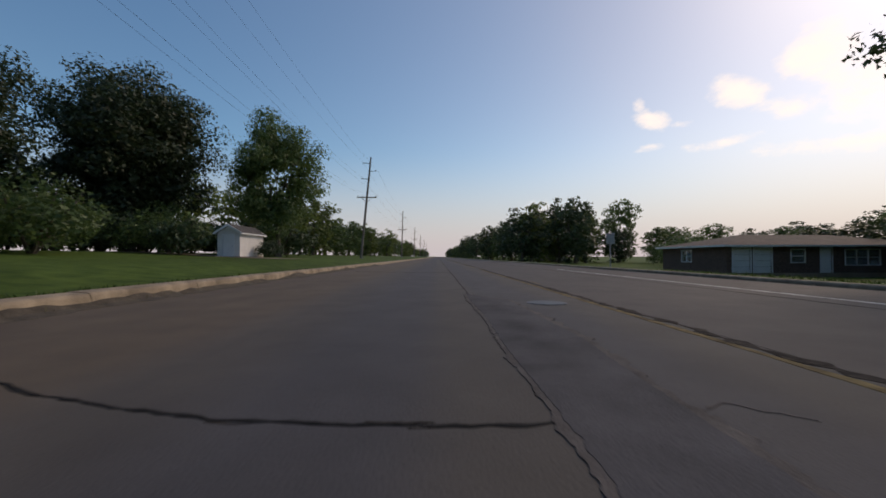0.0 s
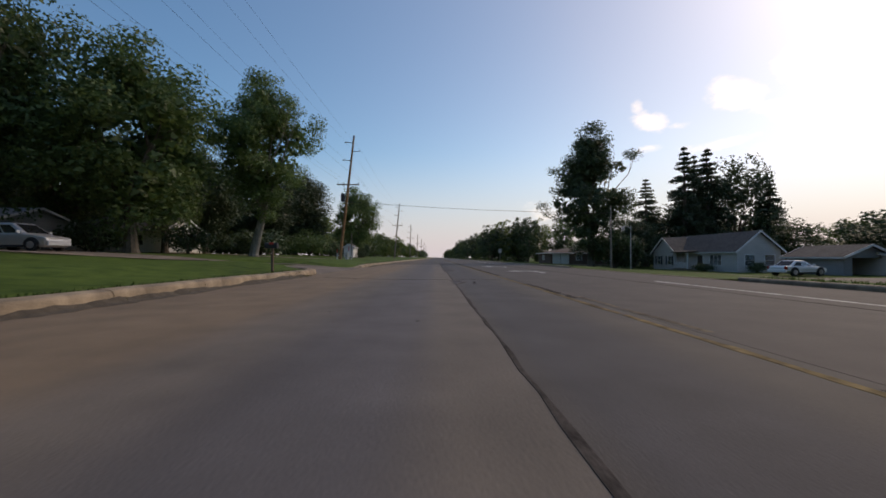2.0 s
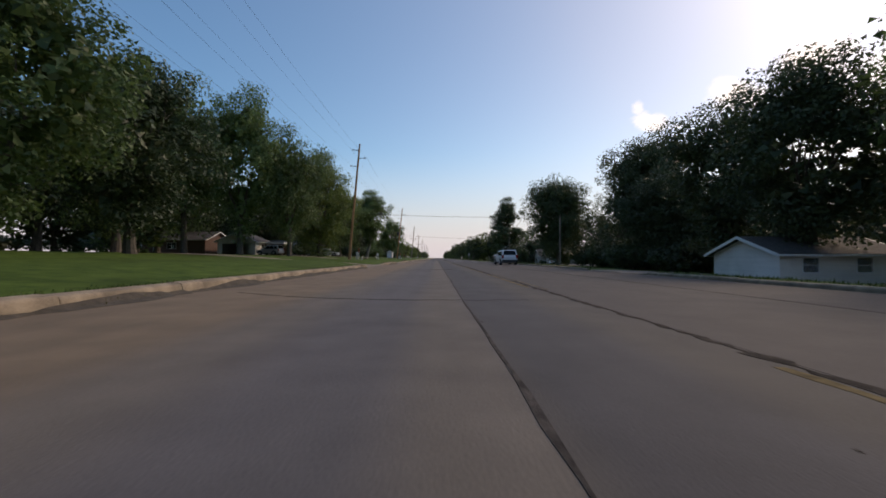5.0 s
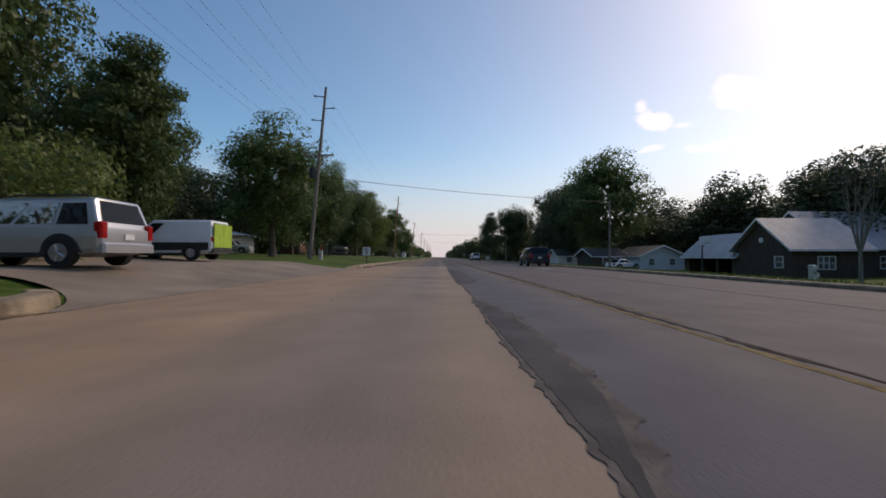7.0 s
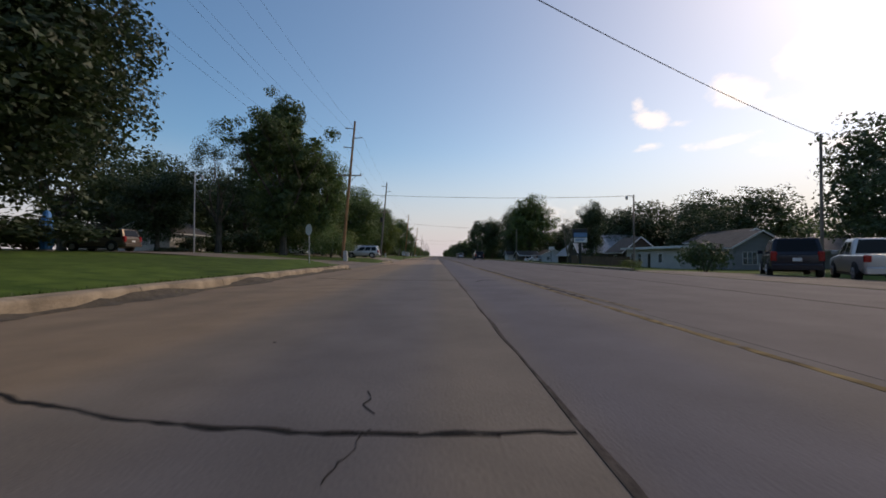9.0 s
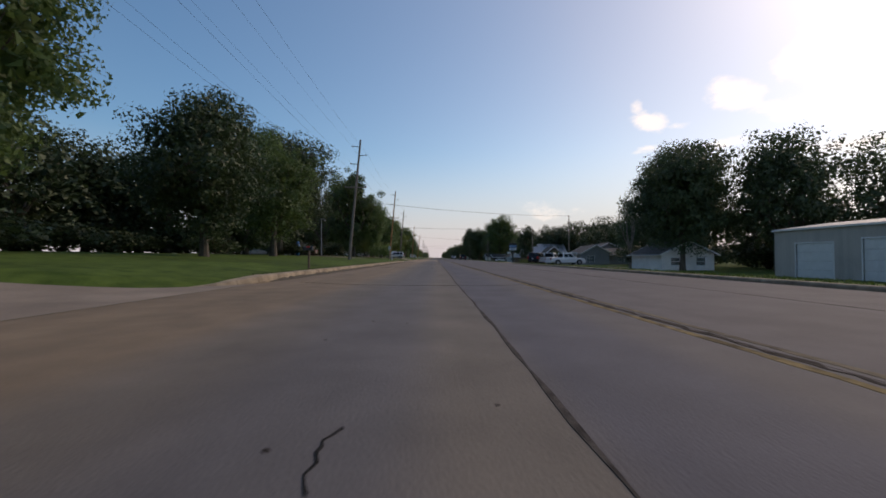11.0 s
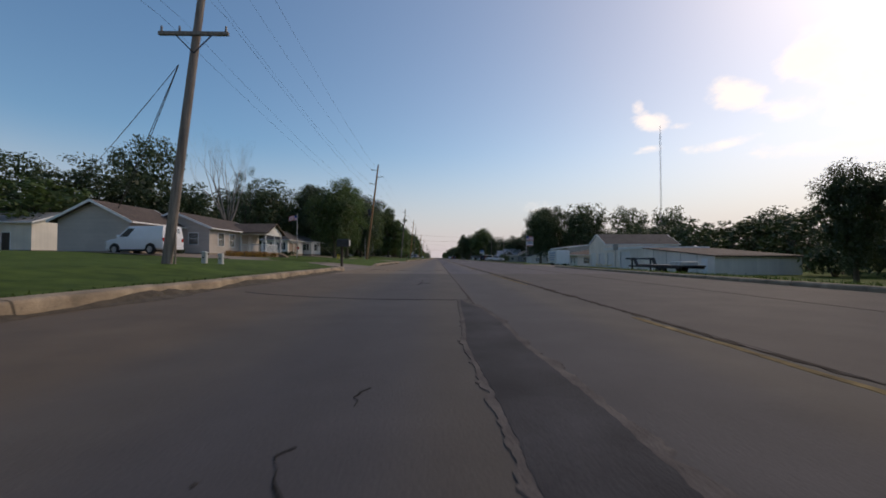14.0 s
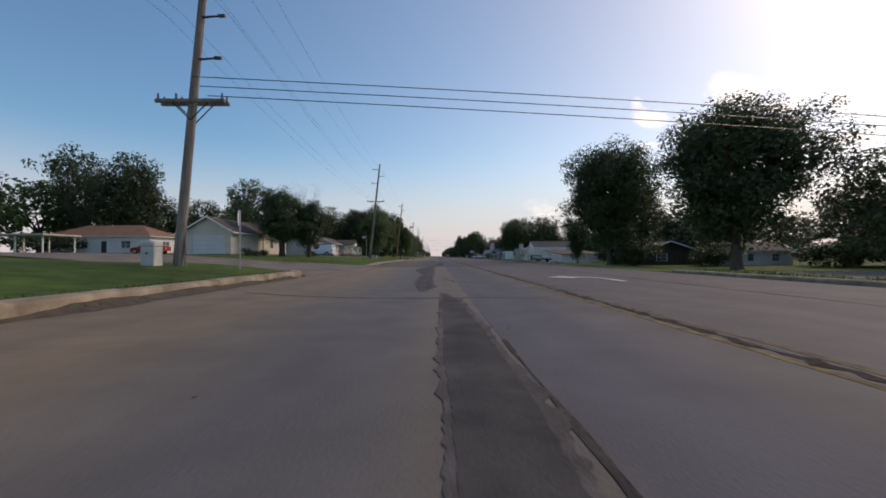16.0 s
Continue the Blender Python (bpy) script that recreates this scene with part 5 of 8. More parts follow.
# dark asphalt patches along the joint
PATCHES = [[(0.74, 1.35, 9), (0.74, 1.5, 4), (0.75, 1.25, 0), (0.74, 1.3, -3), (0.75, 1.15, -6)], [(0.75, 1.2, -10), (0.74, 1.3, -15), (0.74, 1.25, -21), (0.75, 1.05, -25)],
           [(0.8, 1.0, -33.2), (0.74, 1.15, -34.4), (0.74, 1.1, -35.6)], [(0.74, 1.15, -141), (0.72, 1.3, -147), (0.7, 1.25, -152), (0.74, 1.2, -156)], [(0.78, 0.95, -160), (0.76, 1.05, -164), (0.78, 0.95, -167)]]
PATCHES += [[(0.5, 0.75, -328), (0.35, 0.85, -332), (0.4, 1.0, -335), (0.1, 0.8, -341), (0.08, 0.76, -347.5), (-0.1, 0.5, -350)], [(-0.25, 0.1, -350.2), (-0.8, -0.12, -355), (-1.2, -0.15, -359), (-0.9, -0.12, -362), (-0.5, -0.12, -366), (-0.58, -0.14, -371), (-0.3, 0.1, -374.5)],
           [(0.2, 0.42, -375), (0.12, 0.6, -380), (0.15, 0.62, -384), (0.2, 0.55, -390)]]
for rows in PATCHES:
    if rows[0][2] > -200:
        rows = [(l - 0.07, r, y) for l, r, y in rows]
    fine, outer = [], []
    for (l0, r0, y0), (l1, r1, y1) in zip(rows, rows[1:]):
        n_ = max(4, int((y0 - y1) / 0.035))
        for s_ in range(n_):
            k = s_ / n_
            y = y0 + (y1 - y0) * k
            wob = [noise.noise(Vector((p, y * q, p * 3))) for p, q in ((1, 0.45), (2, 0.5), (3, 9.0), (4, 8.0), (5, 2.3), (6, 2.3), (7, 25.0), (8, 25.0))]
            l, r = l0 + (l1 - l0) * k + 0.05 * wob[0] + 0.022 * wob[2] + 0.009 * wob[6], r0 + (r1 - r0) * k + 0.07 * wob[1] + 0.025 * wob[3] + 0.012 * wob[7]
            thin = ease(0.0, 1.6, rows[0][2] - y) * ease(0.0, 1.6, y - rows[-1][2])
            r = l + (r - l) * (0.08 + 0.92 * thin)
            fine.append((l, max(l + 0.03, r), y))
            outer.append((l - 0.03 - 0.07 * abs(wob[4]) - 0.05 * abs(wob[3]) - 0.04 * abs(wob[7]), max(l + 0.03, r) + 0.04 + 0.12 * abs(wob[5]) + 0.06 * abs(wob[2]) + 0.05 * abs(wob[6]), y))
    part("patch_margin", band(outer, 0.0065), SMEAR, road, "thin worn margin of an asphalt patch")
    part("asphalt_patch", band(fine, 0.009), ASPHALT if rows[0][2] > -300 else ASPHALT_DARK if rows[0][2] > -345 else ASPHALT_WORN, road, "dark asphalt patch along the joint")
cover = thing("manhole_cover", "round dark iron manhole cover set in the road", "manhole cover", at=(2.0, 7.2, 0))
part("rim", Shape().disc(0, 0, 0, 0.36, 0.012, "z", 24), DARK_METAL, cover)
part("lid", Shape().disc(0, 0, 0.002, 0.32, 0.016, "z", 24), DARK_METAL, cover)

# kerbs: cast lengths with open joints
PROFILE = [(0.0, -0.28), (0.0, 0.05), (-0.035, 0.19), (-0.06, 0.23), (-0.11, 0.25), (-0.4, 0.262), (-0.44, 0.24), (-0.44, -0.28)]
stone = Shape().prism(PROFILE, "y", 0.0, 2.98).mesh("kerb_length", KERB)
PROFILE_R = [(0.0, -0.28), (0.0, 0.09), (0.03, 0.13), (0.08, 0.145), (0.2, 0.145), (0.22, 0.12), (0.22, -0.28)]
stone_r = Shape().prism(PROFILE_R, "y", 0.0, 2.98).mesh("kerb_length", KERB)
drop = Shape().loft([[(u, 0.0, v) for u, v in PROFILE], [(u, 1.1, v if v < 0 else v * 0.12) for u, v in PROFILE]]).mesh("kerb_end", KERB)


def kerb_runs(gaps, y0, y1):
    runs, y = [], y1
    for a, b in sorted(gaps, reverse=True):
        runs.append((b, y))
        y = a
    runs.append((y0, y))
    return runs


def kerb_corner(k, cx, cy, r, sign):
    """Curved kerb lengths round a corner, the last one dropping to the paving."""
    n = max(2, int(r * 1.25 / 1.3))
    for q in range(n):
        rings = []
        for e in range(5):
            f = (q + e / 4 * 0.985) / n
            th, low = f * 1.35, 1 - 0.82 * (ease(0.72, 1.0, f) if sign > 0 else ease(0.0, 0.5, f))
            rings.append([(cx + (r + u) * math.cos(th), cy + sign * (r + u) * math.sin(th), v if v < 0 else v * low) for u, v in PROFILE])
        part("kerb_length", Shape().loft(rings), KERB, k)


for nm, x, gaps, me, label in (("kerb_left", KERB_L, GAPS_L, stone, "weathered concrete kerb along the lawn, curving into the drives"), ("kerb_right", KERB_R, GAPS_R, stone_r, "low concrete kerb on the far side of the road")):
    k = thing(nm, label, "kerb", kind="structure", at=(0, 0, 0))
    for a, b in kerb_runs(gaps, -437, 90):
        n = max(1, round((b - a) / 3.0))
        for q in range(n):
            s = part("kerb_length", me, None, k)
            s.location, s.scale = (x + rng.uniform(-0.012, 0.012), a + (b - a) * q / n, rng.uniform(-0.015, 0.006)), (1, (b - a) / n / 3.0, 1)
    if nm == "kerb_left":
        for (a, b), (ra, rb) in zip(GAPS_L, CORNER_L):
            kerb_corner(k, x - ra, a, ra, 1)
            kerb_corner(k, x - rb, b, rb, -1)
    part("kerb_far_run", moved(Shape().prism(PROFILE if nm == "kerb_left" else PROFILE_R, "y", 90.1, 900), pose(x, 0, 0)), KERB, k)

# drives and side streets
for i, (x1, mat, label) in enumerate(((-30, SIDE_ROAD, "broad pale driveway apron"), (-26, CONCRETE_PALE, "pale concrete driveway apron"), (-38, CONCRETE_PALE, "pale concrete driveway apron"), (-20, CONCRETE_PALE, "pale gravelly parking apron"),
                                      (-140, SIDE_ROAD, "side street joining the road"), (-24, CONCRETE_PALE, "pale concrete driveway apron"), (-24, CONCRETE_PALE, "pale concrete driveway apron"), (-140, SIDE_ROAD, "side street joining the road"))):
    solid("driveway", apron(x1, i, 0.03), mat, label, "driveway", kind="structure", smooth=True)
for x1, (a, b), mat, label in ((140, GAPS_R[0], SIDE_ROAD, "side street joining the road"), (30, GAPS_R[1], CONCRETE_PALE, "short pale paved driveway"), (32, GAPS_R[2], SIDE_ROAD, "grey paved parking apron"), (27, GAPS_R[3], SIDE_ROAD, "grey paved yard entrance"), (140, GAPS_R[4], SIDE_ROAD, "side street joining the road")):
    solid("driveway", sheet(KERB_R, x1, a + 0.3, b - 0.3, 0.012, 14), mat, label, "driveway", kind="structure", smooth=True)
solid("path", sheet(-40, -11.5, -2.2, 0.4, 0.045, 12, 0.6), CONCRETE_PALE, "pale drive across the lawn", "driveway", kind="structure", smooth=True)
solid("path", sheet(-34, -13, -25.5, -23.2, 0.045, 12, 0.6), CONCRETE_PALE, "pale drive across the lawn", "driveway", kind="structure", smooth=True)
solid("path", sheet(-24.5, -16, -307.5, -296.2, 0.05, 12, 0.6), CONCRETE_PALE, "pale drive before the beige garage", "driveway", kind="structure", smooth=True)
solid("path", sheet(-34, -22, -52.5, -44.6, 0.05, 12, 0.6), CONCRETE_PALE, "pale parking pad before the awning", "driveway", kind="structure", smooth=True)
solid("path", sheet(-30, -11.5, 32.5, 36.5, 0.045, 12, 0.6), CONCRETE_PALE, "pale drive to the garage", "driveway", kind="structure", smooth=True)

# ---- trees ----
T_L, T_R = "trees along the lawns", "trees on the far side"
plant("maple", -17.8, 45, 17.0, 10.7, "rounded leafy green maple", T_L)
plant("dense_oak", -30.5, 40, 20.0, 15.0, "broad dark tree with full crown", T_L)
plant("bush_dense", -41, 37, 7.0, 11, "tall dark undergrowth below the trees", "shrubs")
plant("bush_dense", -25.5, 41, 5.0, 9, "tall dark undergrowth below the trees", "shrubs")
plant("oak", -46, 38, 18.5, 15, "dark green broad tree", T_L)
plant("maple_b", -38, 52, 17, 13, "broad leafy maple with full crown", T_L)
plant("cottonwood", -19.9, -3.7, 21.4, 11.2, "tall cottonwood with leaning pale trunk", T_L)
plant("maple", -25.2, -14.3, 18.8, 15.0, "dense round maple beside a drive", T_L)
plant("oak", -33, 10, 17, 13, "dark green broad tree", T_L)
plant("oak_b", -29, 22, 15, 11, "dark green broad tree", T_L)
plant("maple", -40, -4, 17, 12, "dark green broad tree behind a house", T_L)
plant("willow", -22.2, -42.9, 22.0, 15.4, "tall pale green soft-leaved tree", T_L)
plant("maple_b", -38.5, -58, 29, 14, "tall broad maple shading a house", T_L)
plant("maple", -29.5, -59, 27, 13, "tall broad maple shading a house", T_L)
plant("maple_b", -23, -56.5, 22, 10, "broad maple at the edge of a drive", T_L)
plant("maple", -33, -78, 21, 13, "broad maple on the lawn", T_L)
plant("oak", -24, -88, 18, 12, "dark green broad tree", T_L)
plant("maple", -21, -101, 17, 11, "leafy maple near the road", T_L)
plant("oak", -36, -92, 20, 13, "dark green broad tree", T_L)
plant("maple_b", -18.7, -122.8, 17.0, 11.5, "full leafy maple beside a drive", T_L)
plant("maple", -33, -127, 22, 12, "tall leafy green maple tree", T_L)
plant("oak", -40, -132, 20, 14, "dark green broad tree", T_L)
plant("poplar", -19.5, -142.5, 16.7, 6.5, "narrow pointed dark green tree", T_L)
plant("maple", -27.5, -146, 25.5, 12.5, "tall leafy green maple tree", T_L)
plant("poplar", -21.0, -160.7, 26.0, 10.5, "tall pointed poplar with dense leaves", T_L)
plant("sparse", -28.7, -162.8, 19.0, 9.8, "thin-leaved tree with open branches", T_L)
plant("maple", -16.4, -157.5, 17.5, 7.6, "leafy tree at the street corner", T_L)
plant("oak", -43, -160, 14, 12, "dark green broad tree", T_L)
plant("oak_b", -34.5, -166, 12, 9, "leafy tree before a white house", T_L)
plant("dense_oak", -28.4, -190.5, 25, 19, "dark dense tree on the lawn", T_L)
plant("bush_dense", -33, -196.5, 6.5, 10, "dark undergrowth below the dense trees", "shrubs")
plant("bush_dense", -38, -202, 8, 11, "dark undergrowth below the dense trees", "shrubs")
plant("bush_dense", -27, -189, 4.0, 9, "dark undergrowth below the dense trees", "shrubs")
plant("oak", -39, -205, 19, 13, "dark green broad tree", T_L)
plant("maple", -31, -198, 22, 14, "dark dense tree on the lawn", T_L)
plant("maple_b", -21.7, -210, 18.0, 13.0, "broad leafy green maple tree", T_L)
plant("oak", -20, -229, 16.5, 11, "dark green broad tree", T_L)
plant("maple", -19.5, -248, 18.0, 10, "full leafy green maple tree", T_L)
plant("oak", -26, -252, 17, 10, "dark green broad tree", T_L)
plant("maple_b", -17.6, -266.5, 14.0, 8.4, "dense maple in front of a white house", T_L)
plant("maple_b", -34.6, -18, 24.5, 13.5, "tall broad maple behind parked cars", T_L)
plant("maple_b", -30, -3, 17, 10.5, "leafy maple hiding a white house", T_L)
plant("oak", -36.5, -248, 18.5, 12, "dark dense tree behind a white house", T_L)
plant("maple", -30, -242, 17.5, 11, "dark dense tree behind a white house", T_L)
plant("dead", -40.2, -258.6, 26.5, 16, "bare dead tree with thin grey branches", T_L)
plant("sparse", -39, -252, 20, 7.5, "thin tree with open branches", T_L)
plant("oak_b", -64, -246, 30, 15, "tall dark tree behind the houses", T_L)
plant("oak_b", -62, -276, 17.5, 13, "tall dark tree behind the houses", T_L)
plant("oak", -54, -272, 17, 12, "tall dark tree behind the houses", T_L)
plant("oak", -71, -280, 17.5, 13, "tall dark tree behind the houses", T_L)
plant("oak", -46, -262, 15, 11, "dark tree behind a house", T_L)
plant("pear", -21, -329, 10.8, 6.6, "dense rounded ornamental tree on the lawn", T_L)
plant("pear", -17.9, -327, 9.3, 5.2, "small dense rounded ornamental tree", T_L)
plant("oak_b", -64, -298, 25, 13, "tall dark tree behind the houses", T_L)
plant("oak_b", -80, -294, 27, 15, "tall dark tree behind the houses", T_L)
plant("sparse", -73, -300, 23, 8, "thin tree with open branches", T_L)
plant("bush_dense", 26.8, 11, 6.0, 8, "dark undergrowth below the tall oak", "shrubs")
plant("tall_oak", 23.5, 11.7, 21.8, 12.2, "tall dark oak with gaps in its crown", T_R)
plant("far_tree_c", 47, 133, 19, 13, "leafy tree catching the light", T_R)
plant("far_tree", 52, 113, 18.5, 12, "leafy tree catching the light", T_R)
plant("far_tree_c", 23, 97, 14, 9.5, "pale green willow-like tree", T_R)
plant("far_tree_b", 32, 104, 17, 11, "dark green tree on the wooded edge", T_R)
plant("spruce", 44.3, 21.9, 21.0, 11.0, "tall dark spruce behind a house", T_R)
plant("spruce_b", 50.5, 25, 21.5, 11.5, "tall dark spruce behind a house", T_R)
plant("spruce", 38.5, 24, 15.5, 9.5, "dark spruce on the wooded edge", T_R)
plant("oak", 58, 27, 20.5, 14, "dark broad tree behind a house", T_R)
plant("spruce", 47.4, 24, 20.0, 10.5, "tall dark spruce behind a house", T_R)
plant("spruce_b", 61.5, 24, 16, 9, "tall dark spruce behind a house", T_R)
plant("dense_oak", 24.8, -40, 18.0, 12.0, "large dark oak with dense crown", T_R)
plant("sparse", 33.8, -46, 16.5, 8, "thin tree with open branches", T_R)
plant("dense_oak", 33.0, -58.5, 21.0, 13, "large dark tree against the sky", T_R)
plant("dense_oak", 30, -70, 12.5, 11, "dark broad tree on the wooded edge", T_R)
plant("oak_b", 28, -82, 17, 12, "dark broad tree on the wooded edge", T_R)
plant("oak", 26, -93, 16, 11, "dark broad tree on the wooded edge", T_R)
plant("maple", 25.9, -105.3, 17.8, 14.0, "broad leafy tree beside the houses", T_R)
plant("oak", 45, -108, 14, 12, "dark tree behind the houses", T_R)
plant("oak_b", 50, -122, 15, 13, "dark tree behind the houses", T_R)
plant("oak", 56, -132, 15, 13, "dark tree behind the houses", T_R)
plant("oak_b", 26.6, -148.3, 10.8, 5.4, "small tree with open crown", T_R)
plant("dead", 23, -146.5, 8.6, 3.6, "small bare tree with thin twigs", T_R)
plant("oak_b", 47, -147, 10, 11, "dark tree behind the office", T_R)
plant("oak", 57, -147, 13.5, 13, "dark tree behind the office", T_R)
plant("oak", 46, -176, 16.5, 12, "dark tree behind the houses", T_R)
plant("oak_b", 57, -180, 18, 13, "dark tree behind the houses", T_R)
plant("oak", 42, -182, 10, 9, "dark tree behind parked cars", T_R)
plant("spruce_b", 60, -160, 14, 7, "dark spruce behind the houses", T_R)
plant("oak", 35, -204, 18.5, 11, "dense dark tree on the wooded edge", T_R)
plant("oak_b", 32.5, -212, 17, 11, "dense dark tree on the wooded edge", T_R)
plant("oak", 43.5, -214, 18, 11, "dense dark tree on the wooded edge", T_R)
plant("oak_b", 38, -207, 19, 13, "dense dark tree on the wooded edge", T_R)
plant("oak", 49, -210, 18.5, 13, "dense dark tree on the wooded edge", T_R)
plant("oak_b", 60, -212, 18, 13, "dense dark tree on the wooded edge", T_R)
plant("oak", 71, -215, 17, 13, "dense dark tree on the wooded edge", T_R)
plant("dead", 31, -201, 12, 6, "bare twiggy tree among others", T_R)
plant("oak", 60, -268, 10, 12, "dark tree behind the white building", T_R)
plant("oak_b", 72, -270, 11, 12, "dark tree behind the white building", T_R)
plant("oak", 84, -272, 11, 13, "dark tree behind the white building", T_R)
plant("oak_b", 52, -296, 11, 11, "dark tree behind the white building", T_R)
plant("oak", 62, -300, 12, 12, "dark tree behind the white building", T_R)
plant("dense_oak", 26.6, -323.5, 19.0, 13.6, "large dark shade tree with full crown", T_R)
plant("oak_b", 25.7, -312, 7.3, 4.5, "small young tree on the verge", T_R)
plant("oak", 33, -318, 14, 11, "dark shade tree beside a house", T_R)
plant("dense_oak", 33.0, -340.8, 18.7, 15.8, "very broad leafy tree", T_R)
plant("oak_b", 43, -347, 12, 10, "dark broad tree on the wooded edge", T_R)
plant("oak", 58, -330, 10, 12, "dark tree behind a house", T_R)
for x, y, top, w in ((34, 20, 7.5, 9), (41, 29, 10, 11), (50, 32, 12, 12), (60, 18, 7.5, 11), (68, 12, 6, 11)):
    plant("oak", x, y, top, w, "dark wooded edge behind the pale house", T_R)
for x, y, top, w in ((36, -100, 8.5, 11), (43, -104, 9.5, 11), (50, -111, 10.5, 12), (58, -119, 13.5, 13), (46, -123, 11.5, 11), (66, -126, 15, 14)):
    plant("oak_b", x, y, top, w, "dark tree behind the brown house", T_R)
for x, y, top, w in ((-78, -318, 18, 14), (-88, -326, 16, 13), (-68, -296, 22, 13)):
    plant("oak", x, y, top, w, "tall dark tree behind the ranch house", T_L)
for i in range(11):
    plant("bush_dark", -18.5 - 4.6 * i, 47 - 0.6 * i, 5.5 + 0.35 * i, 9, "dark undergrowth below the trees", "shrubs")
    plant("bush_dark", -40 - 5 * i, 24 - 3.0 * i, 6.0 + 0.2 * i, 9, "dark undergrowth behind the lawns", "shrubs")
plant("bush", -24, 36, 6.0, 9, "tall green undergrowth below the trees", "shrubs")
plant("bush_dark", -31, 33, 7, 10, "tall dark undergrowth below the trees", "shrubs")
plant("bush_dark", -38, 31, 6, 10, "tall dark undergrowth below the trees", "shrubs")
plant("bush_dark", -21.3, 33.5, 5.0, 4.6, "dark undergrowth beside the small garage", "shrubs")
plant("bush_dark", -15.7, 37.6, 2.9, 2.6, "dark shrub beside the small garage", "shrubs")
plant("bush_dark", -27, 14, 6, 10, "dark undergrowth below the trees", "shrubs")
plant("bush", -22, 22, 6, 9, "green undergrowth below the trees", "shrubs")
plant("bush_dark", -33, 3, 5, 8, "dark undergrowth below the trees", "shrubs")
plant("bush_dark", -23, 5, 5.5, 8, "dark undergrowth below the trees", "shrubs")
plant("bush_dark", -30, -28, 4.5, 7, "dark shrubs behind parked cars", "shrubs")
plant("bush_dark", -40, -24, 5, 8, "dark shrubs behind parked cars", "shrubs")
plant("bush_light", -19.5, -150, 8.5, 9.5, "bright green shrubby thicket", "shrubs")
plant("bush_light", -14.8, -153.5, 6.2, 6.5, "bright green shrubby thicket", "shrubs")
plant("bush", -24, -152, 8, 9, "green shrubby thicket by the drive", "shrubs")
plant("bush", -13.8, -163.4, 5.2, 6.0, "green shrubby thicket at the street corner", "shrubs")
plant("bush_dark", -27, -157, 6, 9, "dark undergrowth on the wooded edge", "shrubs")
plant("bush_dark", -32, -205, 5, 9, "dark undergrowth on the wooded edge", "shrubs")
plant("bush_dark", -28, -240, 4.5, 8, "dark undergrowth on the wooded edge", "shrubs")
plant("bush_light", -13.6, -255.5, 1.5, 1.3, "small round yellow-green bush", "shrubs")
plant("bush_dark", -23, -249.4, 2.6, 4.5, "dark shrub beside the white wing", "shrubs")
plant("bush_dense", 33, -200, 3.5, 8, "dark undergrowth on the wooded edge", "shrubs")
plant("bush_dark", 40, -203, 4.5, 10, "dark undergrowth on the wooded edge", "shrubs")
plant("bush_dark", 50, -205, 5, 11, "dark undergrowth on the wooded edge", "shrubs")
plant("bush_dark", 60, -207, 5, 11, "dark undergrowth on the wooded edge", "shrubs")
plant("bush_dark", -33, -165.4, 2.2, 5, "dark shrub before a white house", "shrubs")
plant("bush_dark", -32.8, -161.5, 4.4, 5, "tall dark shrub beside a white house", "shrubs")
plant("bush_dark", 32.2, -0.8, 0.5, 2.6, "dark shrubs before a pale house", "shrubs")
plant("bush_dark", 35.0, -5.2, 0.7, 2.2, "dark shrubs before a pale house", "shrubs")
plant("bush_dark", -38, -262, 4, 6, "dark shrub beside a house", "shrubs")
plant("bush_dark", 27.3, -176, 3.4, 5.0, "dark dense shrub beside the office", "shrubs")
plant("bush_dark", -33.6, -8, 5.5, 6, "dark undergrowth below the maples", "shrubs")
plant("bush_dark", -25, -7, 5, 5, "dark undergrowth below the maples", "shrubs")
plant("bush_light", 19.4, -176.5, 0.65, 2.6, "clipped yellow-green bush by the verge", "shrubs")
plant("bush_dense", 26, -36, 4.5, 7, "dark hedge below the oak", "shrubs")
plant("bush_dense", 31, -50, 3.5, 8, "dark undergrowth on the wooded edge", "shrubs")
plant("bush_dense", 28, -64, 3.5, 8, "dark undergrowth on the wooded edge", "shrubs")
plant("bush_dense", 28, -76, 3.5, 8, "dark undergrowth on the wooded edge", "shrubs")
for x, y, top, w in ((36.5, -300, 4.0, 6), (41, -301, 5.0, 7), (47, -303, 6, 9)):
    plant("bush_dark", x, y, top, w, "dark thicket beyond the white lean-to", "shrubs")
plant("bush_dense", 30, -324, 4, 9, "dark undergrowth below the shade tree", "shrubs")
plant("bush_dense", 39, -329, 3.0, 8, "dark undergrowth below the tree", "shrubs")
plant("bush_dark", 44, -45, 3.5, 9, "dark hedge below the trees", "shrubs")
plant("bush_dark", 53, -44, 3.5, 10, "dark hedge below the trees", "shrubs")
plant("bush_dense", 30, -44, 5.0, 8, "dark hedge below the oak", "shrubs")
plant("bush_dense", 36, -42, 3.5, 9, "dark hedge below the trees", "shrubs")
plant("bush_dark", 40, -52, 3.5, 9, "dark hedge below the trees", "shrubs")
plant("bush_dark", 39, -60, 3.5, 9, "dark hedge below the trees", "shrubs")
plant("bush_dark", 37, -68, 3.5, 9, "dark hedge below the trees", "shrubs")
plant("bush_dark", 46, -36, 3.5, 10, "dark hedge below the trees", "shrubs")
plant("bush_dark", 50, -56, 3.5, 10, "dark hedge below the trees", "shrubs")
plant("bush_dark", 48, -338, 3.5, 9, "dark hedge behind a house", "shrubs")
plant("bush_dark", 55, -343, 4, 10, "dark hedge behind a house", "shrubs")
plant("bush_dark", 62, -338, 4, 10, "dark hedge behind a house", "shrubs")
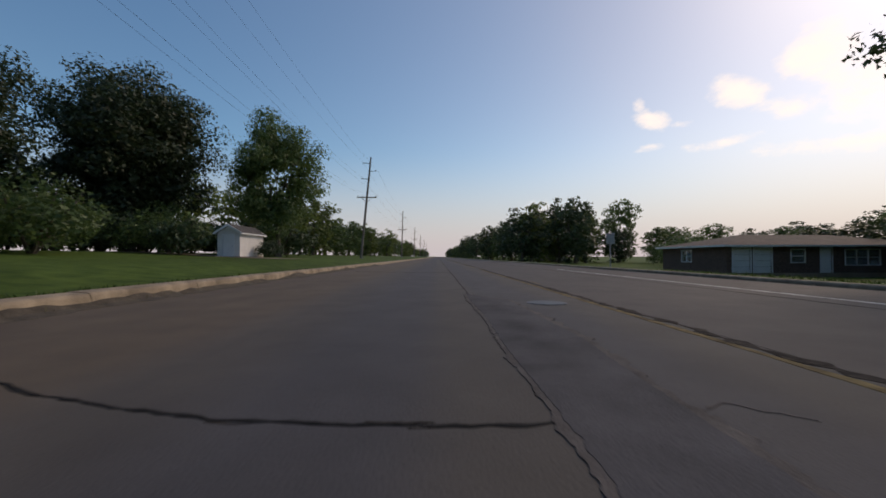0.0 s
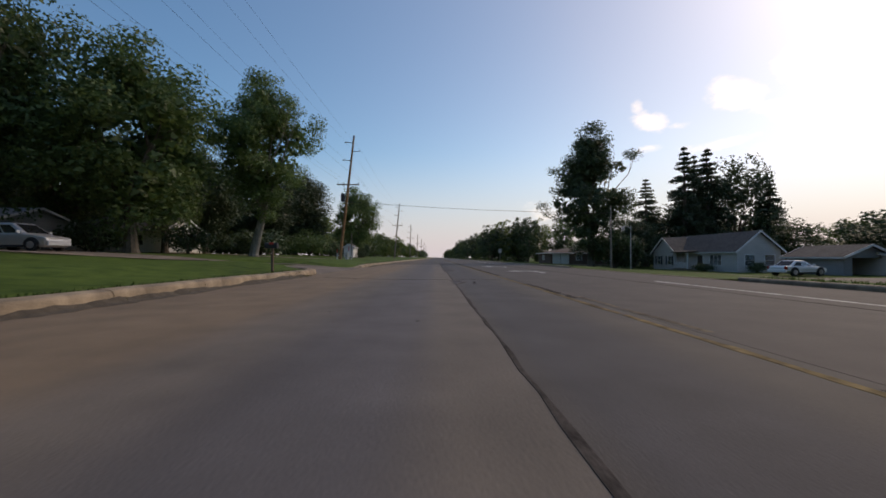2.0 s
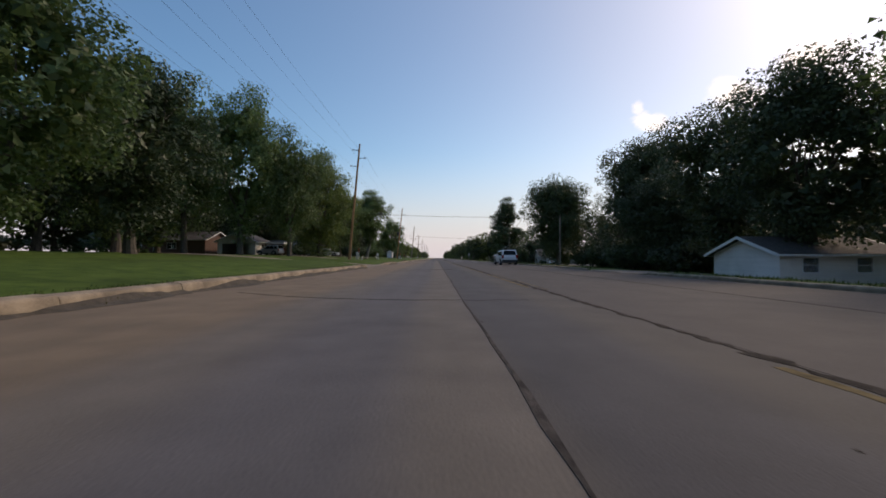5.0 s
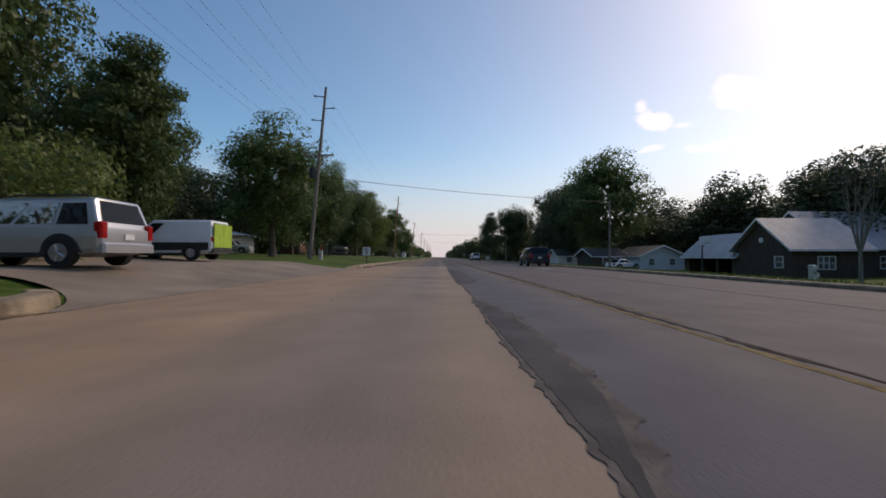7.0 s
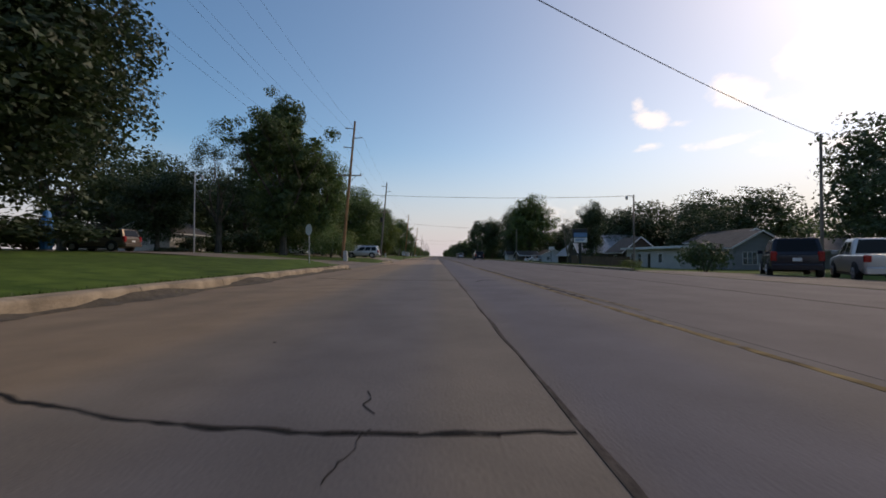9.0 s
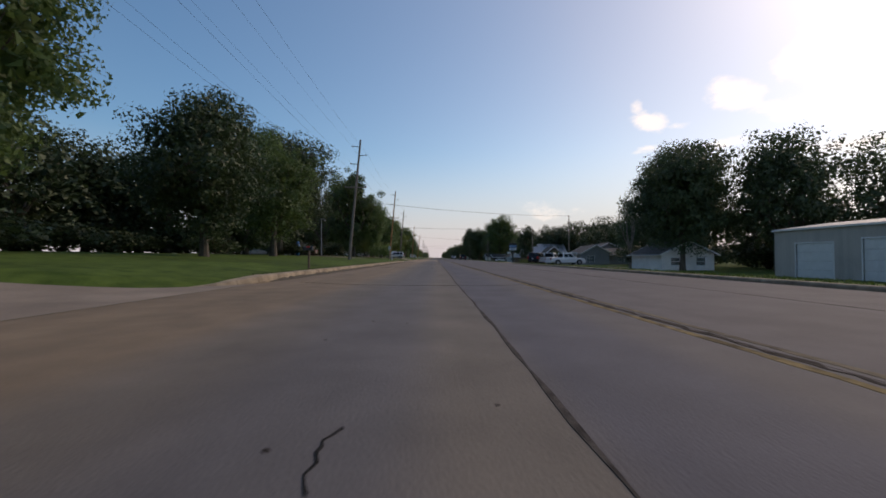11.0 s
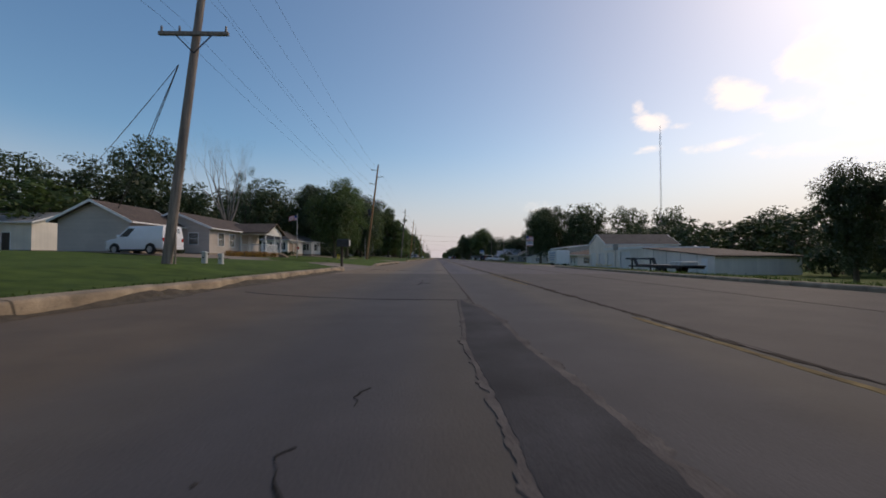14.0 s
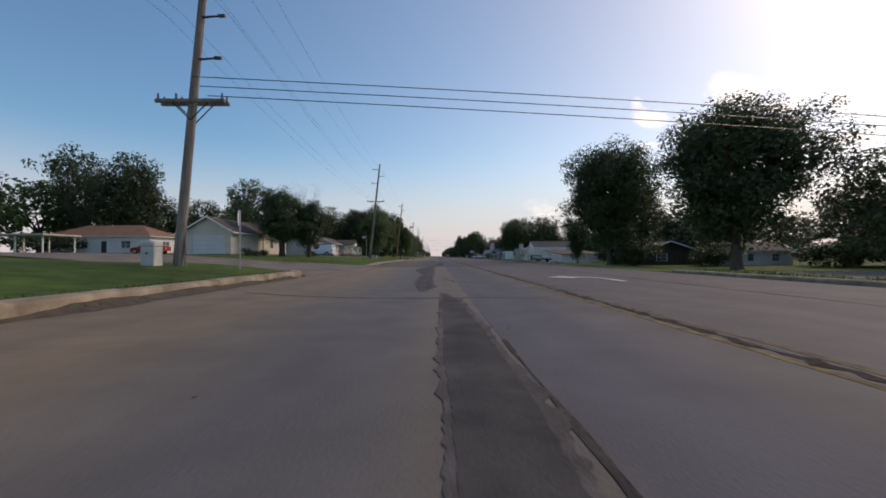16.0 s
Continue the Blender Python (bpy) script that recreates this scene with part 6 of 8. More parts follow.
plant("bush_dark", 54, -314, 4, 10, "dark hedge behind a house", "shrubs")
plant("bush_dark", 32, 16, 3.5, 9, "dark undergrowth below the oak", "shrubs")
plant("bush", 38, 60, 5, 10, "green thicket on the wooded edge", "shrubs")
plant("bush", 45, 75, 5, 10, "green thicket on the wooded edge", "shrubs")
for x, y, top, w in ((-22.9, -335.2, 2.4, 1.7), (-22.9, -332.8, 2.0, 1.3), (-22.8, -330.6, 2.2, 1.5), (-24, -298.6, 2.2, 1.5), (-19.5, -321.5, 2.3, 2.0), (-16.5, -262.5, 1.6, 1.4), (-25.5, -266.6, 2.2, 3.0)):
    plant("box_bush", x, y, top, w, "clipped dark green shrub by a house wall", "clipped shrubs")
for i in range(5):
    plant("flower", -19.7 + 0.1 * i, -297 + 2.0 * i, land(-19.6, -296) + 0.75, 2.0, "orange and yellow flower bed along the porch", "flower beds", name="flower_bed")
# the avenue beyond, and the woods behind the houses
R2 = random.Random(12)
y = 62.0
while y < 900:
    for sg in (-1, 1):
        x = sg * R2.uniform(18, 26) + (1.5 if sg > 0 else -1.5)
        kind = R2.choice(("far_tree", "far_tree_b", "far_tree_c"))
        if not (sg > 0 and y < 90):
            plant(kind, x, y + R2.uniform(-3, 3), R2.uniform(9, 14) if sg < 0 else R2.uniform(10, 16), R2.uniform(9, 13), "leafy roadside tree in the distance", "distant roadside trees")
        if y < 300 and not (sg > 0 and y < 90):
            plant(kind, x + sg * R2.uniform(10, 16), y + R2.uniform(-5, 5), R2.uniform(12, 17), R2.uniform(10, 14), "leafy tree in the distance", "distant roadside trees")
    y += 13 + y * 0.03
for i in range(34):
    yy = 110 - i * 15.0
    if i % 2 or yy < -230:
        plant(R2.choice(("far_tree", "far_tree_b")), -R2.uniform(78, 98), yy + R2.uniform(-4, 4), R2.uniform(15, 20), R2.uniform(13, 17), "dense wood behind the houses", "woodland edge")
    plant(R2.choice(("far_tree", "far_tree_b")), R2.uniform(92, 118), yy + R2.uniform(-4, 4), R2.uniform(11, 15), R2.uniform(13, 17), "dense wood behind the houses", "woodland edge")
for i in range(8):
    plant(R2.choice(("far_tree", "far_tree_b")), 48 + i * 7.5, 100 + R2.uniform(-6, 6), R2.uniform(8.0, 10.0), R2.uniform(10, 13), "low leafy tree behind the ranch house", "woodland edge")
for i in range(22):
    yy = 60 - i * 19
    if not -190 < yy < -160 and not -345 < yy < -290:
        plant(R2.choice(("far_tree", "far_tree_b")), -R2.uniform(50, 62), yy, R2.uniform(10, 14), R2.uniform(11, 14), "dense tree behind the houses", "woodland edge")

for i in range(44):
    yy = 50 - i * 10.4
    if not any(p - 3 < yy < q + 3 for p, q in (GAPS_R[0], GAPS_R[4])):
        plant("bush_dark", R2.uniform(66, 74) if not -330 < yy < -230 else R2.uniform(86, 94), yy + R2.uniform(-2, 2), R2.uniform(2.6, 5.5), R2.uniform(9, 12), "dark hedge thicket behind the houses", "hedge thickets")
    if not any(p - 3 < yy < q + 3 for p, q in (GAPS_L[4], (-361.5, -343))):
        plant("bush_dark", -R2.uniform(66, 74), yy + R2.uniform(-2, 2), R2.uniform(5, 7.5), R2.uniform(9, 12), "dark hedge thicket behind the houses", "hedge thickets")

for i in range(46):
    yy = 48 - i * 9.6
    if not any(p - 5 < yy < q + 5 for p, q in (GAPS_L[4], (-361.5, -343), (-46, -34), (-114, -100), (-350, -278), (-160, -150), (-138, -128))):
        plant("far_tree_b", -R2.uniform(43, 52), yy + R2.uniform(-2, 2), R2.uniform(12, 16), R2.uniform(10, 13), "dark wooded backdrop behind the gardens", "woodland edge")
    if not any(p - 5 < yy < q + 5 for p, q in (GAPS_R[0], GAPS_R[4], (-170, -148), (-330, -318), (-5, 8))):
        plant("far_tree_b", R2.uniform(50, 58), yy + R2.uniform(-2, 2), R2.uniform(8, 11.5) * (0.62 if yy > 0 else 1), R2.uniform(10, 13), "dark wooded backdrop behind the gardens", "woodland edge")

for i in range(12):
    plant("bush_dark", -R2.uniform(40, 48), -190 - i * 6 + R2.uniform(-2, 2), R2.uniform(4.5, 6.5), R2.uniform(8, 11), "dark undergrowth behind the lawns", "hedge thickets")

for i in range(29):
    yy = 24 - i * 9.2
    if not -192 < yy < -164:
        plant(R2.choice(("oak", "oak_b")), -R2.uniform(47, 56), yy + R2.uniform(-2, 2), R2.uniform(18, 23), R2.uniform(13, 16), "tall dark tree behind the gardens", "tall garden trees")
for i in range(13):
    yy = -24 - i * 8.6
    plant(R2.choice(("oak", "oak_b")), R2.uniform(41, 48), yy + R2.uniform(-2, 2), R2.uniform(9.5, 13), R2.uniform(11, 13), "dark tree on the wooded edge", "tall garden trees")
for i in range(9):
    plant("bush_dense", R2.uniform(31, 36), -38 - i * 6.2, R2.uniform(3.6, 5.5), R2.uniform(8, 10), "dark dense undergrowth on the wooded edge", "shrubs")
for i in range(10):
    plant("bush_dense", -R2.uniform(38, 44), -112 - i * 11.5 - (30 if i > 4 else 0), R2.uniform(5, 6.5), R2.uniform(9, 11), "dark dense undergrowth behind the lawns", "shrubs")

# ---- houses on the lawn side ----
W = "window"
house("small white garage half hidden by trees", -17.7, 36.5, 1.9, 4.5, 2.1, 0.6, "y", SIDING, SHINGLE, [("S", 0.45, 1.35, 0.06, 1.9, "white_door")], over=0.2, name="garage", category="garage")
house("white house half hidden behind trees", -36.4, 2.5, 10, 8, 2.6, 1.7, "x", SIDING, SHINGLE, [("S", 6.8, 7.9, 0.9, 2.0, W), ("E", 3, 4.2, 0.9, 2.0, W)])
house("low pale house behind parked cars", -45, -9, 14, 8, 2.6, 1.3, "x", SIDING_GREY, METAL_ROOF, [("S", 9, 10.5, 0.9, 2.0, W), ("S", 4, 5.5, 0.9, 2, W), ("E", 3, 4, 0.06, 2.05, "door")])
house("white garage with a dark open doorway", -37.2, -41, 7.0, 7, 2.5, 1.5, "y", SIDING, SHINGLE, [("S", 0.9, 5.9, 0.06, 2.1, "open"), ("E", 2.5, 3.6, 1, 2, W)], name="garage", category="garage")
house("low brick house under shade trees", -51, -40, 16, 9, 2.6, 1.6, "x", BRICK_WALL, SHINGLE, [("S", 2.5, 4.2, 0.9, 2.0, W), ("S", 9, 10.6, 0.9, 2.0, W), ("S", 6.5, 7.4, 0.06, 2.05, "white_door")])
house("long low cream house with a pale metal roof", -38.5, -107, 17, 8.5, 2.6, 1.1, "x", SIDING_CREAM, METAL_ROOF, [("S", 1.5, 2.6, 1, 2, W), ("S", 4.5, 6, 0.9, 2, W), ("S", 8, 8.9, 0.06, 2.05, "door"), ("S", 11.5, 14.5, 0.06, 2.1, "garage")], hip=True, over=0.7)
house("small white shed among bushes", -45.5, -132, 5.4, 6, 2.6, 1.5, "y", SIDING, SHINGLE, [("S", 2, 3.2, 1, 2, W)], name="shed", category="shed")
house("small white house on the side street", -37.5, -160, 6.5, 8, 2.5, 1.7, "y", SIDING, SHINGLE, [("S", 1, 2.1, 0.9, 2, W), ("S", 4, 5.1, 0.9, 2, W), ("E", 3, 4.2, 0.9, 2, W)])
house("white bungalow with a dark roof", -47, -155, 9, 8, 2.5, 1.4, "x", SIDING, SHINGLE_BROWN, [("S", 2, 3.4, 0.9, 2, W), ("S", 6, 7.4, 0.9, 2, W)])
house("white house with black shutters and twin garage doors", -28.5, -261, 4.6, 8, 2.4, 1.7, "y", SIDING, SHINGLE, [("S", 0.75, 1.4, 0.8, 1.95, W), ("S", 3.1, 3.75, 0.8, 1.95, W), ("E", 0.4, 2.6, 0.06, 2.05, "dark_garage"), ("E", 3.0, 5.1, 0.06, 2.05, "dark_garage")], hip=True, shutters=True, base=1.5)
house("white wing with black shutters beside the garage", -28.0, -253.3, 6.6, 6, 2.4, 1.5, "x", SIDING, SHINGLE, [("S", 2.5, 3.2, 0.8, 1.95, W), ("S", 4.7, 5.6, 0.8, 1.95, W), ("E", 2, 3.2, 0.8, 2.0, W)], hip=True, shutters=True, base=1.5)
house("beige garage with open dark doorways and brown roof", -27.8, -299.9, 5.8, 6.4, 2.6, 1.5, "y", SIDING_TAN, SHINGLE_BROWN, [("E", 0.7, 3.9, 0.06, 2.2, "open"), ("E", 4.7, 5.7, 0.06, 2.1, "open")], name="garage", category="garage")
house("beige house with white windows and brown roof", -25.5, -291, 6.6, 11, 2.6, 1.4, "y", SIDING_TAN, SHINGLE_BROWN, [("E", 1.4, 2.5, 0.8, 2.1, W), ("E", 3.6, 4.7, 0.8, 2.1, W), ("E", 8.0, 8.9, 0.06, 2.05, "white_door"), ("S", 4.6, 5.5, 0.9, 2, W)])


def porch(x, y, w, d):
    """A gabled porch with a railing, open to the road."""
    z = land(x, y)
    ob = thing("porch", "white-railed front porch with a gabled roof", "porch", at=(x, y, z))
    part("deck", Shape().box(-w / 2, w / 2, -d / 2, d / 2, -0.2, 0.45), CONCRETE_PALE, ob)
    for px, py in ((w / 2 - 0.12, -d / 2 + 0.12), (w / 2 - 0.12, d / 2 - 0.12), (w / 2 - 0.12, 0.3), (-w / 2 + 0.12, -d / 2 + 0.12)):
        part("post", Shape().box(px - 0.06, px + 0.06, py - 0.06, py + 0.06, 0.45, 2.6), TRIM, ob)
    s = Shape()
    for sg in (-1, 1):
        s.prism([(0, 3.75), (sg * (d / 2 + 0.35), 2.55), (sg * (d / 2 + 0.35), 2.68), (0, 3.88)], "x", -w / 2 - 1.6, w / 2 + 0.3)
    part("roof", s, SHINGLE_BROWN, ob)
    part("gable", Shape().prism([(-d / 2, 2.6), (d / 2, 2.6), (0, 3.74)], "x", w / 2 - 0.15, w / 2), SIDING, ob)
    part("beam", Shape().box(-w / 2, w / 2, -d / 2, -d / 2 + 0.14, 2.4, 2.6).box(w / 2 - 0.14, w / 2, -d / 2 + 0.14, d / 2, 2.4, 2.6), TRIM, ob)
    rail = part("railing", Shape().box(-w / 2, w / 2, -d / 2 + 0.04, -d / 2 + 0.1, 1.3, 1.37).box(w / 2 - 0.1, w / 2 - 0.04, -d / 2 + 0.1, 1.2, 1.3, 1.37), TRIM, ob, "white porch railing")
    for i in range(int(w / 0.14)):
        part("baluster", Shape().box(-w / 2 + 0.14 * i, -w / 2 + 0.14 * i + 0.04, -d / 2 + 0.05, -d / 2 + 0.09, 0.45, 1.3), TRIM, rail)
    for i in range(int((1.1 + d / 2) / 0.14)):
        part("baluster", Shape().box(w / 2 - 0.09, w / 2 - 0.05, -d / 2 + 0.12 + 0.14 * i, -d / 2 + 0.16 + 0.14 * i, 0.45, 1.3), TRIM, rail)
    for i in range(3):
        part("step", Shape().box(w / 2 + 0.002 + 0.3 * i, w / 2 + 0.3 + 0.3 * i, 1.3, 2.2, -0.2, 0.34 - 0.14 * i), CONCRETE_PALE, ob)


house("white awning on dark posts beside the garage", -32, -38.4, 3.4, 3.6, 2.3, 0, "x", FENCE_WOOD, METAL_ROOF, [("S", 0.12, 3.28, 0.06, 2.2, "open"), ("E", 0.15, 3.1, 0.06, 2.2, "open"), ("W", 0.15, 3.1, 0.06, 2.2, "open")], flat=True, over=0.4, name="carport", category="carport")
porch(-20.7, -288.2, 3.0, 4.6)
house("long white outbuilding behind the lawns", -52.3, -284, 9, 8, 3.4, 1.4, "x", METAL_WALL, METAL_ROOF, [("S", 5.5, 6.5, 0.06, 2.1, "door")], name="outbuilding", category="shed")
house("cream garage with a white door and brown roof", -27, -331.8, 5.4, 8.6, 2.8, 1.6, "y", SIDING_CREAM, SHINGLE_BROWN, [("S", 0.8, 4.6, 0.06, 2.2, "garage")], name="garage", category="garage")
shelter = thing("carport", "flat beige carport on white posts beside the ranch house", "carport", at=(-52.5, -331, land(-52, -331)))
for sx in (-3.4, 0, 3.4):
    for sy in (-2.2, 2.2):
        part("post", Shape().box(sx - 0.07, sx + 0.07, sy - 0.07, sy + 0.07, -0.2, 2.2), TRIM, shelter)
part("roof", Shape().box(-3.9, 3.9, -2.7, 2.7, 2.2, 2.42), SIDING_TAN, shelter, "flat beige roof slab")
house("cream house behind its garage with brown roof", -29, -323, 9.5, 8.4, 2.8, 1.9, "x", SIDING_CREAM, SHINGLE_BROWN, [("E", 2, 3.2, 0.9, 2.1, W), ("E", 5.2, 6.4, 0.9, 2.1, W)])
house("white ranch house with a red-brown roof", -60, -308, 19, 9, 2.9, 2.2, "x", SIDING, SHINGLE_RED, [("S", 2, 4, 0.9, 2.1, "wide"), ("S", 7, 8.2, 0.9, 2.1, W), ("S", 10.5, 11.5, 0.06, 2.1, "door"), ("S", 14, 15.6, 0.9, 2.1, W), ("E", 3, 5, 0.9, 2.1, W)], hip=True)

# ---- houses on the far side ----
house("low brick ranch house with white windows", 31.6, 36, 17, 9, 2.2, 1.0, "x", BRICK_WALL, SHINGLE_BROWN, [("S", 0.5, 1.9, 0.06, 2.0, "garage"), ("S", 2.2, 3.6, 0.06, 2.0, "garage"), ("S", 5.2, 6.3, 0.9, 1.9, W), ("S", 7.6, 8.5, 0.06, 2.0, "white_door"), ("S", 9.6, 12.4, 0.7, 1.9, "wide"), ("S", 14, 15.5, 0.9, 1.9, W), ("W", 3, 4.4, 0.9, 1.9, W)], hip=True, base=-0.55)
house("small white gabled house far down the road", 35.5, 126, 8, 8, 2.8, 2.2, "y", SIDING, SHINGLE, [("S", 1.5, 2.6, 0.9, 2.1, W), ("S", 5.2, 6.3, 0.9, 2.1, W)], base=-0.4)
house("pale grey-white house with a dark shingle roof", 36.4, 4.2, 5.0, 16.0, 2.6, 2.1, "y", SIDING_PALE, SHINGLE, [("S", 0.9, 2.0, 0.85, 2.05, W), ("S", 3.2, 4.3, 0.85, 2.05, W), ("W", 9.0, 10.1, 0.06, 2.05, "door"), ("W", 11.4, 13.4, 0.85, 2.05, "wide")], base=-0.95, over=0.35)
house("white gabled cross wing with shuttered windows", 34.3, 8.6, 2.9, 5.6, 2.5, 2.0, "x", SIDING_PALE, SHINGLE, [("W", 0.8, 1.7, 0.8, 1.95, W), ("W", 3.4, 4.3, 0.8, 1.95, W)], base=-0.95, shutters=True, over=0.3)
stoop = thing("porch", "small white-railed porch before the pale house", "porch", at=(33.1, 4.2, -0.95))
part("deck", Shape().box(-0.75, 0.75, -1.5, 1.5, -0.2, 0.3), CONCRETE_PALE, stoop)
for sy in (-1.42, 1.42):
    part("post", Shape().box(-0.7, -0.6, sy - 0.05, sy + 0.05, 0.3, 2.45), TRIM, stoop)
part("roof", Shape().prism([(-0.95, 2.45), (0.78, 2.62), (0.78, 2.7), (-0.95, 2.55)], "y", -1.65, 1.65), SHINGLE, stoop)
stoop_rail = part("railing", Shape().box(-0.68, -0.62, -1.37, 1.37, 1.1, 1.17).box(-0.68, -0.62, -1.37, 1.37, 0.42, 0.47), TRIM, stoop, "white porch railing")
for i in range(18):
    part("baluster", Shape().box(-0.67, -0.63, -1.3 + 0.15 * i, -1.26 + 0.15 * i, 0.471, 1.099), TRIM, stoop_rail)
house("dark gabled garage with an open front", 40.4, -8.5, 4.6, 6, 1.9, 1.0, "y", SIDING_GREY, SHINGLE, [("S", 0.8, 3.8, 0.06, 1.75, "open")], name="garage", category="garage", base=-0.95)
house("small white shed with low roof", 43.5, -10.5, 3.6, 4, 1.9, 0.5, "x", SIDING, SHINGLE, [("S", 0.8, 1.9, 0.06, 1.7, "white_door")], name="shed", category="shed", base=-0.95)
house("small white gabled house with two windows", 30, -110.5, 6.0, 8.5, 2.0, 1.3, "y", SIDING_BLUE, SHINGLE, [("S", 1.2, 1.95, 0.75, 1.6, W), ("S", 4.0, 4.75, 0.75, 1.6, W)], base=-0.95)
house("low dark-roofed house wing", 24.6, -107.5, 4.6, 7, 1.9, 1.1, "x", DARK_WOOD, SHINGLE, [("S", 1.2, 2.2, 0.8, 1.6, W), ("S", 3, 3.8, 0.06, 1.8, "door")], base=-0.9)
house("low white house below the trees", 26, -92, 8, 6, 2.0, 1.1, "x", SIDING, SHINGLE, [("S", 1.5, 2.5, 0.8, 1.7, W), ("S", 5, 6, 0.8, 1.7, W)], base=-0.85)
house("dark brown house with a pale metal roof", 39.2, -128.8, 8, 8.4, 2.9, 3.4, "x", DARK_WOOD, METAL_ROOF, [("S", 0.6, 1.8, 0.9, 1.9, "wide"), ("S", 4.0, 5.6, 0.9, 1.9, "wide")], base=-1.0)
wing = house("dark brown gabled wing with a pale metal roof", 32.1, -132.45, 6.2, 6.1, 2.75, 2.5, "x", DARK_WOOD, METAL_ROOF, [("W", 4.3, 5.1, 1.0, 1.9, W), ("S", 2.2, 3.6, 0.9, 1.9, "wide")], base=-1.0)
part("gable_vent", Shape().disc(-3.13, 0, 3.4, 0.24, 0.06, "x", 14), TRIM, wing, "small round white vent")
house("low open-sided porch wing with a metal roof", 31.5, -125.4, 4.9, 7.8, 2.15, 2.1, "y", DARK_WOOD, METAL_ROOF, [("W", 0.3, 2.4, 0.06, 1.8, "open"), ("W", 2.7, 4.8, 0.06, 1.8, "open"), ("W", 5.1, 7.1, 0.06, 1.8, "open")], name="carport", category="carport", base=-1.0)
house("brown gabled house with white trim", 34.0, -147.0, 5.6, 6.0, 2.6, 2.3, "y", DARK_WOOD, SHINGLE, [("S", 2.4, 3.2, 1.2, 2.0, W), ("W", 2.4, 3.4, 0.9, 1.9, W)], base=-1.0)
house("low pale grey flat-roofed office with white fascia", 34.8, -159, 8, 14, 2.8, 0, "x", SIDING_PALE, METAL_GREY, [("W", 1.2, 2.2, 0.9, 2.1, W), ("W", 3.4, 4.4, 0.9, 2.1, W), ("W", 6.2, 7.0, 0.06, 2.1, "door"), ("W", 9.0, 10.0, 0.9, 2.1, W), ("S", 1.2, 2.4, 0.9, 2.1, W)], base=-1.0, flat=True, over=0.7, name="office_building", category="building")
house("grey gabled building behind the office", 46, -154, 7, 10, 4.0, 1.6, "y", SIDING_GREY, SHINGLE, [("S", 2, 3.2, 2.2, 3.2, W)], base=-0.95)
house("grey gabled house behind parked cars", 38.3, -165, 6.6, 9, 2.9, 1.8, "y", SIDING_GREY, SHINGLE, [("S", 1.2, 2.9, 0.8, 2.2, "wide"), ("W", 3, 4.2, 0.8, 2, W)], base=-1.0)
house("long low house with a dark roof", 48.5, -163.5, 12, 8, 2.5, 1.5, "x", SIDING_GREY, SHINGLE, [("S", 2, 3.6, 0.8, 2, W), ("S", 7, 8.6, 0.8, 2, W)], base=-1.0)
house("small white gabled house with dark windows", 33.3, -208, 7.0, 8, 2.3, 1.6, "y", SIDING, SHINGLE, [("S", 1.2, 2.4, 0.8, 1.8, W), ("S", 4.6, 5.8, 0.8, 1.8, W)], base=-1.0)
house("grey steel workshop with two white doors", 36.6, -235, 11, 14, 4.2, 0.7, "y", METAL_GREY, METAL_ROOF, [("W", 2.0, 5.2, 0.06, 3.0, "garage"), ("W", 7.4, 11.2, 0.06, 3.2, "garage"), ("S", 7, 8, 0.06, 2.1, "door")], base=-1.0, over=0.1, name="workshop", category="building")
house("low white shop with dark doors and brown hipped roof", 32.2, -252, 8, 9.6, 2.3, 1.1, "x", SIDING, SHINGLE_BROWN, [("W", 0.8, 1.8, 0.7, 1.8, W), ("W", 3.2, 4.2, 0.06, 2.0, "door"), ("W", 5.2, 6.2, 0.7, 1.8, W), ("W", 7.2, 8.2, 0.7, 1.8, W), ("S", 1.2, 2.4, 0.7, 1.8, W)], base=-0.95, hip=True, over=0.6, name="shop", category="building")
house("white gabled metal building with two doors", 33.8, -267.6, 12, 7.2, 3.9, 1.75, "x", METAL_WALL, SHINGLE, [("W", 0.5, 2.8, 0.06, 2.45, "garage"), ("W", 4.1, 6.4, 0.06, 2.45, "garage")], base=-0.85, over=0.15, name="workshop", category="building")
house("low white metal building with white doors", 31.9, -277.3, 8.8, 12, 2.95, 0, "x", METAL_WALL, METAL_GREY, [("W", 0.9, 3.0, 0.06, 2.45, "garage"), ("W", 5.4, 8.2, 0.06, 2.5, "garage")], base=-0.85, flat=True, over=0.1, name="workshop", category="building")
lean = thing("lean_to_shed", "long white metal lean-to falling away from the workshop", "shed", at=(31.9, -283.4, -0.9))
part("wall", Shape().prism([(0, -0.3), (0, 3.0), (-13.6, 1.9), (-13.6, -0.3)], "x", -4.4, -4.25), METAL_WALL, lean)
part("wall", Shape().prism([(0, -0.3), (0, 3.0), (-13.6, 1.9), (-13.6, -0.3)], "x", 4.25, 4.4), METAL_WALL, lean)
part("wall", Shape().box(-4.25, 4.25, -13.6, -13.45, -0.3, 1.9), METAL_WALL, lean)
part("roof", Shape().prism([(0, 3.005), (0, 3.12), (-13.9, 2.0), (-13.9, 1.885)], "x", -4.55, 4.55), SHINGLE_BROWN, lean, "dark sheet roof")
for k in range(4):
    part("seam", Shape().box(-4.43, -4.401, -2.6 - 2.8 * k, -2.54 - 2.8 * k, 0.0, 2.75 - 0.226 * k), METAL_GREY, lean)
part("door", Shape().box(-4.43, -4.401, -12.6, -11.7, 0.0, 1.7), TRIM, lean, "white door")
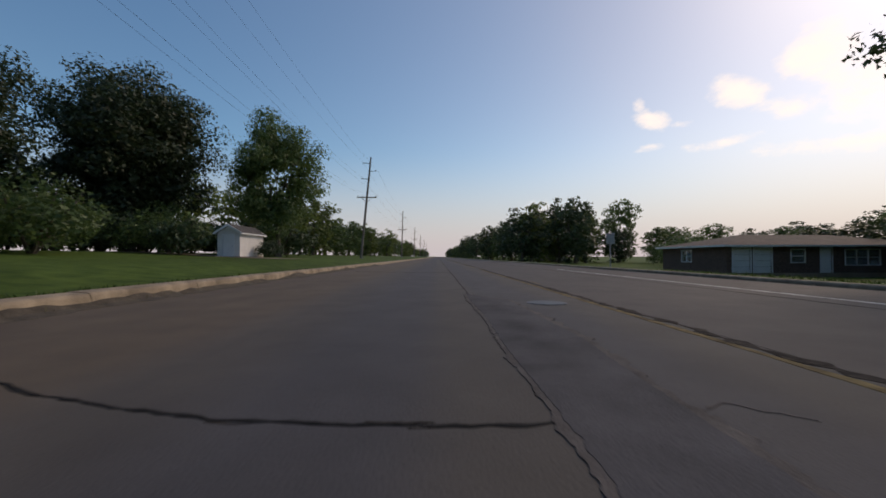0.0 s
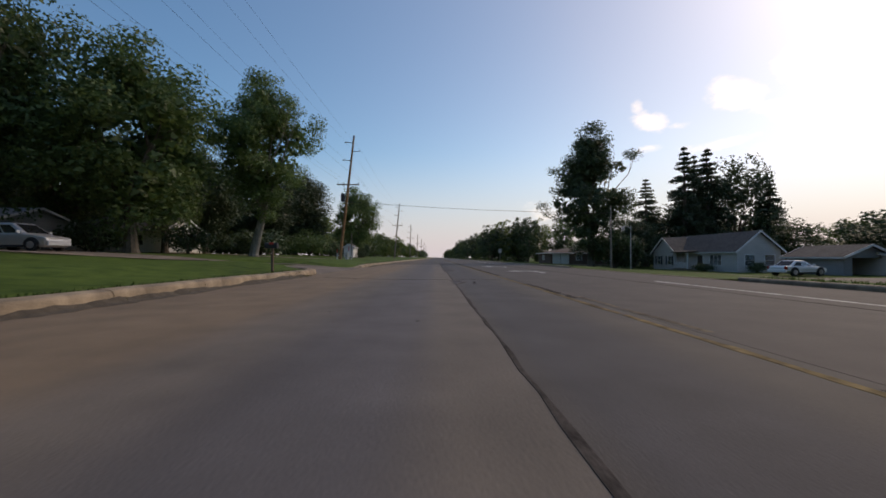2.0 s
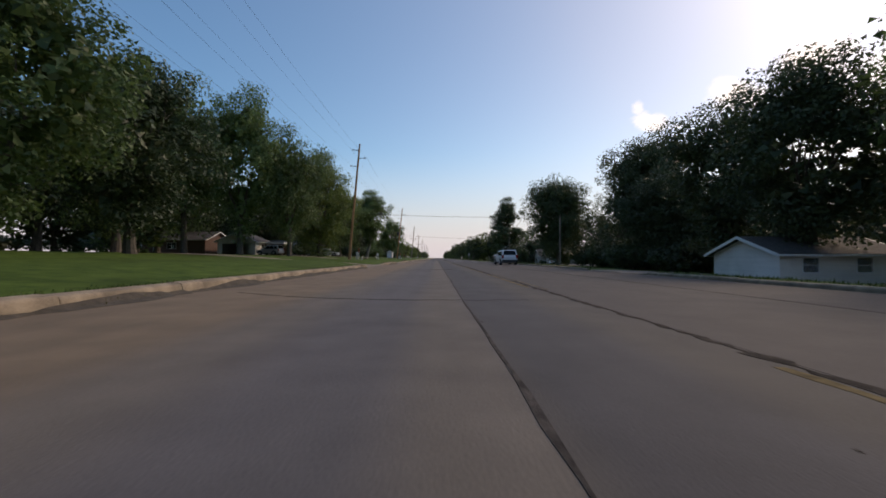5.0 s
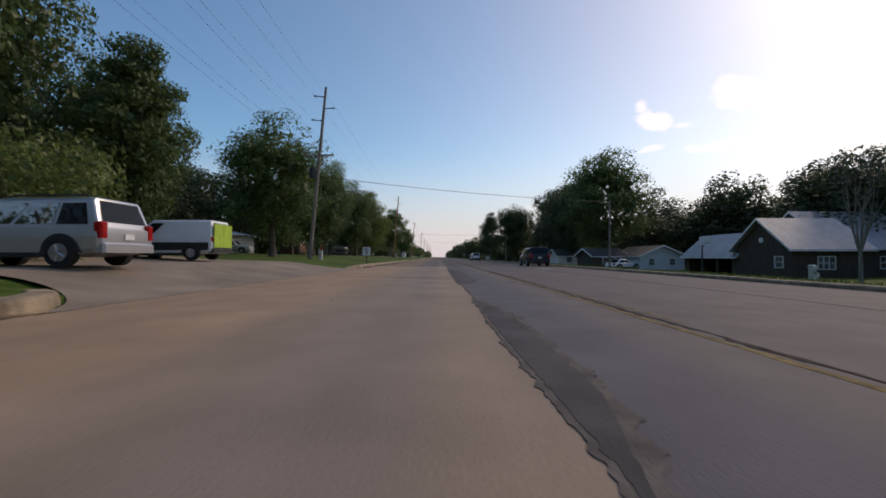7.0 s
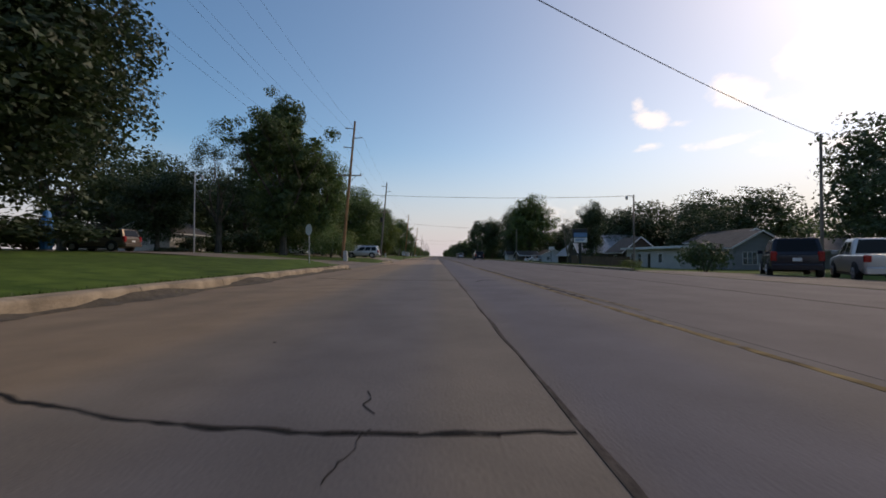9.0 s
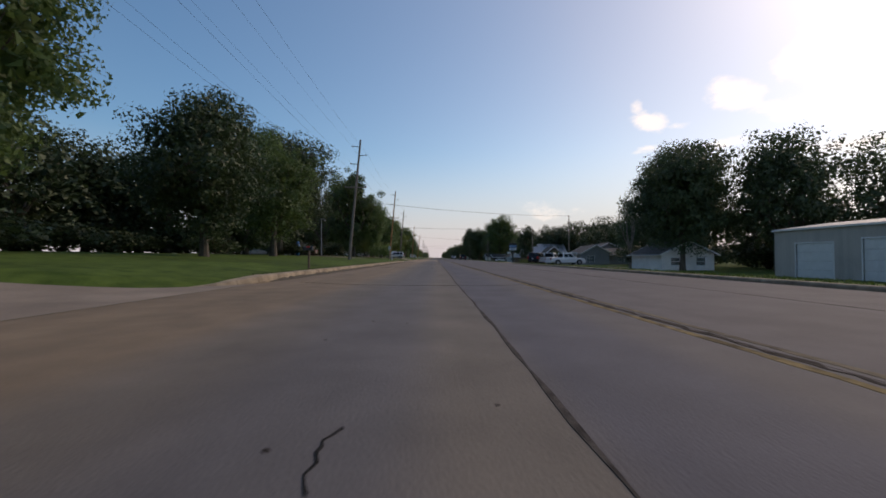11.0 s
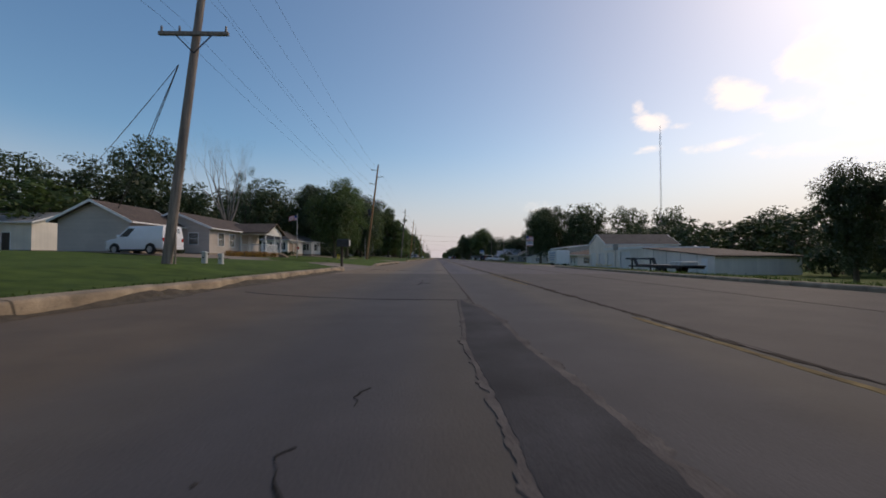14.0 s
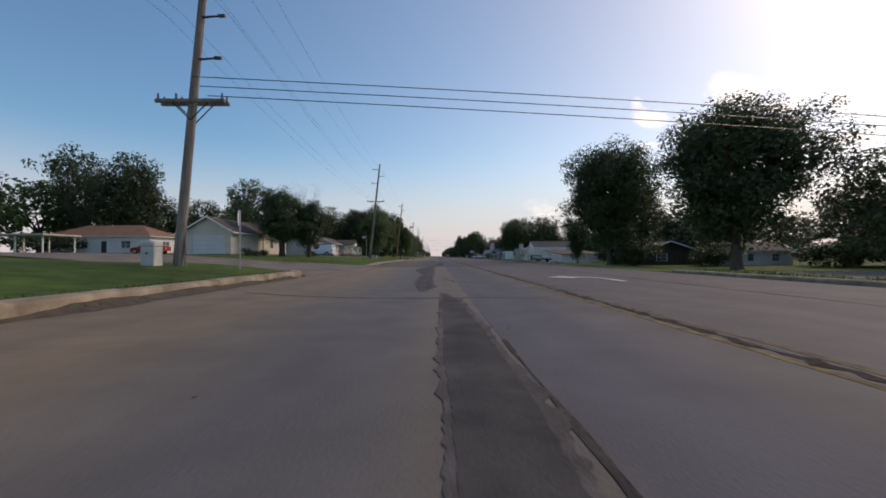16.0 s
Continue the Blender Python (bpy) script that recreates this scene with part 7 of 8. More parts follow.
house("white gabled end of a house below trees", 47, -324, 8.6, 7, 2.3, 1.2, "x", SIDING, SHINGLE, [("W", 2.4, 3.4, 0.8, 1.8, W), ("S", 2, 2.9, 0.8, 1.8, W), ("S", 5.5, 6.6, 0.8, 1.9, W)], base=-1.0)
house("long dark low house below shade trees", 38, -314, 9, 11, 2.4, 1.5, "y", DARK_WOOD, SHINGLE, [("W", 3, 4.4, 0.8, 1.9, W), ("S", 2.5, 4.2, 0.8, 1.9, W)], base=-1.0, over=0.8)

# ---- vehicles ----
vehicle("minivan", "silver family van parked nose-in on the apron", "car", -10.7, -157.2, 90, 4.8, 1.88, 1.76, 1.02, SILVER, "suv", base=land(-10.7, -157.2) + 0.02)
vehicle("delivery_van", "white panel van with dark lower stripe and lime-green rear doors", "van", -13.7, -147.2, 90, 5.0, 1.95, 2.0, 1.2, WHITE_PAINT, "van", clad=PLASTIC)
v = bpy.context.scene.objects.get("delivery_van")
part("side_stripe", Shape().box(-0.988, -0.96, -2.35, 1.35, 0.5, 0.88).box(0.96, 0.988, -2.35, 1.35, 0.5, 0.88), PLASTIC, v, "dark lower stripe")
part("rear_door", Shape().box(-0.83, -0.01, -2.575, -2.53, 0.64, 1.82).box(0.01, 0.83, -2.575, -2.53, 0.64, 1.82), GREEN_WRAP, v, "lime-green wrapped rear doors")
vehicle("suv", "white family car with roof rails in the far lane", "car", 8.9, -69.9, 3, 4.9, 1.98, 1.8, 1.08, WHITE_PAINT, "suv", base=0.0, clad=PLASTIC)
vehicle("suv", "dark blue family car in the far lane", "car", 9.2, -129.5, 0, 4.8, 1.95, 1.75, 1.05, DARK_PAINT, "suv", base=0.0)
vehicle("suv", "silver car parked on a drive under trees", "car", -25.8, -22.5, -90, 4.6, 1.85, 1.75, 1.05, SILVER, "suv")
vehicle("suv", "dark car parked beside a house", "car", -32.5, -20.5, -90, 4.6, 1.85, 1.7, 1.05, DARK_PAINT, "suv")
vehicle("suv", "silver car parked before the open garage", "car", -29.6, -47.6, 75, 4.6, 1.85, 1.75, 1.05, SILVER, "suv")
vehicle("pickup", "white pickup parked by the low house", "pickup truck", -35, -115.5, -90, 5.6, 1.95, 1.85, 1.1, WHITE_PAINT, "pickup")
vehicle("pickup", "silver pickup parked by the low house", "pickup truck", -28.3, -113.5, -80, 5.6, 1.95, 1.85, 1.1, SILVER, "pickup")
vehicle("suv", "bronze car parked on the side street", "car", -25.8, -184.6, 90, 4.7, 1.85, 1.7, 1.02, BROWN_PAINT, "suv")
vehicle("delivery_van", "white panel van before the beige garage", "van", -22.4, -304.9, 78, 5.2, 1.95, 2.1, 1.25, WHITE_PAINT, "van")
vehicle("pickup", "red pickup parked by the ranch house", "pickup truck", -43, -323, 80, 5.4, 1.9, 1.75, 1.05, RED_PAINT, "pickup")
vehicle("sedan", "white saloon car beside the garages", "car", 33.2, -12, -80, 4.6, 1.8, 1.42, 0.92, WHITE_PAINT, "sedan")
vehicle("sedan", "white saloon car parked on the grass", "car", 25, -114, -70, 4.6, 1.8, 1.42, 0.92, WHITE_PAINT, "sedan")
vehicle("suv", "dark blue car parked on the forecourt", "car", 17.4, -196.6, -35, 4.8, 1.9, 1.78, 1.06, DARK_PAINT, "suv")
vehicle("pickup", "silver pickup parked on the forecourt", "pickup truck", 18.8, -199.2, -35, 5.6, 1.95, 1.8, 1.1, SILVER, "pickup")
vehicle("pickup", "white pickup parked beside the road", "pickup truck", 19.5, -204.5, -80, 5.6, 1.95, 1.8, 1.1, WHITE_PAINT, "pickup")

# ---- poles and wires ----
POLES = [(-10.6, 56.0, 14.8, 1.35, POLE_GREY, 0), (-11.65, 1.4, 15.9, 1.65, POLE_WOOD, -1), (-11.6, -65.5, 16.4, 1.35, POLE_WOOD, 0), (-11.7, -131.5, 16.4, 1.35, POLE_GREY, -1), (-10.7, -170, 16.4, 1.4, POLE_WOOD, 0),
         (-10.7, -214, 15.6, 1.35, POLE_GREY, 0), (-10.95, -272.6, 15.6, 1.75, POLE_WOOD, -1), (-10.5, -320.2, 15.6, 1.7, POLE_GREY, 0), (-10.15, -368, 16.0, 1.35, POLE_GREY, 0)]
for i, (x, y, top, lean, wood, tr) in enumerate(POLES):
    utility_pole(x, y, top, lean, wood, True, tr, double=(i == 8), cross=0.42 if i == 8 else 0.0 if i == 2 else 0.6)
for i, y in enumerate((120, 185, 250, 320, 400)):
    utility_pole(-10.6, y, 14.5, 0.4, POLE_GREY)
ROW = [(-10.6, 400, 14.5, 0.4), (-10.6, 320, 14.5, 0.4), (-10.6, 250, 14.5, 0.4), (-10.6, 185, 14.5, 0.4), (-10.6, 120, 14.5, 0.4)] + [p[:4] for p in POLES] + [(-10.4, -418, 15.6, 0.8)]
utility_pole(-10.4, -418, 15.6, 0.8, POLE_WOOD)
for off, down in ((-0.98, 0.85), (0.98, 1.95), (-0.98, 3.05)):
    wires("power_line", "thin high-voltage wire between the poles", [((a[0] + a[3] + off, a[1], a[2] - down), (b[0] + b[3] + off, b[1], b[2] - down), 0.9) for a, b in zip(ROW, ROW[1:])])
for off in (-1.25, -0.55, 1.25):
    wires("power_line", "thin wire on the crossarms", [((a[0] + a[3] * 0.62 + off, a[1] - 0.18, a[2] * 0.62 + 0.55), (b[0] + b[3] * 0.62 + off, b[1] - 0.18, b[2] * 0.62 + 0.55), 0.8) for a, b in zip(ROW, ROW[1:])])


def plain_pole(x, y, top, label, r=0.11, lamp=0, name="utility_pole", mat=None):
    z = land(x, y)
    ob = thing(name, label, "street lamp" if lamp else "pole", "", (x, y, z))
    part("pole", Shape().tube([(0, 0, -0.4), (0, 0, (top - z) * 0.5), (0.03, 0, top - z)], [r, r * 0.85, r * 0.65], 10), mat or POLE_GREY, ob)
    if lamp:
        h = top - z - 0.25
        part("arm", Shape().tube([(0, 0, h), (lamp * 0.5, 0, h + 0.2), (lamp * 0.8, 0, h + 0.12)], 0.03, 6), STEEL, ob)
        part("lamp_head", Shape().tube([(lamp * 0.75, 0, h + 0.1), (lamp * 0.8, 0, h - 0.05), (lamp * 0.8, 0, h - 0.3)], [0.06, 0.16, 0.12], 10), STEEL, ob)
    return ob


plain_pole(22.9, 3.5, 7.6, "weathered wooden service pole by the oak")
plain_pole(20.8, -6, 4.2, "slim metal yard lamp post", 0.06, -1, "lamp_post", STEEL)
plain_pole(17.5, -64.5, 6.8, "weathered wooden service pole in shade")
plain_pole(18.3, -125.5, 6.9, "weathered wooden service pole")
plain_pole(23, -170, 7.9, "wooden pole with a street lamp arm", 0.12, -1, "street_lamp")
plain_pole(24.6, -191, 8.6, "weathered wooden service pole")
plain_pole(-25.8, -172.9, 9.7, "slim pale lamp pole on the side street", 0.08, 1, "street_lamp", STEEL)
plain_pole(-14, -257, 5.0, "thin grey pole on the lawn", 0.05, 0, "pole", STEEL)
plain_pole(27, -366, 9.0, "weathered wooden service pole at the street corner")
wires("service_wire", "single wire crossing above the road", [((-10.7, 1.3, 7.7), (22.9, 3.5, 6.6), 0.3)], 0.02)
wires("service_wire", "single wire crossing above the road", [((-11.0, -65.5, 6.9), (17.5, -64.5, 6.6), 0.25)], 0.02)
wires("service_wire", "single wire crossing above the road", [((-10.8, -131.6, 8.2), (18.3, -125.5, 6.8), 0.35)], 0.02)
wires("service_wire", "single wire crossing above the road", [((-10.1, -170, 8.0), (23, -170, 7.8), 0.35)], 0.02)
wires("service_wire", "single wire crossing above the road", [((-10.2, -214, 8.0), (24.6, -191, 8.5), 0.5)], 0.02)
wires("service_wire", "service wire from pole to garage", [((-10.1, -320.3, 8.4), (-28, -300.6, 4.8), 0.4), ((-10.1, -320.3, 8.4), (-48, -288, 5.0), 0.8)], 0.018)
for k in range(3):
    wires("service_wire", "one of three wires crossing above the road", [((-9.5 + 0.3 * k, -368.2, 8.0 - 0.38 * k), (27, -366, 6.7 - 0.45 * k), -0.1)], 0.018)


# ---- small things by the road ----
def marker(x, y, h, red=0.35, tip=None):
    z = land(x, y)
    ob = thing("marker_post", "white cable marker post with a coloured top in the grass", "marker post", "marker posts", (x, y, z))
    part("post", Shape().bevel_box(-0.04, 0.04, -0.03, 0.03, -0.2, h * (1 - red), 0.01), TRIM, ob)
    part("cap", Shape().bevel_box(-0.042, 0.042, -0.032, 0.032, h * (1 - red) + 0.001, h, 0.012), tip or RED_MARK, ob)


def pedestal(x, y, w, h, label="pale green-grey cable pedestal in the grass"):
    z = land(x, y)
    ob = thing("utility_box", label, "utility box", "utility boxes", (x, y, z))
    part("cabinet", Shape().bevel_box(-w / 2, w / 2, -w / 2, w / 2, -0.1, h * 0.8, 0.03), UTILITY, ob)
    part("lid", Shape().bevel_box(-w / 2 - 0.02, w / 2 + 0.02, -w / 2 - 0.02, w / 2 + 0.02, h * 0.8 + 0.001, h, 0.05), UTILITY, ob)
    part("latch", Shape().box(-0.03, 0.03, -w / 2 - 0.03, -w / 2 - 0.001, h * 0.45, h * 0.55), DARK_METAL, ob)


marker(-11.9, 1.0, 1.2)
marker(-10.7, 2.0, 1.6)
pedestal(-11.0, 2.1, 0.36, 0.85)
pedestal(-10.5, 2.4, 0.16, 0.5)
plain_pole(-11.2, 5.9, 4.1, "short grey meter post with a box", 0.07, 0, "meter_post")
pedestal(-11.5, -60.6, 0.25, 1.1)
marker(-11.3, -60.2, 1.7)
pedestal(-10.7, -61.0, 0.16, 0.5)
pedestal(-10.6, -131.9, 0.3, 0.8)
marker(-10.9, -130.6, 1.3)
pedestal(-10.0, -171.6, 0.4, 1.0)
pedestal(-10.55, -368.9, 0.5, 0.9, "tall pale cable cabinet leaning by a pole")
marker(-15.2, -370, 1.5)
marker(-12.0, -287, 0.6, 0.95, YELLOW_MARK)
marker(-11.85, -286.9, 0.55, 0.95, YELLOW_MARK)
pedestal(-10.3, -318.0, 0.2, 0.55)
pedestal(-9.9, -317.4, 0.2, 0.5)
pedestal(15.6, -151.5, 0.22, 0.7)
pedestal(16.4, -150.8, 0.2, 0.4)


def road_sign(x, y, w, h, top, label, back=STEEL, octagon=False):
    z = land(x, y)
    ob = thing("road_sign", label, "road sign", "", (x, y, z))
    part("post", Shape().bevel_box(-0.035, 0.035, -0.03, 0.03, -0.3, top - z, 0.01), STEEL, ob)
    if octagon:
        o = [(math.cos(math.pi / 8 + k * math.pi / 4) * w / 2, top - z - w / 2 + math.sin(math.pi / 8 + k * math.pi / 4) * w / 2) for k in range(8)]
        part("panel", Shape().prism(o, "y", -0.045, -0.035), back, ob)
    else:
        part("panel", Shape().box(-w / 2, w / 2, -0.045, -0.033, top - z - h, top - z), back, ob)
    return ob


road_sign(-8.5, -189, 0.76, 0.76, 3.0, "octagonal stop sign seen from its pale back", FLAG_WHITE, True).rotation_euler.z = radians(-38)
stop = road_sign(-8.4, -366.6, 0.74, 0.74, 2.9, "octagonal stop sign turned to the side street", FLAG_WHITE, True)
stop.rotation_euler.z = radians(-72)
part("reflector", Shape().box(-0.11, 0.11, -0.05, -0.034, 0.62, 0.9), YELLOW_MARK, stop, "yellow plate on the post")
road_sign(12.5, 28.6, 0.6, 0.76, 2.5, "rectangular road sign seen from its grey back")
road_sign(12.4, -326.4, 0.6, 0.76, 2.5, "rectangular road sign seen from its grey back")
road_sign(-25.6, -261.6, 0.6, 0.6, 2.9, "small red octagonal sign beside the garage doors", RED_MARK, True)
road_sign(17.2, -298, 0.5, 0.6, 2.2, "small road sign seen from its grey back")
lawn_sign = thing("lawn_sign", "white lawn sign with dark writing on a post", "sign", at=(-7.0, -129, land(-7.0, -129)))
part("post", Shape().bevel_box(-0.05, 0.05, -0.04, 0.04, -0.2, 1.9, 0.01), DARK_WOOD, lawn_sign)
part("board", Shape().box(-0.38, 0.38, -0.08, -0.045, 0.75, 1.55), FLAG_WHITE, lawn_sign)
for k in range(3):
    part("writing_bar", Shape().box(-0.24 + 0.05 * k, 0.22 - 0.04 * k, -0.088, -0.081, 1.32 - 0.2 * k, 1.4 - 0.2 * k), DARK_METAL, lawn_sign)
big_sign = thing("pylon_sign", "roadside business sign with a blue and white panel on a pole", "sign", at=(20.2, -160.3, land(20.2, -160.3)))
part("pole", Shape().bevel_box(-0.14, 0.14, -0.14, 0.14, -0.3, 5.0, 0.02), DARK_METAL, big_sign)
part("cabinet", Shape().bevel_box(-1.0, 1.0, -0.24, 0.24, 3.1, 5.1, 0.06), DARK_METAL, big_sign, "dark sign box")
part("blue_panel", Shape().box(-0.92, 0.92, -0.26, -0.241, 3.95, 4.55), SIGN_BLUE, big_sign)
part("white_panel", Shape().box(-0.92, 0.92, -0.26, -0.241, 3.2, 3.85), FLAG_WHITE, big_sign)
for k in range(2):
    part("writing_bar", Shape().box(-0.7, 0.6 - 0.2 * k, -0.27, -0.261, 3.6 - 0.22 * k, 3.72 - 0.22 * k), SIGN_BLUE, big_sign)


def mailbox(x, y):
    z = land(x, y)
    ob = thing("mailbox", "dark mailbox on a wooden post by the kerb", "mailbox", "mailboxes", (x, y, z))
    part("post", Shape().bevel_box(-0.05, 0.05, -0.05, 0.05, -0.2, 1.0, 0.01), FENCE_WOOD, ob)
    o = [(-0.1, 1.0), (0.1, 1.0), (0.1, 1.14)] + [(0.1 * math.cos(q), 1.14 + 0.1 * math.sin(q)) for q in [math.pi * k / 8 for k in range(1, 8)]] + [(-0.1, 1.14)]
    part("box", Shape().prism([(u, v) for u, v in o], "x", -0.3, 0.22), DARK_METAL, ob)
    part("flag", Shape().box(-0.1, 0.08, -0.12, -0.11, 1.16, 1.24), RED_MARK, ob)


mailbox(-6.9, -242)
mailbox(-6.8, -31)
mailbox(12.0, -45)
big_box = thing("mailbox", "large dark mailbox on a thick post by the drive", "mailbox", "mailboxes", at=(-6.75, -307.2, land(-6.75, -307.2)))
part("post", Shape().bevel_box(-0.08, 0.08, -0.08, 0.08, -0.2, 1.6, 0.02), DARK_WOOD, big_box)
part("box", Shape().bevel_box(-0.35, 0.55, -0.25, 0.25, 1.6, 2.15, 0.08), DARK_METAL, big_box)
part("door", Shape().box(0.551, 0.57, -0.2, 0.2, 1.66, 2.08), UTILITY, big_box, "pale mailbox door")


def flag(x, y, top, w, label, facing=1, banner=False):
    z = land(x, y)
    ob = thing("flagpole", label, "flagpole", "", (x, y, z))
    h = top - z
    part("pole", Shape().tube([(0, 0, -0.2), (0, 0, h * 0.5), (0, 0, h)], [0.05, 0.045, 0.03], 8), STEEL, ob)
    part("finial", Shape().tube([(0, 0, h), (0, 0, h + 0.05), (0, 0, h + 0.1)], [0.02, 0.06, 0.02], 8), STEEL, ob)
    cloth = part("cloth", Shape().box(0, 0.001, 0, 0.001, h - 0.1, h - 0.099), FLAG_WHITE, ob)
    fh = w * 0.62

    def wave(u):
        return 0.09 * math.sin(u * 5) * u, -0.18 * u * u
    for s in range(13):
        sh = Shape()
        for k in range(8):
            u0, u1 = (k / 8, (k + 1) / 8)
            (a0, d0), (a1, d1) = wave(u0), wave(u1)
            zt = h - 0.1 - fh * s / 13
            sh.add([(facing * w * u0, a0, zt + d0), (facing * w * u1, a1, zt + d1), (facing * w * u1, a1, zt + d1 - fh / 13), (facing * w * u0, a0, zt + d0 - fh / 13),
                    (facing * w * u0, a0 + 0.01, zt + d0), (facing * w * u1, a1 + 0.01, zt + d1), (facing * w * u1, a1 + 0.01, zt + d1 - fh / 13), (facing * w * u0, a0 + 0.01, zt + d0 - fh / 13)],
                   [(0, 1, 2, 3), (7, 6, 5, 4), (0, 4, 5, 1), (3, 2, 6, 7)])
        part("stripe", sh, FLAG_RED if s % 2 == 0 else FLAG_WHITE, cloth)
    sh = Shape()
    for k in range(3):
        (a0, d0), (a1, d1) = wave(k / 8), wave((k + 1) / 8)
        zt = h - 0.1
        sh.add([(facing * w * k / 8, a0 - 0.006, zt + d0), (facing * w * (k + 1) / 8, a1 - 0.006, zt + d1), (facing * w * (k + 1) / 8, a1 - 0.006, zt + d1 - fh * 7 / 13), (facing * w * k / 8, a0 - 0.006, zt + d0 - fh * 7 / 13)], [(0, 1, 2, 3)])
    part("canton", sh, FLAG_BLUE, cloth)
    if banner:
        part("banner", Shape().bevel_box(0.04, w * 0.95, -0.02, 0.02, h - 0.35 - fh - 0.75, h - 0.3 - fh, 0.01), FLAG_WHITE, ob, "white banner below the flag")
        part("banner_bar", Shape().box(0.12, w * 0.85, -0.03, -0.021, h - 0.35 - fh - 0.32, h - 0.35 - fh - 0.12), FLAG_BLUE, ob)
        part("banner_bar", Shape().box(0.08, w * 0.9, -0.03, -0.021, h - 0.35 - fh - 0.7, h - 0.35 - fh - 0.55), FLAG_RED, ob)
    return ob


flag(-16.6, -288, 6.0, 0.95, "flagpole with a striped flag on the lawn", -1)
flag(16.4, -263.7, 4.9, 1.3, "flagpole with a striped flag and a banner", 1, True)

# box trailer with writing
bt = thing("box_trailer", "white enclosed trailer with blue writing parked on the verge", "trailer", at=(20.8, -268.5, land(20.8, -268.5)))
part("box", Shape().bevel_box(-1.1, 1.1, -2.4, 2.4, 0.45, 2.6, 0.06), WHITE_PAINT, bt)
for k in range(4):
    part("writing_bar", Shape().box(-1.125, -1.101, -1.9 + 0.25 * k, 1.7 - 0.3 * (k % 2), 2.1 - 0.38 * k, 2.28 - 0.38 * k), SIGN_BLUE, bt)
for sy in (-0.45, 0.45):
    for sx in (-1, 1):
        part("wheel", Shape().disc(sx * 1.0, sy, 0.33, 0.33, 0.2, "x", 18), RUBBER, bt)
part("drawbar", Shape().tube([(-0.6, 2.35, 0.5), (0, 3.6, 0.45)], 0.05, 6).tube([(0.6, 2.35, 0.5), (0, 3.6, 0.45)], 0.05, 6), DARK_METAL, bt)
part("jack", Shape().tube([(0, 3.4, 0.02), (0, 3.4, 0.9)], 0.04, 6), STEEL, bt)

# gooseneck flatbed
gt = thing("flatbed_trailer", "black gooseneck flatbed trailer with a pale load", "trailer", at=(23.4, -294.5, land(23.4, -294.5) - 0.02), size=(1, 1, 0.82))
part("deck", Shape().box(-1.2, 1.2, -5.5, 2.6, 0.72, 0.88), DARK_METAL, gt)
for sx in (-1.05, 1.05):
    part("beam", Shape().box(sx - 0.08, sx + 0.08, -5.4, 4.4, 0.5, 0.719), DARK_METAL, gt)
    part("neck", Shape().prism([(2.5, 0.88), (3.0, 1.75), (5.0, 1.75), (5.0, 1.5), (3.3, 1.5), (2.9, 0.88)], "x", sx - 0.1, sx + 0.1), DARK_METAL, gt)
    part("leg", Shape().box(sx - 0.07, sx + 0.07, 3.6, 3.75, 0.0, 1.5), DARK_METAL, gt)
part("coupler", Shape().box(-1.05, 1.05, 4.7, 5.0, 1.5, 1.7).tube([(0, 4.85, 0.9), (0, 4.85, 1.55)], 0.09, 8), DARK_METAL, gt)
for sy in (-2.6, -1.7):
    for sx in (-1, 1):
        part("wheel", Shape().disc(sx * 1.05, sy, 0.36, 0.36, 0.24, "x", 18), RUBBER, gt)
part("load", Shape().bevel_box(-0.8, 0.9, -5.0, -3.2, 0.885, 1.35, 0.12), UTILITY, gt, "pale tank lying on the deck")

# lattice mast
mast = thing("radio_mast", "tall thin guyed lattice mast beyond the trees", "radio mast", at=(66.6, -219, land(66.6, -219)))
H = 39.0
for q in range(3):
    a = q * 2.094
    part("leg", Shape().tube([(math.cos(a) * 0.24, math.sin(a) * 0.24, -0.3), (math.cos(a) * 0.2, math.sin(a) * 0.2, H)], 0.03, 5), STEEL, mast)
lat = Shape()
for k in range(38):
    for q in range(3):
        a, b = q * 2.094, (q + 1) * 2.094
        lat.tube([(math.cos(a) * 0.22, math.sin(a) * 0.22, k * H / 38), (math.cos(b) * 0.22, math.sin(b) * 0.22, (k + 1) * H / 38)], 0.014, 4, False)
part("lattice", lat, STEEL, mast)
part("antenna", Shape().tube([(0, 0, H - 0.2), (0, 0, H + 2.2)], 0.06, 6), FLAG_WHITE, mast)

# caution tape before the white building
tape = thing("caution_tape", "yellow caution tape strung between thin stakes", "tape", at=(26.6, -270, land(26.6, -272)))
for k in range(4):
    part("stake", Shape().tube([(0, -2.0 * k, -0.1), (0.02, -2.0 * k, 0.75)], 0.02, 5), FENCE_WOOD, tape)
for k in range(3):
    pts = [(-0.03, -2.0 * k - 2.0 * q / 8, 0.66 - 0.22 * (1 - (2 * q / 8 - 1) ** 2)) for q in range(9)]
    s = Shape()
    s.loft([[(x_, y_, z_), (x_, y_, z_ + 0.09), (x_ - 0.004, y_, z_ + 0.09), (x_ - 0.004, y_, z_)] for x_, y_, z_ in pts])
    part("tape", s, YELLOW_MARK, tape)

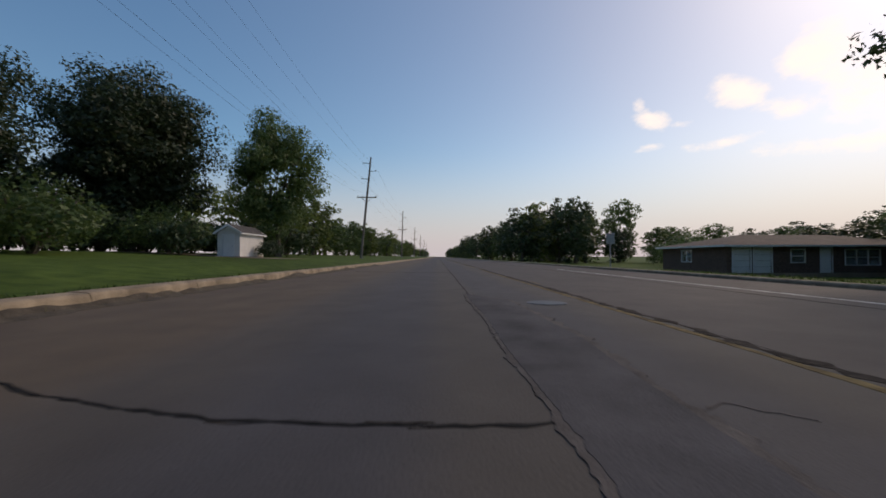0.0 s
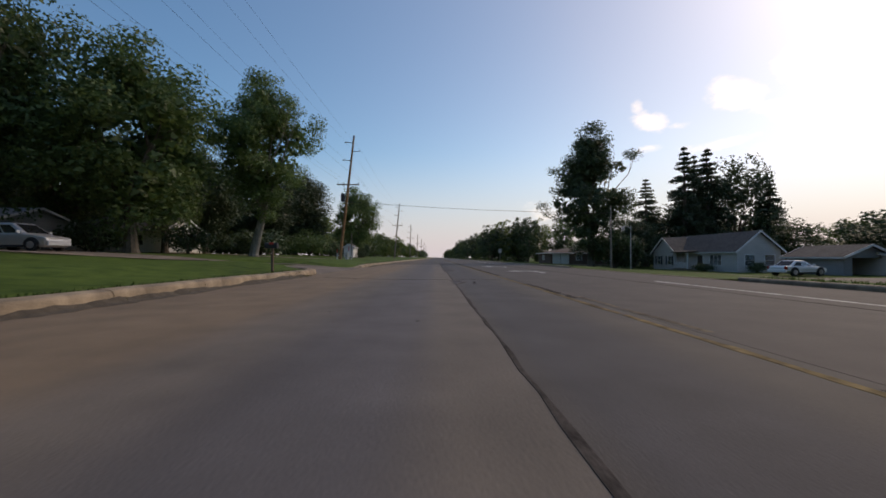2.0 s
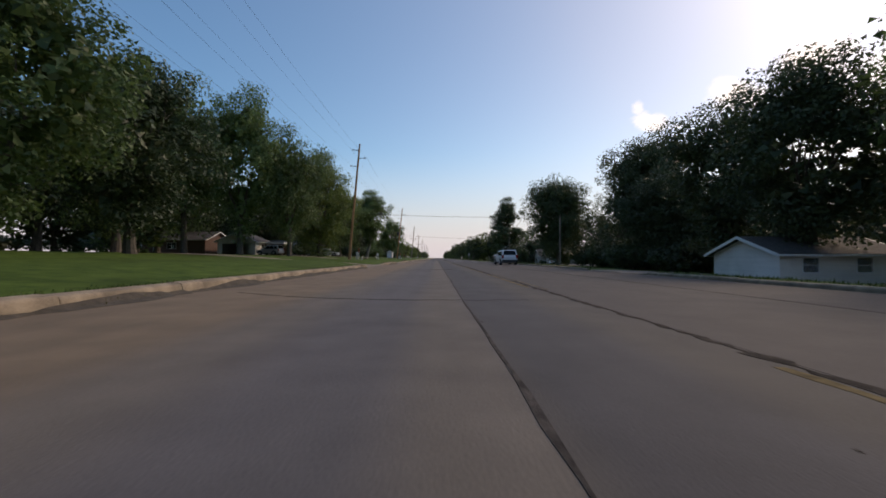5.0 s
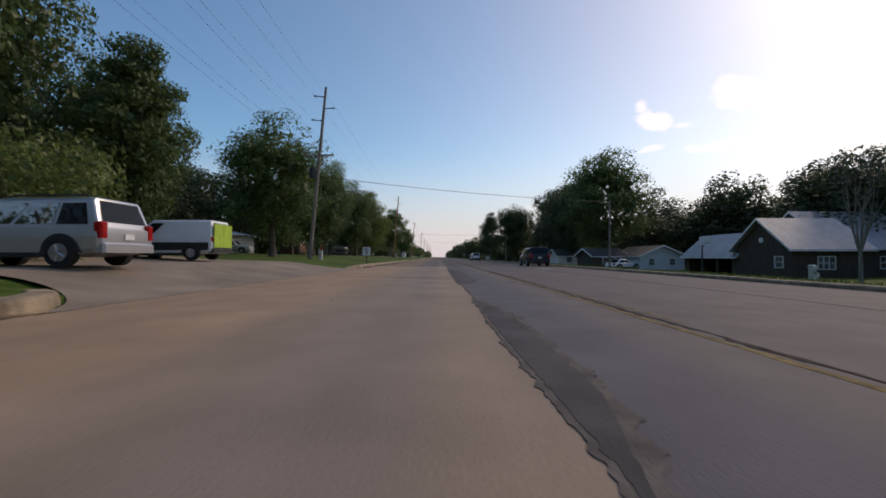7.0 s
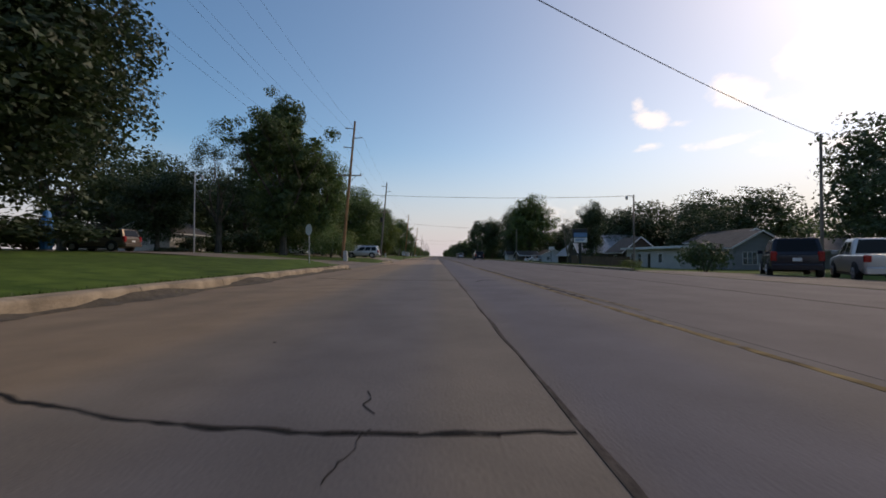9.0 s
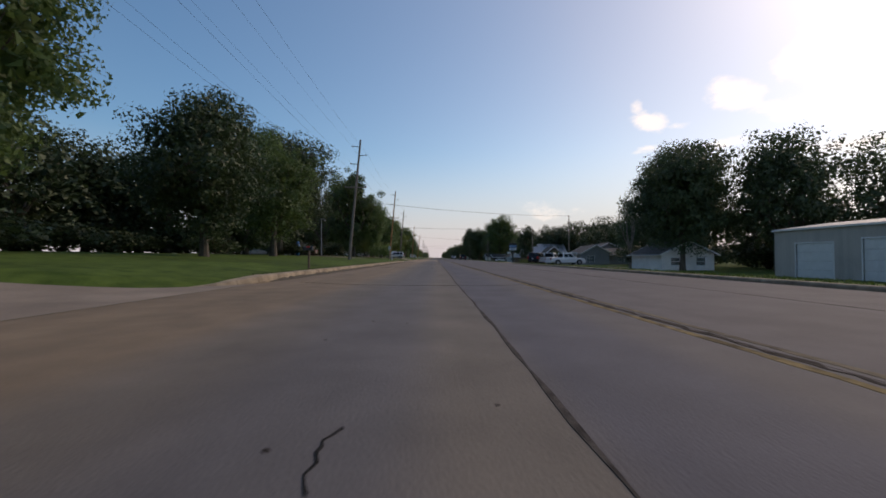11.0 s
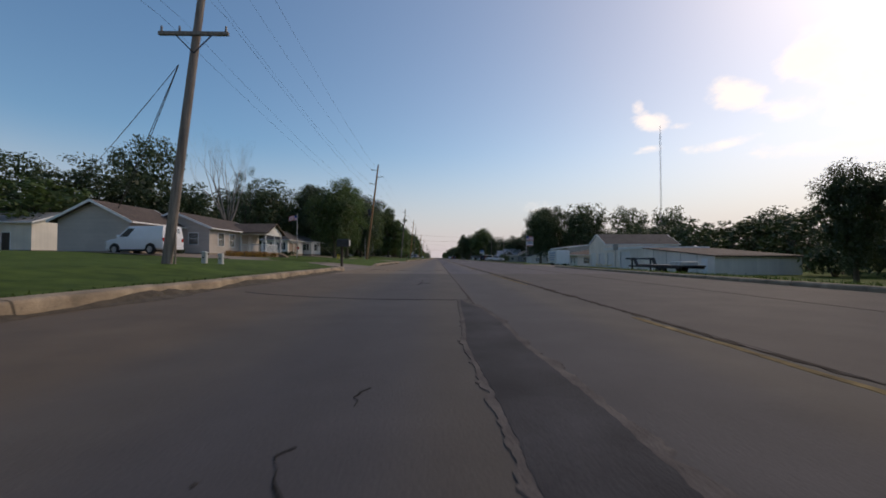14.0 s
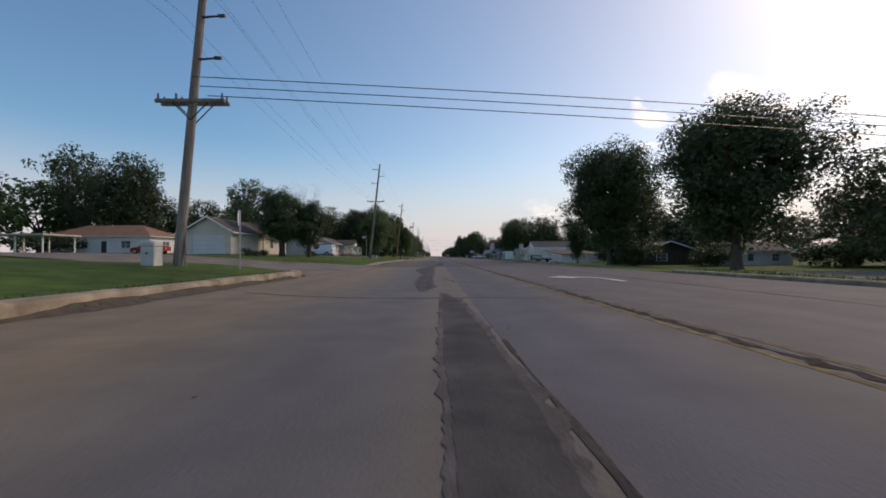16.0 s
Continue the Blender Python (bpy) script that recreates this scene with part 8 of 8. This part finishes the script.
# fences, ornaments
fence = thing("board_fence", "brown board fence beside the business sign", "fence", at=(0, 0, 0))
for i in range(64):
    x = 21.5 + i * 0.16
    z = land(x, -153)
    part("board", Shape().box(x, x + 0.145, -153.02 + rng.uniform(-0.008, 0.008), -152.99, z, z + 1.55 + rng.uniform(-0.03, 0.03)), FENCE_WOOD, fence)
for zz in (0.4, 1.2):
    part("rail", Shape().box(21.5, 31.7, -152.985, -152.94, land(26, -153) + zz, land(26, -153) + zz + 0.09), FENCE_WOOD, fence)
mill = thing("garden_windmill", "small white garden windmill ornament on the lawn edge", "garden ornament", at=(-10.2, -48.6, land(-10.2, -48.6)))
for sx in (-1, 1):
    for sy in (-1, 1):
        part("leg", Shape().tube([(sx * 0.2, sy * 0.2, -0.05), (sx * 0.04, sy * 0.04, 0.95)], 0.015, 5), TRIM, mill)
for k in range(4):
    w_ = 0.19 - 0.04 * k
    part("brace", Shape().tube([(-w_, -w_, 0.1 + 0.2 * k), (w_, -w_, 0.25 + 0.2 * k)], 0.01, 4).tube([(w_, -w_, 0.1 + 0.2 * k), (-w_, -w_, 0.25 + 0.2 * k)], 0.01, 4), TRIM, mill)
for k in range(8):
    a = k * math.pi / 4
    part("blade", Shape().add([(0.02 * math.cos(a + 1.57), -0.1, 0.98 + 0.02 * math.sin(a + 1.57)), (0.2 * math.cos(a) + 0.05 * math.cos(a + 1.57), -0.1, 0.98 + 0.2 * math.sin(a) + 0.05 * math.sin(a + 1.57)), (0.2 * math.cos(a) - 0.05 * math.cos(a + 1.57), -0.13, 0.98 + 0.2 * math.sin(a) - 0.05 * math.sin(a + 1.57))], [(0, 1, 2)]), TRIM, mill)
for x, y, r in ((-12.6, -46.5, 0.35), (-13.3, -46.2, 0.28), (-12.9, -45.8, 0.22)):
    s = Shape()
    bm = bmesh.new()
    bmesh.ops.create_icosphere(bm, subdivisions=2, radius=r)
    for q in bm.verts:
        q.co *= 1 + 0.25 * noise.noise(q.co * 3 + Vector((x, y, 0)))
        q.co.z *= 0.7
    s.v, s.f = [tuple(q.co) for q in bm.verts], [tuple(w.index for w in f.verts) for f in bm.faces]
    bm.free()
    solid("garden_stone", s, KERB, "pale rounded garden stone on the lawn edge", "stone", "garden stones", at=(x, y, land(x, y) + r * 0.35))
tarp = thing("covered_parasol", "closed upright parasol under a blue cover", "parasol", at=(-25.4, -189.5, land(-25.4, -189.5)))
part("cover", Shape().tube([(0, 0, 0.1), (0, 0, 0.8), (0.02, 0, 1.8), (0.02, 0, 2.5), (0.02, 0, 2.65)], [0.3, 0.42, 0.36, 0.2, 0.05], 12), BLUE_COVER, tarp)
part("base", Shape().disc(0, 0, 0.04, 0.4, 0.12, "z", 16), CONCRETE_PALE, tarp)
hoop = thing("basketball_hoop", "freestanding basketball hoop beside the carport", "basketball hoop", at=(24.6, -131, land(24.6, -131)))
part("pole", Shape().tube([(0, 0, -0.2), (0, 0, 2.6), (0, -0.4, 3.1)], 0.06, 8), DARK_METAL, hoop)
part("backboard", Shape().bevel_box(-0.6, 0.6, -0.5, -0.46, 2.8, 3.55, 0.01), FLAG_WHITE, hoop)
ringpts = [(0.23 * math.cos(k * math.pi / 8), -0.76 + 0.23 * math.sin(k * math.pi / 8), 2.95) for k in range(17)]
part("ring", Shape().tube(ringpts, 0.012, 5), RED_MARK, hoop)

# ---- grass and weeds along the kerbs ----
GR = np.random.RandomState(9)


def blades(count, place, height, mat, name, label):
    s = Shape()
    for _ in range(count):
        x, y = place()
        z, h, a = land(x, y), height * GR.uniform(0.5, 1.3), GR.uniform(0, 6.28)
        w, lx, ly = 0.02 + 0.05 * height, GR.uniform(-0.5, 0.5) * h, GR.uniform(-0.5, 0.5) * h
        s.add([(x - math.cos(a) * w, y - math.sin(a) * w, z - 0.02), (x + math.cos(a) * w, y + math.sin(a) * w, z - 0.02), (x + lx, y + ly, z + h)], [(0, 1, 2)])
    ob = new(name, raw_mesh(name, s, mat))
    tagged(ob, label, "grass", kind="stuff")


def edge_left():
    while True:
        y = GR.uniform(-400, 20)
        if in_gap(y, GAPS_L) < 0.2:
            return KERB_L - 0.46 - abs(GR.normal()) * 0.2, y


def edge_right():
    while True:
        y = GR.uniform(-400, 20)
        if in_gap(y, GAPS_R) < 0.2:
            return KERB_R + 0.25 + abs(GR.normal()) * 0.5, y


blades(14000, edge_left, 0.075, BLADE, "kerb_grass", "uneven grass hanging over the kerb")
blades(14000, edge_right, 0.12, BLADE, "verge_grass", "uneven grass along the far kerb")
for x, y, wd in ((-5.85, -49.3, 0.5), (-5.9, -64.8, 0.6), (-6.0, -82, 0.8), (-5.8, -86.5, 0.4), (-5.85, -164.8, 0.8), (-5.9, -191, 0.9), (-5.85, -194, 0.5), (-5.9, -268.6, 0.7), (-5.8, -272, 0.3), (-5.75, -279.6, 0.6), (-5.8, -302.4, 0.4), (-5.8, -307, 0.25), (-5.8, -286, 0.5), (-5.85, -309.6, 0.7), (-5.9, -311.8, 0.4), (-5.85, -370.4, 0.7), (-5.9, -30.6, 0.8), (-5.9, -12.6, 0.7), (-5.8, -87.6, 0.7), (-5.85, -61, 0.5)):
    s = Shape()
    for _ in range(160):
        bx, by = x + GR.normal() * wd * 0.3, y + GR.normal() * wd * 0.6
        h, a = 0.12 * GR.uniform(0.3, 1.2), GR.uniform(0, 6.28)
        if in_gap(by, GAPS_L) > 0.05:
            continue
        z = 0.0 if bx > KERB_L else 0.18
        s.add([(bx - math.cos(a) * 0.012, by - math.sin(a) * 0.012, z), (bx + math.cos(a) * 0.012, by + math.sin(a) * 0.012, z), (bx + GR.uniform(-0.07, 0.07), by + GR.uniform(-0.07, 0.07), z + h)], [(0, 1, 2)])
    ob = new("weed_clump", raw_mesh("weed_clump", s, DRY_BLADE))
    tagged(ob, "dry weeds growing at the kerb joint", "weeds", "kerb weeds", kind="stuff")
dirt, tuft = Shape(), Shape()
for a, b in kerb_runs(GAPS_L, -430, 40):
    rows = []
    for k in range(int((b - a) / 0.25) + 1):
        yy = a + k * 0.25
        n1, n2 = noise.noise(Vector((1, yy * 0.45, 0))), noise.noise(Vector((9, yy * 2.6, 0)))
        fill = max(0.1, 0.6 + 0.9 * n1 + 0.35 * n2) * ease(0, 1.5, yy - a) * ease(0, 1.5, b - yy)
        rows.append([(KERB_L + 0.05 + 0.34 * fill + 0.05 * n2, yy, 0.003), (KERB_L + 0.03 + 0.12 * fill, yy, 0.02 + 0.035 * fill), (KERB_L - 0.03, yy, 0.03 + 0.13 * fill), (KERB_L - 0.06, yy, -0.02)])
        if fill > 0.75:
            for _ in range(3):
                bx, by, h, q = KERB_L + GR.uniform(-0.02, 0.2), yy + GR.uniform(-0.15, 0.15), GR.uniform(0.03, 0.12), GR.uniform(0, 6.28)
                tuft.add([(bx - math.cos(q) * 0.012, by - math.sin(q) * 0.012, 0.0), (bx + math.cos(q) * 0.012, by + math.sin(q) * 0.012, 0.0), (bx + GR.uniform(-0.06, 0.06), by + GR.uniform(-0.06, 0.06), 0.04 + h)], [(0, 1, 2)])
    if len(rows) > 2:
        dirt.loft(rows, caps=False, closed=False)
tagged(new("gutter_weeds", raw_mesh("gutter_weeds", tuft, DRY_BLADE)), "dry grass sprouting from the gutter dirt", "weeds", kind="stuff")
solid("gutter_dirt", dirt, SOIL, "dirt and dry clippings in the gutter", "dirt", kind="stuff")
